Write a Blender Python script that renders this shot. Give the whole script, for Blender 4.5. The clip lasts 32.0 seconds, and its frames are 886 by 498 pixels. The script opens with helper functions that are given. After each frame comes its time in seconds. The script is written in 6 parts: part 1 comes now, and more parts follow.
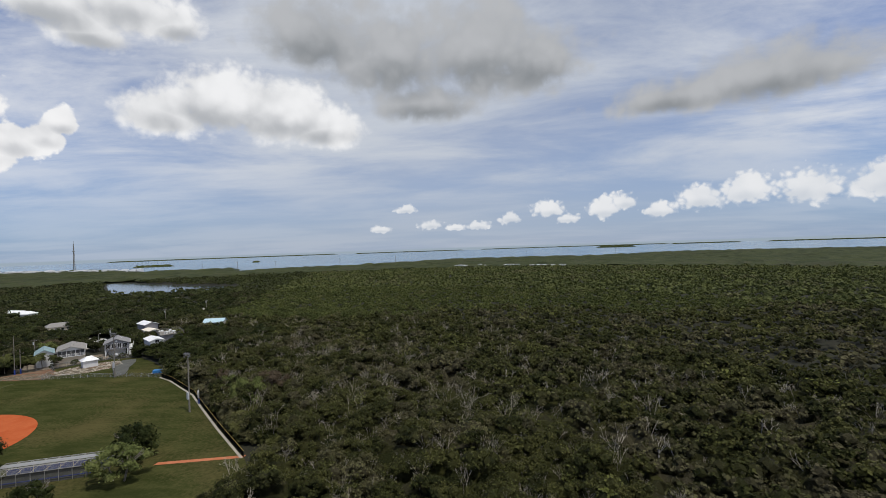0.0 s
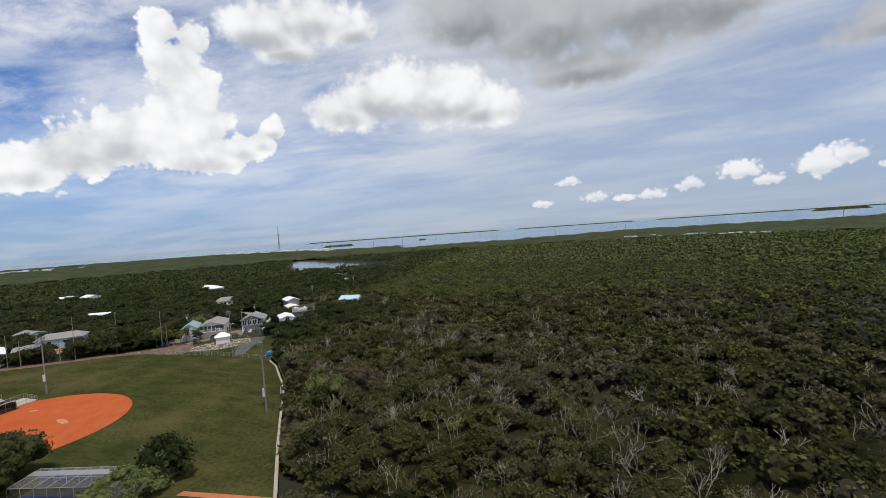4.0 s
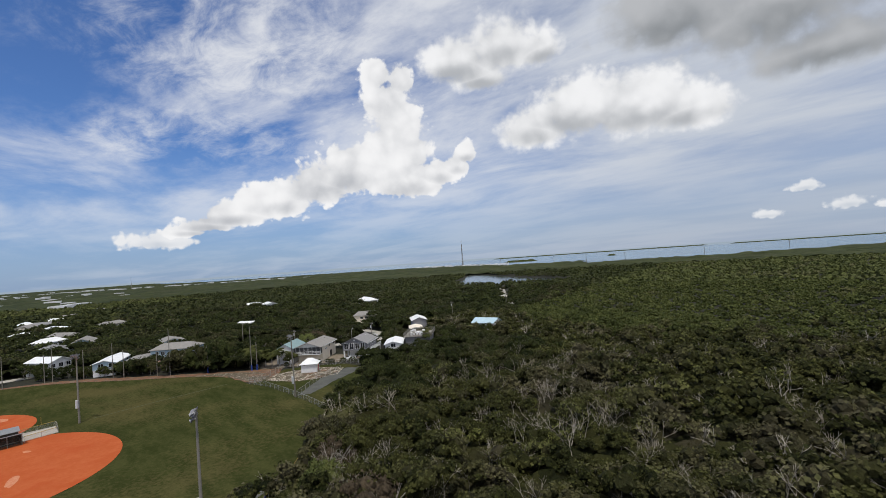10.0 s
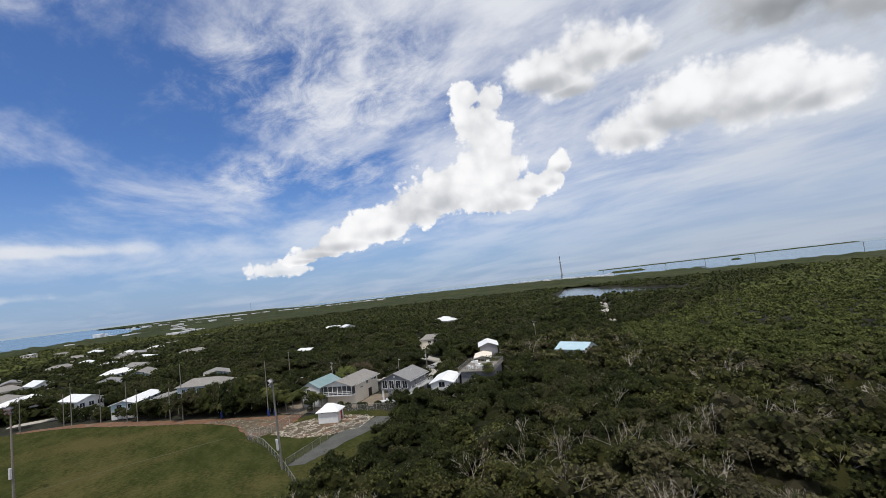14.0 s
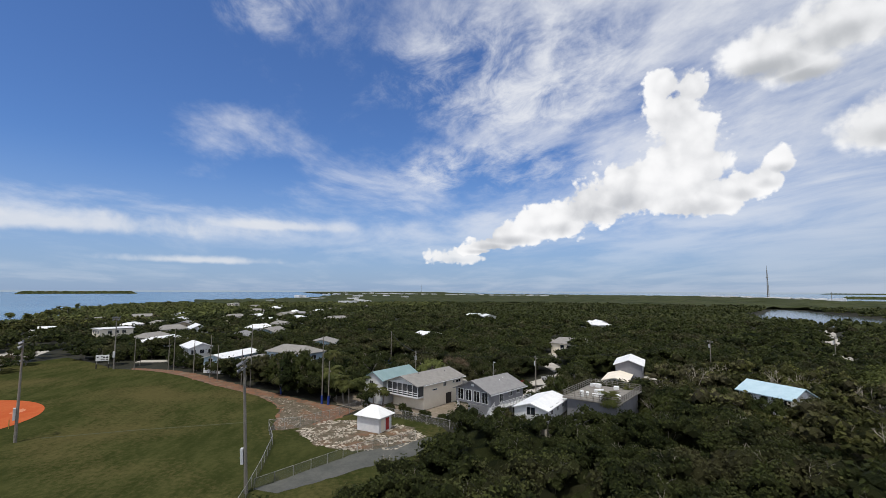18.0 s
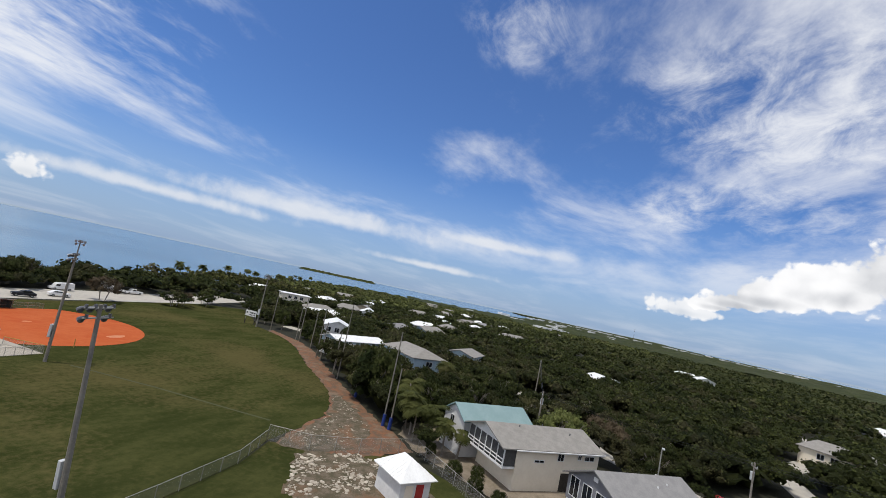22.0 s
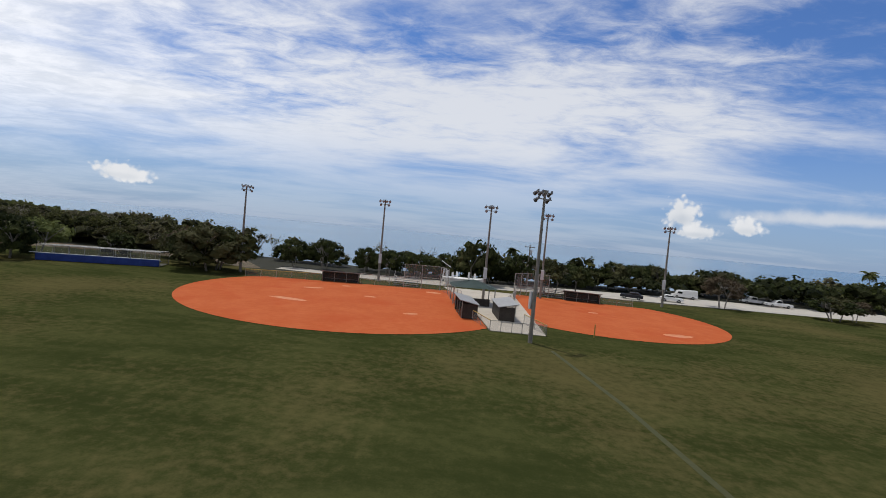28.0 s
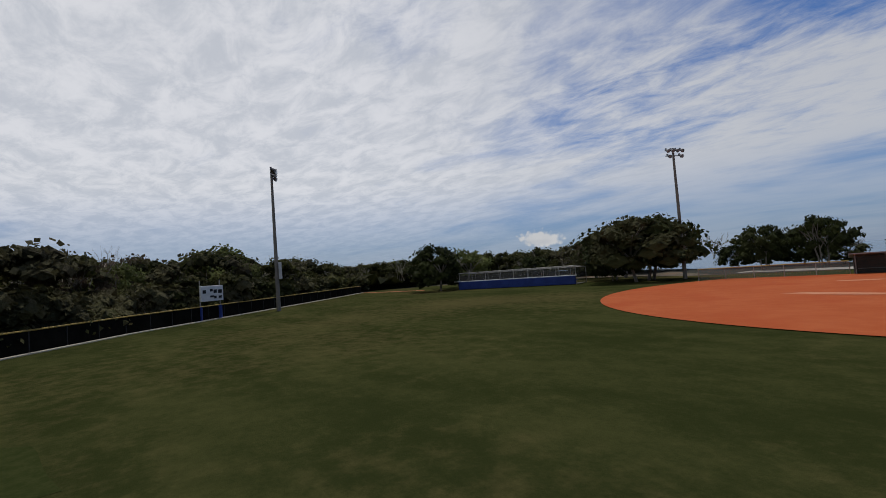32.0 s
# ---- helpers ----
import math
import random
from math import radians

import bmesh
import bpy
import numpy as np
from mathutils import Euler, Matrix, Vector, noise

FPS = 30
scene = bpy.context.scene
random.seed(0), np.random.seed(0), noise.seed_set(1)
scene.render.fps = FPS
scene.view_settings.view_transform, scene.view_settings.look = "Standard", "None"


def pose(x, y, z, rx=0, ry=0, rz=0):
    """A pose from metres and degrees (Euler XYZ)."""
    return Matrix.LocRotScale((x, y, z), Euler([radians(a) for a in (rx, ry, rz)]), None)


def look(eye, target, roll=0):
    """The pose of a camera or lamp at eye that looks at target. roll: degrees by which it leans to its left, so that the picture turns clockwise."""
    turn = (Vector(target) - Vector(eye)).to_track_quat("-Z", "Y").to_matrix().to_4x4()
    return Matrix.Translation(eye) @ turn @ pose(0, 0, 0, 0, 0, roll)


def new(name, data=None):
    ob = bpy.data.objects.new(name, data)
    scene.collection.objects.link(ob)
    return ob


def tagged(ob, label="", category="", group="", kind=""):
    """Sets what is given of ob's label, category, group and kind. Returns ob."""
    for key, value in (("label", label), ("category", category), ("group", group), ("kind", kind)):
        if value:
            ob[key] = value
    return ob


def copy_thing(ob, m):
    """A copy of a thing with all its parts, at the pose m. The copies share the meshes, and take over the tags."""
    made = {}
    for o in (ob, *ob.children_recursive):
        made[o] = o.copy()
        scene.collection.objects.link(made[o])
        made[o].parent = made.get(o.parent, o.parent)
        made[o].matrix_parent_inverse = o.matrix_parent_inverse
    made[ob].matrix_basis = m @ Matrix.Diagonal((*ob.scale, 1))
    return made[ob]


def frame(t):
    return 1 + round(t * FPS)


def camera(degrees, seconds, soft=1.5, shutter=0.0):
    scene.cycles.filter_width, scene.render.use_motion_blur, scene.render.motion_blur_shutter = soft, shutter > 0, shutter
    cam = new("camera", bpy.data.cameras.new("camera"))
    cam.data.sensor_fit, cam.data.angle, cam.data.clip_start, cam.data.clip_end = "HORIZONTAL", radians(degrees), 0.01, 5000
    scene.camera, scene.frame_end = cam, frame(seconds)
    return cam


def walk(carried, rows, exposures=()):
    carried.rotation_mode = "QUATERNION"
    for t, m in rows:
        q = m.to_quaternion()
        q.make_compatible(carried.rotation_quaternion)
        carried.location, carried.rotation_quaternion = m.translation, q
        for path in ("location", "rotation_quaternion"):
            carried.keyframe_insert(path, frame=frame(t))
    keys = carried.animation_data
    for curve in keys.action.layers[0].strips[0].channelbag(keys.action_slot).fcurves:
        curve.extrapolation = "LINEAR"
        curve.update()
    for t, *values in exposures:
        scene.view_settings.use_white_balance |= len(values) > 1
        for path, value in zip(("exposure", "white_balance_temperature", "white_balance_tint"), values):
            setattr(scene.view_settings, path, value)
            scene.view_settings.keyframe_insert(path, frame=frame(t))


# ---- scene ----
cam = camera(87.9, 32.0, soft=0.7, shutter=0.08)
PATH = [
    (0, (-150.596, 104.239, 40.519), (-150.403, 102.249, 40.51), -1.9),
    (0.5, (-151.881, 100.379, 41.266), (-151.533, 98.409, 41.276), -1.6),
    (1, (-152.856, 95.801, 39.986), (-152.337, 93.87, 40.018), -2.6),
    (1.5, (-153.488, 91.336, 40.329), (-152.804, 89.457, 40.35), -2.1),
    (2, (-153.823, 86.555, 39.935), (-153.091, 84.694, 39.882), -1.2),
    (2.5, (-154.14, 81.149, 39.672), (-153.417, 79.289, 39.54), -1.8),
    (4.5, (-149.555, 56.83, 34.657), (-148.625, 55.061, 34.589), -4.1),
    (5, (-148.767, 51.763, 34.084), (-147.78, 50.026, 34.012), -3.2),
    (5.5, (-148.475, 47.126, 34.206), (-147.402, 45.438, 34.201), -2.1),
    (6, (-147.288, 42.311, 34.23), (-146.122, 40.686, 34.236), -1.9),
    (6.5, (-145.962, 37.557, 33.919), (-144.694, 36.01, 33.922), -1.9),
    (7, (-144.54, 32.929, 33.364), (-143.154, 31.488, 33.371), -2.2),
    (7.5, (-142.977, 28.219, 32.685), (-141.489, 26.882, 32.676), -3.7),
    (8, (-141.269, 23.713, 32.197), (-139.719, 22.449, 32.195), -4.5),
    (8.5, (-139.144, 19.16, 31.751), (-137.556, 17.945, 31.763), -5.0),
    (9, (-137.016, 14.692, 31.384), (-135.446, 13.453, 31.379), -5.3),
    (9.5, (-134.777, 10.06, 31.041), (-133.255, 8.763, 31.044), -4.5),
    (10, (-132.502, 5.7, 30.591), (-131.003, 4.376, 30.639), -4.0),
    (10.5, (-129.918, 1.242, 30.233), (-128.399, -0.057, 30.303), -4.3),
    (11, (-127.203, -3.063, 29.918), (-125.66, -4.331, 30.019), -4.9),
    (11.5, (-124.299, -7.135, 29.522), (-122.706, -8.34, 29.626), -5.3),
    (12, (-121.413, -11.239, 29.257), (-119.76, -12.359, 29.37), -6.1),
    (12.5, (-118.508, -15.963, 29.167), (-116.802, -17.002, 29.279), -6.6),
    (13, (-114.999, -20.073, 28.61), (-113.269, -21.069, 28.737), -6.7),
    (13.5, (-111.41, -24.044, 28.116), (-109.683, -25.039, 28.275), -6.6),
    (15.5, (-99.725, -37.529, 25.15), (-97.901, -38.339, 25.279), -5.2),
    (16, (-96.492, -41.217, 24.508), (-94.621, -41.906, 24.662), -2.8),
    (16.5, (-93.343, -44.847, 24.0), (-91.444, -45.453, 24.166), 0.0),
    (17, (-89.705, -48.296, 24.053), (-87.781, -48.808, 24.236), 1.8),
    (17.5, (-85.735, -51.477, 23.747), (-83.777, -51.836, 23.942), 1.5),
    (18, (-81.681, -54.405, 23.553), (-79.71, -54.693, 23.731), 0.2),
    (18.5, (-77.511, -57.09, 22.909), (-75.547, -57.397, 23.12), 0.5),
    (19, (-73.13, -59.603, 22.699), (-71.162, -59.885, 22.919), 0.5),
    (19.5, (-68.645, -61.972, 22.055), (-66.666, -62.176, 22.261), 1.1),
    (20, (-64.084, -64.059, 22.011), (-62.097, -64.091, 22.234), 3.2),
    (20.5, (-59.549, -65.71, 22.193), (-57.574, -65.49, 22.419), 5.6),
    (21, (-55.212, -66.819, 21.228), (-53.263, -66.441, 21.469), 8.9),
    (21.5, (-50.61, -67.99, 20.796), (-48.68, -67.515, 21.018), 10.9),
    (22, (-46.373, -69.092, 20.426), (-44.486, -68.457, 20.623), 12.1),
    (22.5, (-42.117, -70.052, 19.793), (-40.329, -69.179, 19.99), 12.0),
    (23, (-37.73, -69.757, 18.676), (-36.053, -68.681, 18.854), 11.8),
    (23.5, (-33.435, -69.567, 17.845), (-31.835, -68.374, 17.979), 13.4),
    (24, (-29.166, -68.911, 17.116), (-27.656, -67.603, 17.214), 15.2),
    (24.5, (-24.988, -67.64, 16.433), (-23.546, -66.257, 16.518), 11.1),
    (25, (-21.511, -66.378, 15.723), (-20.173, -64.893, 15.782), 6.6),
    (25.5, (-17.511, -64.588, 14.819), (-16.427, -62.908, 14.876), 4.5),
    (27.5, (-7.288, -50.369, 10.765), (-7.202, -48.37, 10.775), 6.1),
    (28, (-5.993, -46.64, 10.208), (-6.149, -44.647, 10.138), 5.4),
    (28.5, (-5.845, -43.041, 8.289), (-6.409, -41.123, 8.223), 5.9),
    (29, (-6.472, -39.661, 7.281), (-7.397, -37.889, 7.234), 6.1),
    (29.5, (-7.183, -35.373, 6.337), (-8.359, -33.755, 6.309), 4.9),
    (30, (-10.051, -32.696, 5.63), (-11.326, -31.156, 5.605), 2.3),
    (30.5, (-12.74, -29.848, 4.891), (-14.123, -28.403, 4.881), 0.2),
    (31, (-15.906, -27.675, 4.237), (-17.381, -26.325, 4.216), -1.9),
    (31.5, (-19.409, -25.741, 3.355), (-20.94, -24.454, 3.402), -2.9),
    (32, (-22.645, -23.853, 2.938), (-24.214, -22.616, 3.035), -4.2),
]
walk(cam, [(t, look(eye, target, roll)) for t, eye, target, roll in PATH],
     exposures=[(0, -0.12), (1.0, -0.24), (1.2, -0.24), (2, 0.0), (5.0, 0.0), (5.6, -0.22), (6.8, -0.22), (7.6, 0.0), (9.5, 0.0), (10.3, -0.14), (11.5, -0.14), (12.5, 0.0), (20, 0.0), (23, 0.1), (24, 0.12), (25, -0.1), (28, -0.12), (30, -0.42), (31, -0.42), (32, -0.66)])

# ---- world, sun ----
SUN_AZ, SUN_EL = radians(140), radians(70)


class Nodes:
    """A short way to write node trees."""

    def __init__(self, tree):
        self.t = tree
        tree.nodes.clear()

    def add(self, kind, ins=None, **props):
        n = self.t.nodes.new(kind)
        for k, v in props.items():
            setattr(n, k, v)
        for k, v in (ins or {}).items():
            self.put(n.inputs[k], v)
        return n

    def put(self, sock, v):
        if isinstance(v, bpy.types.NodeSocket):
            self.t.links.new(v, sock)
        elif v is not None:
            sock.default_value = v

    def m(self, op, a, b=None, c=None, clamp=False):
        n = self.t.nodes.new("ShaderNodeMath")
        n.operation, n.use_clamp = op, clamp
        for s, v in zip(n.inputs, (a, b, c)):
            self.put(s, v)
        return n.outputs[0]

    def step(self, v, lo, hi):
        return self.add("ShaderNodeMapRange", {0: v, 1: lo, 2: hi, 3: 0.0, 4: 1.0}, interpolation_type="SMOOTHSTEP").outputs[0]

    def noise(self, vec, scale, detail=4.0, rough=0.55, dist=0.0):
        return self.add("ShaderNodeTexNoise", {"Vector": vec, "Scale": scale, "Detail": detail, "Roughness": rough, "Distortion": dist}).outputs[0]

    def mix(self, f, a, b):
        n = self.add("ShaderNodeMix", data_type="RGBA")
        self.put(n.inputs[0], f), self.put(n.inputs[6], a), self.put(n.inputs[7], b)
        return n.outputs[2]


def rgb(r, g, b):
    return (r, g, b, 1.0)


world = bpy.data.worlds.new("sky")
scene.world = world
world.use_nodes = True
N = Nodes(world.node_tree)
sky = N.add("ShaderNodeTexSky", sky_type="NISHITA", sun_disc=False, sun_elevation=SUN_EL, sun_rotation=radians(90) - SUN_AZ,
            altitude=20, air_density=1.0, dust_density=0.6, ozone_density=1.6)
way = N.add("ShaderNodeTexCoord").outputs["Generated"]
sep = N.add("ShaderNodeSeparateXYZ", {0: way})
wx, wy, wz = sep.outputs
el = N.m("MULTIPLY", N.m("ARCSINE", wz), 57.2958)
azi = N.m("MULTIPLY", N.m("ARCTAN2", wy, wx), 57.2958)
# high thin cloud lies on a plane overhead, heaped cloud on the round of the sky
lift = N.m("ADD", N.m("MAXIMUM", wz, 0.0), 0.09)
flat = N.add("ShaderNodeCombineXYZ", {0: N.m("DIVIDE", wx, lift), 1: N.m("DIVIDE", wy, lift), 2: 0.0}).outputs[0]
turned = N.add("ShaderNodeMapping", {"Vector": flat, "Rotation": (0, 0, radians(-35)), "Scale": (0.72, 1.2, 1.0)}).outputs[0]
veil_n = N.noise(turned, 0.8, 10.0, 0.6, 0.35)
broad = N.noise(flat, 0.30, 3.0, 0.5)
ripple = N.noise(turned, 5.0, 7.0, 0.66, 0.4)


def bearing(a, wide):
    """One at the bearing a, falling to nothing wide degrees off."""
    gap_ = N.m("ABSOLUTE", N.m("SUBTRACT", azi, a))
    gap_ = N.m("MINIMUM", gap_, N.m("SUBTRACT", 360.0, gap_))
    return N.step(gap_, wide, wide * 0.15)


# thicker cloud over the sea side, clear blue towards the town
thick = N.m("MULTIPLY", bearing(-160.0, 60.0), 0.20)
for a, wide, by in ((98.0, 46.0, 0.20), (160.0, 60.0, 0.22), (-30.0, 26.0, 0.08), (-85.0, 50.0, 0.10), (-56.0, 24.0, 0.10)):
    thick = N.m("ADD", thick, N.m("MULTIPLY", bearing(a, wide), by))


def patch(a, wide, e, high):
    """One within half of an oval of sky about the bearing a and the height e, falling to nothing at its rim."""
    da, de = N.m("DIVIDE", N.m("SUBTRACT", azi, a), wide), N.m("DIVIDE", N.m("SUBTRACT", el, e), high)
    return N.step(N.m("SQRT", N.m("ADD", N.m("MULTIPLY", da, da), N.m("MULTIPLY", de, de))), 1.15, 0.35)


# mackerel cloud and gaps of clear blue
dapple = None
for a, wide, e, high, by in ((72.0, 30.0, 19.0, 11.0, 0.05), (15.0, 9.0, 33.0, 6.0, 0.10), (-17.0, 20.0, 26.0, 9.0, 0.03), (-14.0, 16.0, 15.0, 4.0, 0.03), (104.0, 34.0, 17.0, 10.0, 0.02)):
    p_ = patch(a, wide, e, high)
    thick = N.m("ADD", thick, N.m("MULTIPLY", p_, by))
    dapple = p_ if dapple is None else N.m("MAXIMUM", dapple, p_)
for a, wide, e, high, by in ((34.0, 16.0, 22.0, 13.0, -0.14), (14.0, 18.0, 18.0, 8.0, -0.05), (52.0, 14.0, 9.0, 4.0, -0.05)):
    thick = N.m("ADD", thick, N.m("MULTIPLY", patch(a, wide, e, high), by))
amount = N.m("ADD", N.m("ADD", veil_n, thick), N.m("MULTIPLY", N.m("SUBTRACT", broad, 0.5), 0.7))
mottle = N.m("MULTIPLY", N.m("SUBTRACT", ripple, 0.5), N.m("ADD", N.m("MULTIPLY", N.step(wz, 0.15, 0.45), 0.24), N.m("MULTIPLY", dapple, 0.50)))
veil = N.m("MULTIPLY", N.step(N.m("ADD", amount, mottle), 0.42, 0.80), N.m("MULTIPLY_ADD", N.step(el, 2.0, 12.0), 0.72, 0.22))
haze = N.step(el, 16.0, 0.0)
puff = N.noise(way, 11.0, 9.0, 0.6, 0.3)


def heads(scale):
    """Round cauliflower heads: nought at their middles."""
    warp = N.add("ShaderNodeVectorMath", {0: way, 1: N.add("ShaderNodeVectorMath", {0: N.add("ShaderNodeTexNoise", {"Vector": way, "Scale": scale * 0.6, "Detail": 2.0}).outputs["Color"], "Scale": 1.1 / scale}, operation="SCALE").outputs[0]}, operation="ADD").outputs[0]
    return N.add("ShaderNodeTexVoronoi", {"Vector": warp, "Scale": scale, "Smoothness": 0.6}, feature="SMOOTH_F1").outputs[0]


big_heads, small_heads, tiny_heads = heads(15.0), heads(36.0), heads(95.0)
billow = N.m("ADD", N.m("MULTIPLY", puff, 0.35), N.m("SUBTRACT", 0.62, N.m("ADD", N.m("MULTIPLY", big_heads, 0.55), N.m("MULTIPLY", small_heads, 0.32))))
rag = N.m("ADD", N.m("MULTIPLY", N.m("SUBTRACT", puff, 0.5), 3.4), N.m("ADD", N.m("MULTIPLY", N.m("SUBTRACT", 0.38, big_heads), 1.7), N.m("MULTIPLY", N.m("SUBTRACT", 0.36, small_heads), 1.1)))


fine = N.m("MULTIPLY", N.m("SUBTRACT", N.noise(way, 42.0, 7.0, 0.62, 0.4), 0.5), 4.2)


def pile(rows, ragged, soft, small=0.15, rough=1.3, feet=1.5, based=0, knobs=0.0):
    """Heaps of cloud run together: rounds of wa by we degrees about the bearing a and the height e; flat feet, billowed tops."""
    field, low = None, None
    for i, (a, e, wa, we) in enumerate(rows):
        da = N.m("DIVIDE", N.m("SUBTRACT", azi, a), wa)
        de = N.m("DIVIDE", N.m("SUBTRACT", el, e), we)
        de = N.m("MAXIMUM", de, N.m("MULTIPLY", de, -1.5))
        one = N.m("SUBTRACT", 1.0, N.m("SQRT", N.m("ADD", N.m("MULTIPLY", da, da), N.m("MULTIPLY", de, de))))
        foot = N.m("MULTIPLY", N.m("MAXIMUM", one, 0.0), N.step(N.m("SUBTRACT", e + 0.25 * we, el), 0.0, we * 0.9))
        field = one if field is None else N.m("SMOOTH_MAX", field, one, 0.35)
        if i >= based:
            low = foot if low is None else N.m("MAXIMUM", low, foot)
    field = N.m("ADD", field, N.m("MULTIPLY", N.m("SUBTRACT", 0.34, tiny_heads), knobs))
    mask = N.step(N.m("ADD", N.m("ADD", field, N.m("MULTIPLY", rag, ragged)), N.m("MULTIPLY", fine, small)), -0.30, soft - 0.30)
    shade = N.step(N.m("ADD", N.m("MULTIPLY", low, feet), N.m("ADD", N.m("MULTIPLY", N.m("SUBTRACT", 0.5, billow), rough), N.m("MULTIPLY", fine, -0.05 * rough))), -0.15, 1.05)
    return mask, shade


tower_rows = [(-34.6, 22.0, 1.9, 2.0), (-37.6, 21.4, 2.0, 2.1), (-35.6, 19.2, 2.8, 3.0), (-36.8, 16.6, 3.2, 3.6), (-36.4, 13.2, 4.6, 4.0), (-31.2, 11.2, 4.6, 3.6), (-37.6, 9.8, 5.0, 2.8), (-27.0, 9.8, 4.2, 3.2), (-21.8, 8.0, 4.2, 2.4), (-17.0, 6.6, 3.8, 1.7), (-14.4, 5.7, 3.0, 1.3), (-12.4, 5.0, 2.2, 0.9),
              (-41.6, 10.6, 2.4, 2.0), (-44.0, 11.4, 1.6, 1.8), (-45.2, 12.8, 1.2, 1.6)]
white_rows = [(-44.6, 23.0, 4.2, 3.0), (-50.8, 24.2, 4.6, 3.2), (-54.8, 23.4, 3.0, 2.2), (-47.8, 21.2, 3.4, 1.8), (-53.6, 14.8, 4.2, 2.8), (-58.8, 16.2, 5.6, 4.0), (-65.0, 15.6, 6.2, 4.0), (-70.4, 14.2, 4.4, 2.6)]
grey_rows = [(-70.0, 24.0, 8.0, 6.0), (-79.0, 22.0, 10.0, 7.4), (-90.0, 22.0, 11.0, 7.6), (-96.0, 21.0, 7.0, 5.6), (-83.0, 17.0, 8.0, 3.4), (-112.0, 15.2, 8.0, 2.6), (-121.0, 15.6, 10.0, 3.6)]
row_rows = [(-80.0, 4.7, 1.3, 0.7), (-76.9, 2.3, 1.5, 0.6), (-83.0, 2.7, 1.5, 0.8), (-86.2, 2.3, 1.2, 0.5), (-89.0, 2.4, 1.7, 0.7), (-92.9, 3.2, 1.5, 1.0), (-97.6, 3.9, 2.0, 1.3), (-99.8, 2.8, 1.6, 0.7), (-104.0, 3.6, 2.0, 1.5), (-106.4, 4.4, 1.6, 1.2), (-109.8, 3.2, 1.9, 1.2), (-114.0, 4.2, 2.4, 1.8), (-118.0, 4.8, 2.6, 2.2), (-123.0, 4.4, 3.0, 2.2), (-129.0, 4.6, 3.4, 2.4)]
sea_rows = [(67.5, 4.4, 2.0, 2.0), (66.0, 2.6, 2.6, 1.0), (61.5, 3.4, 1.4, 1.3), (-10.0, 4.0, 4.0, 1.2), (130.0, 3.0, 2.6, 1.2)]
m1, s1 = pile(tower_rows, 0.38, 0.24, 0.10, 1.4, 1.15, 5, 0.3)
m4, s4 = pile(row_rows + sea_rows, 0.30, 0.50, 0.22, 1.2, 1.3, 0, 0.7)
m2, s2 = pile([(a, e, wa * 1.15, we * 1.15) for a, e, wa, we in white_rows], 0.26, 0.6, 0.12, 1.2, 1.8, 0, 0.2)
m3, s3 = pile(grey_rows, 0.36, 0.8, 0.10, 0.9)
blue = N.mix(1.0, sky.outputs[0], rgb(0.56, 0.81, 1.22))
blue.node.blend_type = "MULTIPLY"
clear = N.mix(N.m("MULTIPLY", haze, 0.66), blue, rgb(3.2, 4.3, 6.5))
clear = N.mix(N.m("MULTIPLY", bearing(-85.0, 62.0), N.m("MULTIPLY_ADD", broad, 0.5, 0.35)), clear, rgb(4.7, 5.15, 6.0))
veiled = N.mix(N.m("MULTIPLY", veil, 0.92), clear, N.mix(bearing(170.0, 75.0), N.mix(bearing(-90.0, 60.0), rgb(8.7, 8.85, 9.15), rgb(6.5, 6.9, 7.5)), N.mix(N.step(ripple, 0.35, 0.65), rgb(9.4, 9.7, 10.2), rgb(12.4, 12.4, 12.6))))
m5 = pile([(34.0, 6.3, 20.0, 1.5), (12.0, 7.4, 9.0, 0.8), (52.0, 4.6, 14.0, 1.0), (20.0, 3.2, 8.0, 0.6)], 0.3, 1.0)[0]
veiled = N.mix(N.m("MULTIPLY", m5, 0.75), veiled, rgb(7.9, 8.1, 8.5))
with_grey = N.mix(m3, veiled, N.mix(s3, rgb(5.2, 5.35, 5.6), rgb(2.5, 2.7, 2.9)))
with_white = N.mix(m2, with_grey, N.mix(s2, rgb(9.6, 9.65, 9.8), rgb(4.8, 5.0, 5.3)))
with_row = N.mix(N.m("MULTIPLY", m4, 0.97), with_white, N.mix(s4, rgb(9.0, 9.1, 9.3), rgb(6.2, 6.7, 7.4)))
clouded = N.mix(m1, with_row, N.mix(s1, rgb(9.9, 9.9, 10.0), rgb(5.0, 5.2, 5.6)))
# below the horizon: the sea beyond the edge of the sheet
below = N.step(el, -0.05, -0.25)
full = N.mix(below, clouded, rgb(3.6, 4.4, 5.2))
back = N.add("ShaderNodeBackground", {"Color": full, "Strength": 0.098})
N.add("ShaderNodeOutputWorld", {0: back.outputs[0]})

sun_data = bpy.data.lights.new("sun", "SUN")
sun_data.energy, sun_data.angle, sun_data.color = 3.0, radians(1.5), (1.0, 0.95, 0.86)
sun = new("sun", sun_data)
sun.matrix_world = look((0, 0, 0), (-math.cos(SUN_EL) * math.cos(SUN_AZ), -math.cos(SUN_EL) * math.sin(SUN_AZ), -math.sin(SUN_EL)))

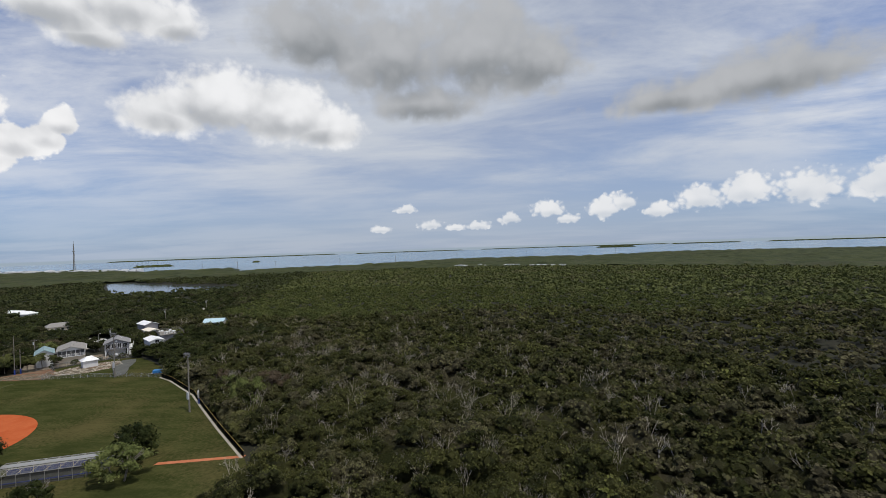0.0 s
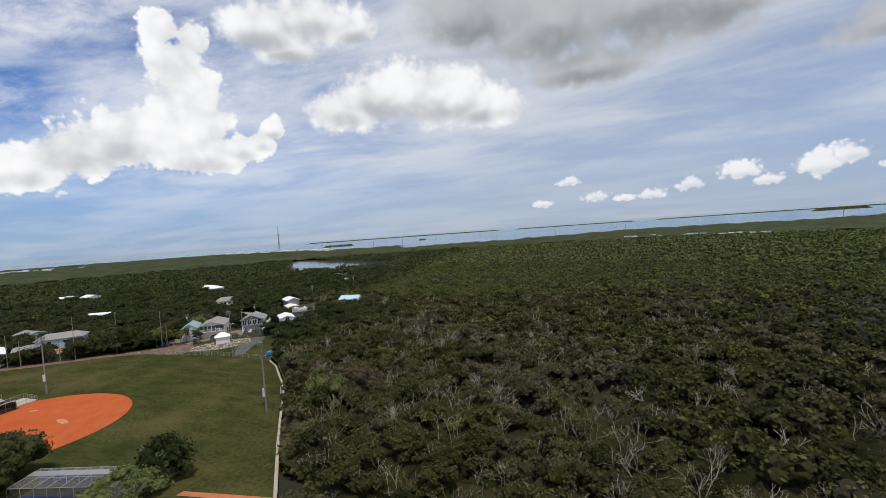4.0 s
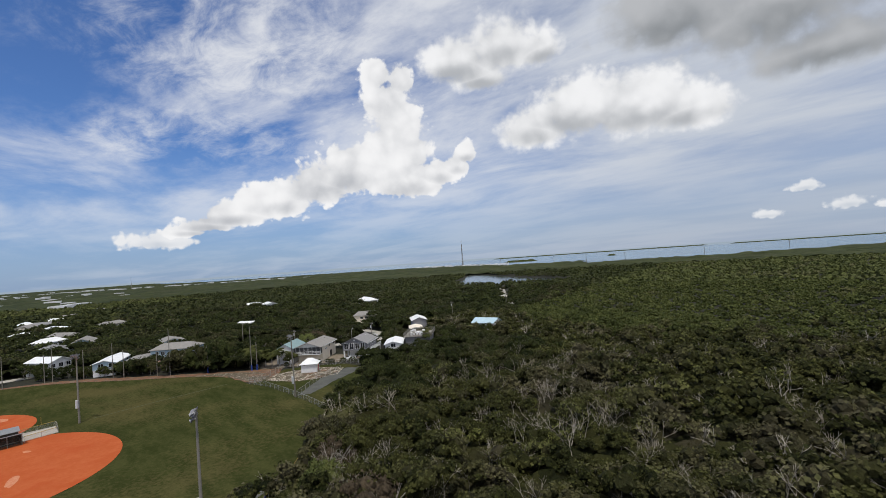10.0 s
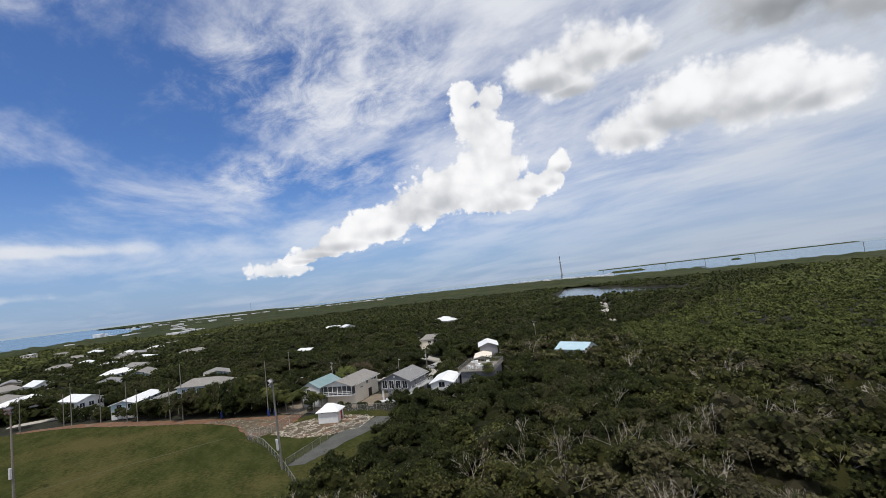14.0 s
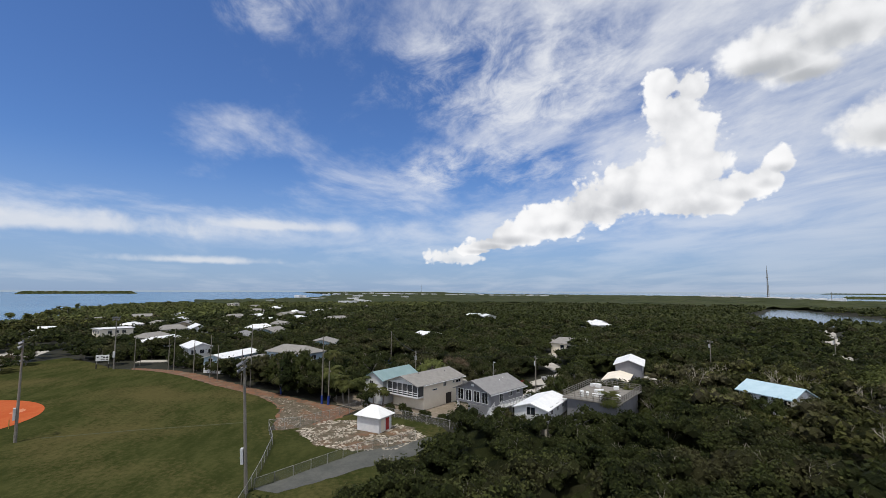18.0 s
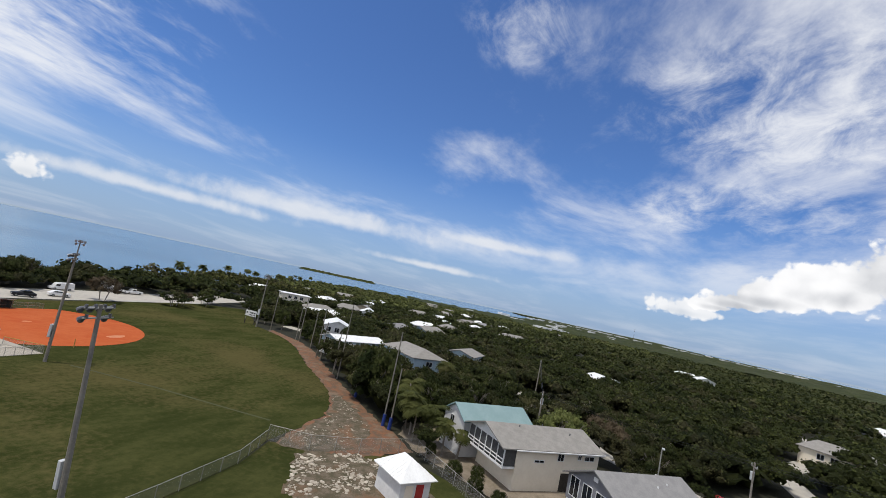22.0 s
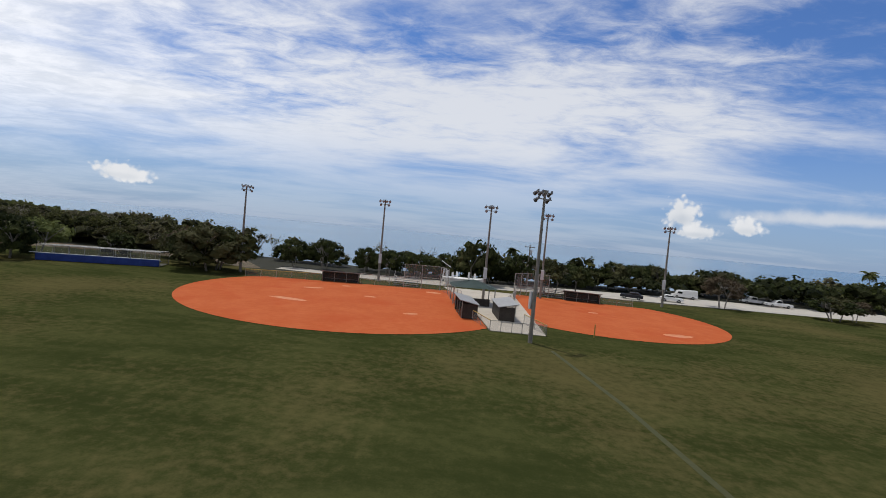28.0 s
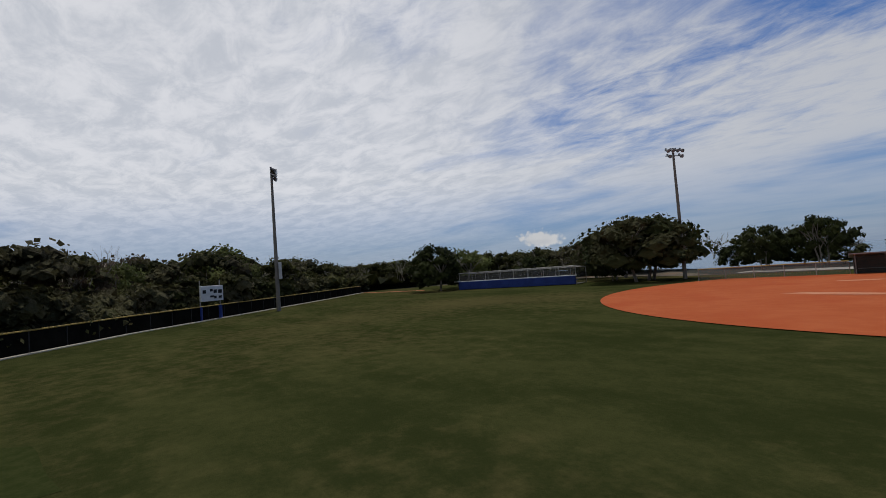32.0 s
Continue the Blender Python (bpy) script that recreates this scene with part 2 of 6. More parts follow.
# ---- materials ----
def material(name, base, other=None, scale=1.0, rough=0.8, metal=0.0, bump=0.0, bump_scale=20.0, fine=6.0, spec=0.3, spread=(0.35, 0.65), vary=0.0, third=None, third_scale=0.1):
    """A surface of two colours mingled by noise at two scales, with fine relief."""
    mat = bpy.data.materials.new(name)
    mat.use_nodes = True
    k = Nodes(mat.node_tree)
    pos = k.add("ShaderNodeNewGeometry").outputs["Position"]
    col = rgb(*base)
    if other:
        a = k.noise(pos, scale, 5.0, 0.6)
        b = k.noise(pos, scale * fine, 3.0, 0.6)
        f = k.step(k.m("ADD", k.m("MULTIPLY", a, 0.65), k.m("MULTIPLY", b, 0.35)), *spread)
        col = k.mix(f, rgb(*base), rgb(*other))
    if third:
        c = k.step(k.noise(pos, third_scale, 4.0, 0.6), 0.5, 0.68)
        col = k.mix(c, col, rgb(*third))
    if vary:
        r = k.add("ShaderNodeObjectInfo").outputs["Random"]
        v = k.m("MULTIPLY_ADD", r, vary, 1.0 - vary / 2)
        col = k.add("ShaderNodeHueSaturation", {"Value": v, "Color": col}).outputs[0]
    ins = {"Base Color": col, "Roughness": rough, "Metallic": metal, "Specular IOR Level": spec}
    if bump:
        h = k.noise(pos, bump_scale, 5.0, 0.65)
        ins["Normal"] = k.add("ShaderNodeBump", {"Strength": bump, "Distance": 0.05, "Height": h}).outputs[0]
    p = k.add("ShaderNodeBsdfPrincipled", ins)
    k.add("ShaderNodeOutputMaterial", {0: p.outputs[0]})
    return mat


def leaf_material(name, dark, light, warm, patch=1.0, warm_at=(0.55, 0.75), gaps=7.0, cover=0.47, fresh=None):
    """Leaves: every spray a little different, each tree its own green, some fresh yellow-green, whole stands drier than others."""
    mat = bpy.data.materials.new(name)
    mat.use_nodes = True
    k = Nodes(mat.node_tree)
    g = k.add("ShaderNodeNewGeometry")
    pos, isle = g.outputs["Position"], g.outputs["Random Per Island"]
    plan = k.add("ShaderNodeMapping", {"Vector": pos, "Scale": (1.0, 1.0, 0.0)}).outputs[0]
    warp = k.add("ShaderNodeVectorMath", {0: plan, 1: k.add("ShaderNodeVectorMath", {0: k.add("ShaderNodeTexNoise", {"Vector": pos, "Scale": 0.9 * patch, "Detail": 2.0}).outputs["Color"], "Scale": 2.2 / patch}, operation="SCALE").outputs[0]}, operation="ADD").outputs[0]
    own = k.add("ShaderNodeSeparateColor", {0: k.add("ShaderNodeTexVoronoi", {"Vector": warp, "Scale": 0.26 * patch}, voronoi_dimensions="2D").outputs["Color"]})
    tree, hue = own.outputs[0], own.outputs[1]
    stand = k.noise(pos, 0.035 * patch, 3.0, 0.6)
    tuft = k.noise(pos, gaps, 3.0, 0.65)
    f = k.m("ADD", k.m("MULTIPLY", isle, 0.34), k.m("MULTIPLY", tree, 0.58))
    f = k.m("ADD", f, k.m("MULTIPLY", k.m("SUBTRACT", tuft, 0.45), 0.7), clamp=True)
    col = k.mix(f, rgb(*dark), rgb(*light))
    if fresh:
        col = k.mix(k.m("MULTIPLY", k.step(hue, 0.82, 0.88), k.m("MULTIPLY_ADD", isle, 0.5, 0.4)), col, rgb(*fresh))
    w = k.m("MULTIPLY", k.step(k.m("ADD", k.m("MULTIPLY", stand, 0.75), k.m("MULTIPLY", hue, 0.25)), *warm_at), 0.75)
    col = k.mix(w, col, rgb(*warm))
    rel = k.add("ShaderNodeBump", {"Strength": 0.0 if cover else 1.0, "Distance": 0.35 if gaps > 1 else 2.0, "Height": tuft}).outputs[0]
    p = k.add("ShaderNodeBsdfPrincipled", {"Base Color": col, "Roughness": 0.75, "Specular IOR Level": 0.08, "Normal": rel})
    tr = k.add("ShaderNodeBsdfTranslucent", {"Color": col})
    s = k.add("ShaderNodeMixShader", {0: 0.18, 1: p.outputs[0], 2: tr.outputs[0]}).outputs[0]
    if cover:
        gap = k.add("ShaderNodeBsdfTransparent")
        s = k.add("ShaderNodeMixShader", {0: k.step(tuft, cover - 0.02, cover + 0.02), 1: gap.outputs[0], 2: s}).outputs[0]
    k.add("ShaderNodeOutputMaterial", {0: s})
    return mat


def grass_material():
    mat = bpy.data.materials.new("mown grass")
    mat.use_nodes = True
    k = Nodes(mat.node_tree)
    pos = k.add("ShaderNodeNewGeometry").outputs["Position"]
    streak = k.add("ShaderNodeMapping", {"Vector": pos, "Rotation": (0, 0, radians(38)), "Scale": (0.5, 1.35, 1.0)}).outputs[0]
    a = k.noise(streak, 0.22, 5.0, 0.62)
    b = k.noise(pos, 1.3, 5.0, 0.7)
    c = k.noise(pos, 9.0, 5.0, 0.8)
    d = k.noise(pos, 0.045, 3.0, 0.5)
    f = k.step(k.m("ADD", k.m("ADD", k.m("MULTIPLY", a, 0.50), k.m("MULTIPLY", b, 0.28)), k.m("MULTIPLY", c, 0.22)), 0.40, 0.62)
    green = k.mix(f, rgb(0.028, 0.034, 0.011), rgb(0.055, 0.058, 0.020))
    dry = k.m("MULTIPLY", k.step(k.m("ADD", k.m("MULTIPLY", d, 0.6), k.m("MULTIPLY", b, 0.4)), 0.46, 0.62), 0.6)
    col = k.mix(dry, green, rgb(0.094, 0.077, 0.032))
    h = k.noise(pos, 30.0, 4.0, 0.7)
    n = k.add("ShaderNodeBump", {"Strength": 0.6, "Distance": 0.06, "Height": h}).outputs[0]
    p = k.add("ShaderNodeBsdfPrincipled", {"Base Color": col, "Roughness": 1.0, "Specular IOR Level": 0.0, "Normal": n})
    k.add("ShaderNodeOutputMaterial", {0: p.outputs[0]})
    return mat


def water_material(name, col, rough, scale):
    mat = bpy.data.materials.new(name)
    mat.use_nodes = True
    k = Nodes(mat.node_tree)
    pos = k.add("ShaderNodeNewGeometry").outputs["Position"]
    big = k.step(k.noise(pos, 0.004, 4.0, 0.55), 0.35, 0.65)
    c = k.mix(big, rgb(*col), rgb(*[v * 1.5 for v in col]))
    h = k.noise(pos, scale, 4.0, 0.6)
    n = k.add("ShaderNodeBump", {"Strength": 0.08, "Distance": 0.3, "Height": h}).outputs[0]
    p = k.add("ShaderNodeBsdfPrincipled", {"Base Color": c, "Roughness": rough, "Specular IOR Level": 0.5, "Normal": n})
    k.add("ShaderNodeOutputMaterial", {0: p.outputs[0]})
    return mat


M_GRASS = grass_material()
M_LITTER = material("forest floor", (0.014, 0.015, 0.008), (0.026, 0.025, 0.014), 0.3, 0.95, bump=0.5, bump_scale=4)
M_CLAY = material("red clay", (0.36, 0.075, 0.020), (0.41, 0.102, 0.033), 0.25, 0.95, spec=0.1, bump=0.3, bump_scale=12, third=(0.36, 0.068, 0.018), third_scale=0.12)
M_SCUFF = material("worn pale clay", (0.46, 0.15, 0.065), (0.50, 0.22, 0.12), 1.2, 0.9)
M_DIRT = material("rusty dirt", (0.19, 0.085, 0.042), (0.105, 0.072, 0.046), 0.8, 0.95, fine=7.0, spread=(0.40, 0.60), bump=0.6, bump_scale=6, third=(0.17, 0.125, 0.085), third_scale=0.35)
M_MARL = material("marl and weeds", (0.140, 0.108, 0.076), (0.066, 0.056, 0.031), 0.9, 0.95, fine=9.0, spread=(0.40, 0.58), bump=0.6, bump_scale=5, third=(0.16, 0.085, 0.045), third_scale=0.2)
M_YARD = material("pale sandy yard", (0.23, 0.19, 0.145), (0.14, 0.115, 0.082), 0.5, 0.95, bump=0.4, bump_scale=6)
M_ASPHALT = material("weathered asphalt", (0.062, 0.064, 0.056), (0.095, 0.095, 0.083), 0.4, 0.9, bump=0.2, bump_scale=30)
M_ROAD = material("pale limestone road", (0.34, 0.32, 0.28), (0.42, 0.39, 0.34), 0.4, 0.9, bump=0.2, bump_scale=20)
M_CONC = material("concrete", (0.35, 0.315, 0.265), (0.43, 0.385, 0.32), 0.6, 0.85, bump=0.2, bump_scale=20)
M_ROCK = material("limestone rubble", (0.46, 0.41, 0.34), (0.30, 0.26, 0.20), 2.0, 0.9, bump=0.5, bump_scale=8, vary=0.4)
M_STEEL = material("galvanised steel", (0.30, 0.29, 0.27), (0.38, 0.37, 0.34), 2.0, 0.55, 0.4)
M_POLE = material("weathered pole", (0.16, 0.148, 0.13), (0.22, 0.20, 0.17), 1.5, 0.8)
M_BOX = material("grey cabinet paint", (0.52, 0.53, 0.54), (0.44, 0.45, 0.46), 2.0, 0.6)
M_LAMP = material("floodlight shell", (0.10, 0.10, 0.11), (0.16, 0.16, 0.17), 3.0, 0.4, 0.4)
M_LENS = material("floodlight glass", (0.22, 0.23, 0.24), (0.3, 0.31, 0.32), 3.0, 0.15, 0.0, spec=0.6)
M_WHITE = material("white painted metal", (0.78, 0.78, 0.77), (0.66, 0.66, 0.65), 0.8, 0.45)
M_WWALL = material("white stucco", (0.66, 0.66, 0.66), (0.56, 0.56, 0.57), 0.7, 0.85, bump=0.15, bump_scale=30)
M_CREAM = material("cream stucco", (0.76, 0.69, 0.58), (0.70, 0.63, 0.52), 0.6, 0.85, bump=0.15, bump_scale=30)
M_GREYW = material("grey siding", (0.20, 0.20, 0.215), (0.165, 0.165, 0.18), 0.8, 0.8)
M_BLUEW = material("pale blue stucco", (0.34, 0.44, 0.52), (0.29, 0.38, 0.46), 0.7, 0.85)
M_PINK = material("salmon stucco", (0.62, 0.40, 0.32), (0.54, 0.34, 0.27), 0.7, 0.85)
M_TAN = material("tan stucco", (0.44, 0.36, 0.27), (0.36, 0.30, 0.22), 0.7, 0.85)
M_SHINGLE = material("grey shingle", (0.20, 0.19, 0.172), (0.255, 0.24, 0.222), 1.2, 0.9, bump=0.3, bump_scale=12)
M_SHINGLE2 = material("slate grey shingle", (0.19, 0.185, 0.185), (0.235, 0.23, 0.225), 1.2, 0.9, bump=0.3, bump_scale=12)
M_TURQ = material("turquoise metal roof", (0.17, 0.255, 0.26), (0.205, 0.29, 0.295), 0.5, 0.5)
M_PALEBLUE = material("pale blue metal roof", (0.36, 0.50, 0.56), (0.44, 0.57, 0.62), 0.5, 0.5)
M_REDD = material("red door paint", (0.36, 0.035, 0.03), (0.30, 0.03, 0.03), 3.0, 0.6)
M_GLASS = material("dark window glass", (0.012, 0.014, 0.018), (0.02, 0.024, 0.03), 1.0, 0.08, spec=0.7)
M_SCREEN = material("insect screen", (0.055, 0.055, 0.055), (0.08, 0.08, 0.08), 3.0, 0.8)
M_TRIM = material("white trim", (0.72, 0.72, 0.71), (0.64, 0.64, 0.63), 2.0, 0.6)
M_BLUEP = material("royal blue padding", (0.012, 0.03, 0.16), (0.02, 0.045, 0.21), 1.0, 0.6)
M_BLACKF = material("black wind screen", (0.006, 0.0065, 0.005), (0.012, 0.012, 0.01), 0.6, 0.95, spec=0.0)
M_YELLOW = material("yellow fence cap", (0.38, 0.26, 0.05), (0.28, 0.20, 0.06), 1.5, 0.6)
M_GREENR = material("green metal roof", (0.07, 0.105, 0.095), (0.085, 0.125, 0.11), 1.0, 0.5)
M_BROWN = material("dark brown boards", (0.030, 0.026, 0.022), (0.05, 0.042, 0.036), 1.5, 0.85)
M_BARK = material("grey bark", (0.16, 0.14, 0.12), (0.26, 0.235, 0.205), 2.5, 0.95, bump=0.5, bump_scale=15)
M_TWIG = material("pale dead twigs", (0.30, 0.265, 0.215), (0.42, 0.38, 0.32), 0.3, 0.95)
WOOD = ((0.014, 0.021, 0.006), (0.122, 0.122, 0.038), (0.134, 0.116, 0.070))
GARDEN = ((0.012, 0.020, 0.006), (0.073, 0.084, 0.025), (0.084, 0.076, 0.038))
FRESH = (0.190, 0.205, 0.052)
M_LEAF_W = leaf_material("woodland leaves", *WOOD, warm_at=(0.48, 0.66), gaps=6.0, cover=0, fresh=FRESH)
# leaf colours halved: shade inside and below the crowns painted into the base colour
M_INNER_SHADE_W = leaf_material("inner woodland leaves, shade in colour", *[[v * 0.5 for v in c] for c in WOOD], warm_at=(0.48, 0.66), gaps=6.0, cover=0)
M_INNER_SHADE_G = leaf_material("inner garden leaves, shade in colour", *[[v * 0.5 for v in c] for c in GARDEN], warm_at=(0.5, 0.68), cover=0)
M_LEAF_M = leaf_material("mangrove leaves", (0.034, 0.044, 0.012), (0.140, 0.156, 0.046), (0.130, 0.120, 0.055), patch=0.8, warm_at=(0.56, 0.76), gaps=4.0, cover=0)
# mangrove leaves again, darkened to paint the shade within their crowns
M_INNER_SHADE_M = leaf_material("inner mangrove leaves, shade in colour", (0.024, 0.032, 0.009), (0.080, 0.090, 0.027), (0.080, 0.074, 0.034), patch=0.8, warm_at=(0.56, 0.76), gaps=4.0, cover=0)
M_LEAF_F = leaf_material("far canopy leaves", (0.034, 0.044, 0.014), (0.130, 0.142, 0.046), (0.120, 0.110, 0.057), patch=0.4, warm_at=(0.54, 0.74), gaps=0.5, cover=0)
# darker than the far leaves: shade between distant crowns is put into the colour
M_LEAF_D_SHADE = leaf_material("distant canopy, crown shade in colour", (0.018, 0.026, 0.011), (0.062, 0.072, 0.028), (0.064, 0.062, 0.036), patch=0.15, warm_at=(0.54, 0.74), gaps=0.2, cover=0)
M_LEAF_V = leaf_material("far garden leaves", (0.016, 0.024, 0.009), (0.076, 0.084, 0.029), (0.066, 0.060, 0.034), patch=0.4, warm_at=(0.54, 0.74), gaps=0.7, cover=0, fresh=(0.085, 0.095, 0.03))
M_LEAF_G = leaf_material("garden leaves", *GARDEN, warm_at=(0.5, 0.68), cover=0, fresh=(0.105, 0.120, 0.034))
M_LEAF_L = leaf_material("light green leaves", (0.10, 0.125, 0.038), (0.22, 0.24, 0.080), (0.19, 0.18, 0.08), cover=0)
M_LEAF_B = leaf_material("russet leaves", (0.07, 0.052, 0.034), (0.13, 0.100, 0.064), (0.11, 0.080, 0.05), cover=0)
M_PALM = leaf_material("palm fronds", (0.048, 0.060, 0.018), (0.125, 0.130, 0.042), (0.155, 0.130, 0.055), cover=0)
M_SEA = water_material("sea water", (0.075, 0.14, 0.20), 0.25, 0.06)
M_LAKE = water_material("lagoon water", (0.035, 0.045, 0.045), 0.12, 0.5)


def fabric_material(name, col, cover):
    """Woven wire: mostly gaps."""
    mat = bpy.data.materials.new(name)
    mat.use_nodes = True
    k = Nodes(mat.node_tree)
    d = k.add("ShaderNodeBsdfDiffuse", {"Color": rgb(*col)})
    t = k.add("ShaderNodeBsdfTransparent")
    s = k.add("ShaderNodeMixShader", {0: cover, 1: t.outputs[0], 2: d.outputs[0]})
    k.add("ShaderNodeOutputMaterial", {0: s.outputs[0]})
    return mat


M_LINK = fabric_material("chain link", (0.30, 0.29, 0.27), 0.22)
M_LINKD = fabric_material("dark chain link", (0.06, 0.06, 0.055), 0.45)
M_ALU = material("aluminium", (0.34, 0.34, 0.33), (0.27, 0.27, 0.265), 2.0, 0.5, 0.5)
M_RUBBER = material("tyre rubber", (0.015, 0.015, 0.015), (0.025, 0.025, 0.025), 4.0, 0.8)
M_CARW = material("white car paint", (0.72, 0.72, 0.72), None, rough=0.25, spec=0.6)
M_CARD = material("dark car paint", (0.02, 0.022, 0.03), None, rough=0.25, spec=0.6)
M_CARB = material("dark blue car paint", (0.02, 0.04, 0.12), None, rough=0.25, spec=0.6)
M_CARR = material("red car paint", (0.30, 0.02, 0.02), None, rough=0.25, spec=0.6)
M_CARS = material("silver car paint", (0.38, 0.38, 0.38), None, rough=0.3, spec=0.6)
M_CLAYLINE = material("packed clay strip", (0.36, 0.11, 0.045), (0.42, 0.15, 0.07), 0.6, 0.9)
M_BLACK = material("black board paint", (0.02, 0.02, 0.02), None, rough=0.7)
M_BLUETARP = material("blue tarpaulin", (0.03, 0.16, 0.40), (0.05, 0.22, 0.48), 2.0, 0.6)

# ---- builders ----
def mesh_from(name, verts, faces, mat, smooth=False):
    me = bpy.data.meshes.new(name)
    me.from_pydata([tuple(v) for v in verts], [], faces)
    me.materials.append(mat)
    if smooth:
        for p in me.polygons:
            p.use_smooth = True
    return me


def quads_mesh(name, verts, mat, tris=False, slots=None, mats=()):
    """A mesh of loose quads from an array of corners (4 rows a quad)."""
    n = len(verts)
    me = bpy.data.meshes.new(name)
    me.vertices.add(n), me.loops.add(n), me.polygons.add(n // 4)
    me.vertices.foreach_set("co", np.asarray(verts, np.float32).ravel())
    me.loops.foreach_set("vertex_index", np.arange(n, dtype=np.int32))
    me.polygons.foreach_set("loop_start", np.arange(0, n, 4, dtype=np.int32))
    for m in (mat, *mats):
        me.materials.append(m)
    if slots is not None:
        me.polygons.foreach_set("material_index", np.asarray(slots, np.int32))
    me.update(calc_edges=True)
    me.validate()
    return me


def part(name, data, mat=None, parent=None, label="", at=None):
    """Links a mesh, or a bmesh, as one object under its thing or part."""
    if isinstance(data, bmesh.types.BMesh):
        bm, data = data, bpy.data.meshes.new(name)
        bmesh.ops.recalc_face_normals(bm, faces=bm.faces)
        bm.to_mesh(data)
        bm.free()
        data.materials.append(mat)
    ob = new(name, data)
    if parent:
        ob.parent = parent
    if at is not None:
        ob.matrix_local = at if isinstance(at, Matrix) else Matrix.Translation(at)
    if label:
        ob["label"] = label
    return ob


def thing(name, at, label, category, group="", kind=""):
    ob = new(name)
    ob.empty_display_size = 0.3
    ob.matrix_world = at if isinstance(at, Matrix) else Matrix.Translation(at)
    return tagged(ob, label, category, group, kind)


def add_box(bm, lo, hi, bevel=0.0, m=None):
    """A box from corner lo to corner hi, its edges broken by bevel."""
    mid, size = (Vector(lo) + Vector(hi)) / 2, Vector(hi) - Vector(lo)
    t = Matrix.Translation(mid) @ Matrix.Diagonal((*size, 1))
    vs = bmesh.ops.create_cube(bm, size=1, matrix=t)["verts"]
    if bevel:
        es = list({e for v in vs for e in v.link_edges})
        vs = bmesh.ops.bevel(bm, geom=es, offset=bevel, segments=1, affect="EDGES")["verts"]
    if m is not None:
        bmesh.ops.transform(bm, matrix=m, verts=list(vs))
    return bm


def box(lo, hi, bevel=0.0, m=None):
    return add_box(bmesh.new(), lo, hi, bevel, m)


def add_tube(bm, pts, r, sides=6, r2=None, cap=True):
    """A tapering tube along a line of points."""
    pts = [Vector(p) for p in pts]
    r2 = r if r2 is None else r2
    rings = []
    for i, p in enumerate(pts):
        d = (pts[min(i + 1, len(pts) - 1)] - pts[max(i - 1, 0)]).normalized()
        a = d.orthogonal().normalized()
        b = d.cross(a)
        rad = r + (r2 - r) * i / max(1, len(pts) - 1)
        rings.append([bm.verts.new(p + rad * (math.cos(2 * math.pi * k / sides) * a + math.sin(2 * math.pi * k / sides) * b)) for k in range(sides)])
    for u, v in zip(rings, rings[1:]):
        for k in range(sides):
            bm.faces.new((u[k], u[(k + 1) % sides], v[(k + 1) % sides], v[k]))
    if cap:
        bm.faces.new(rings[0][::-1])
        bm.faces.new(rings[-1])
    return bm


def tube(pts, r, sides=6, r2=None):
    return add_tube(bmesh.new(), pts, r, sides, r2)


def ragged(ring, step=0.9, amp=0.5):
    """An outline whose straight runs wander a little, as worn ground does."""
    out = []
    for (x1, y1), (x2, y2) in zip(ring, ring[1:] + ring[:1]):
        n = max(1, int(math.hypot(x2 - x1, y2 - y1) / step))
        for i in range(n):
            x, y = x1 + (x2 - x1) * i / n, y1 + (y2 - y1) * i / n
            out.append((x + amp * noise.noise(Vector((x * 0.7, y * 0.7, 1.3))) + 0.5 * amp * noise.noise(Vector((x * 2.3, y * 2.3, 5.1))),
                        y + amp * noise.noise(Vector((x * 0.7, y * 0.7, 9.7))) + 0.5 * amp * noise.noise(Vector((x * 2.3, y * 2.3, 7.7)))))
    return out


def sheet(name, pts, z, mat, thick=0.0):
    """A flat sheet over a plan outline; thick gives it sides."""
    bm = bmesh.new()
    vs = [bm.verts.new((x, y, z)) for x, y in pts]
    f = bm.faces.new(vs)
    if f.normal.z < 0:
        f.normal_flip()
    if thick:
        r = bmesh.ops.extrude_face_region(bm, geom=[f])
        bmesh.ops.translate(bm, vec=(0, 0, -thick), verts=[v for v in r["geom"] if isinstance(v, bmesh.types.BMVert)])
    bmesh.ops.triangulate(bm, faces=bm.faces)
    bmesh.ops.recalc_face_normals(bm, faces=bm.faces)
    return part(name, bm, mat)


def slab(pts, z0, z1):
    bm = bmesh.new()
    f = bm.faces.new([bm.verts.new((x, y, z0)) for x, y in pts])
    r = bmesh.ops.extrude_face_region(bm, geom=[f])
    bmesh.ops.translate(bm, vec=(0, 0, z1 - z0), verts=[v for v in r["geom"] if isinstance(v, bmesh.types.BMVert)])
    return bm


def inside(pts, x, y):
    """Whether plan points lie within an outline."""
    x, y = np.asarray(x, float), np.asarray(y, float)
    res = np.zeros(x.shape, bool)
    for (x1, y1), (x2, y2) in zip(pts, pts[1:] + pts[:1]):
        cross = (y1 > y) != (y2 > y)
        with np.errstate(divide="ignore", invalid="ignore"):
            res ^= cross & (x < (x2 - x1) * (y - y1) / ((y2 - y1) or 1e-9) + x1)
    return res


def line_gap(pts, x, y):
    """The distance of plan points from a line of points."""
    best = np.full(np.shape(x), 1e9)
    for (x1, y1), (x2, y2) in zip(pts, pts[1:]):
        dx, dy = x2 - x1, y2 - y1
        u = np.clip(((x - x1) * dx + (y - y1) * dy) / (dx * dx + dy * dy), 0, 1)
        best = np.minimum(best, np.hypot(x - x1 - u * dx, y - y1 - u * dy))
    return best

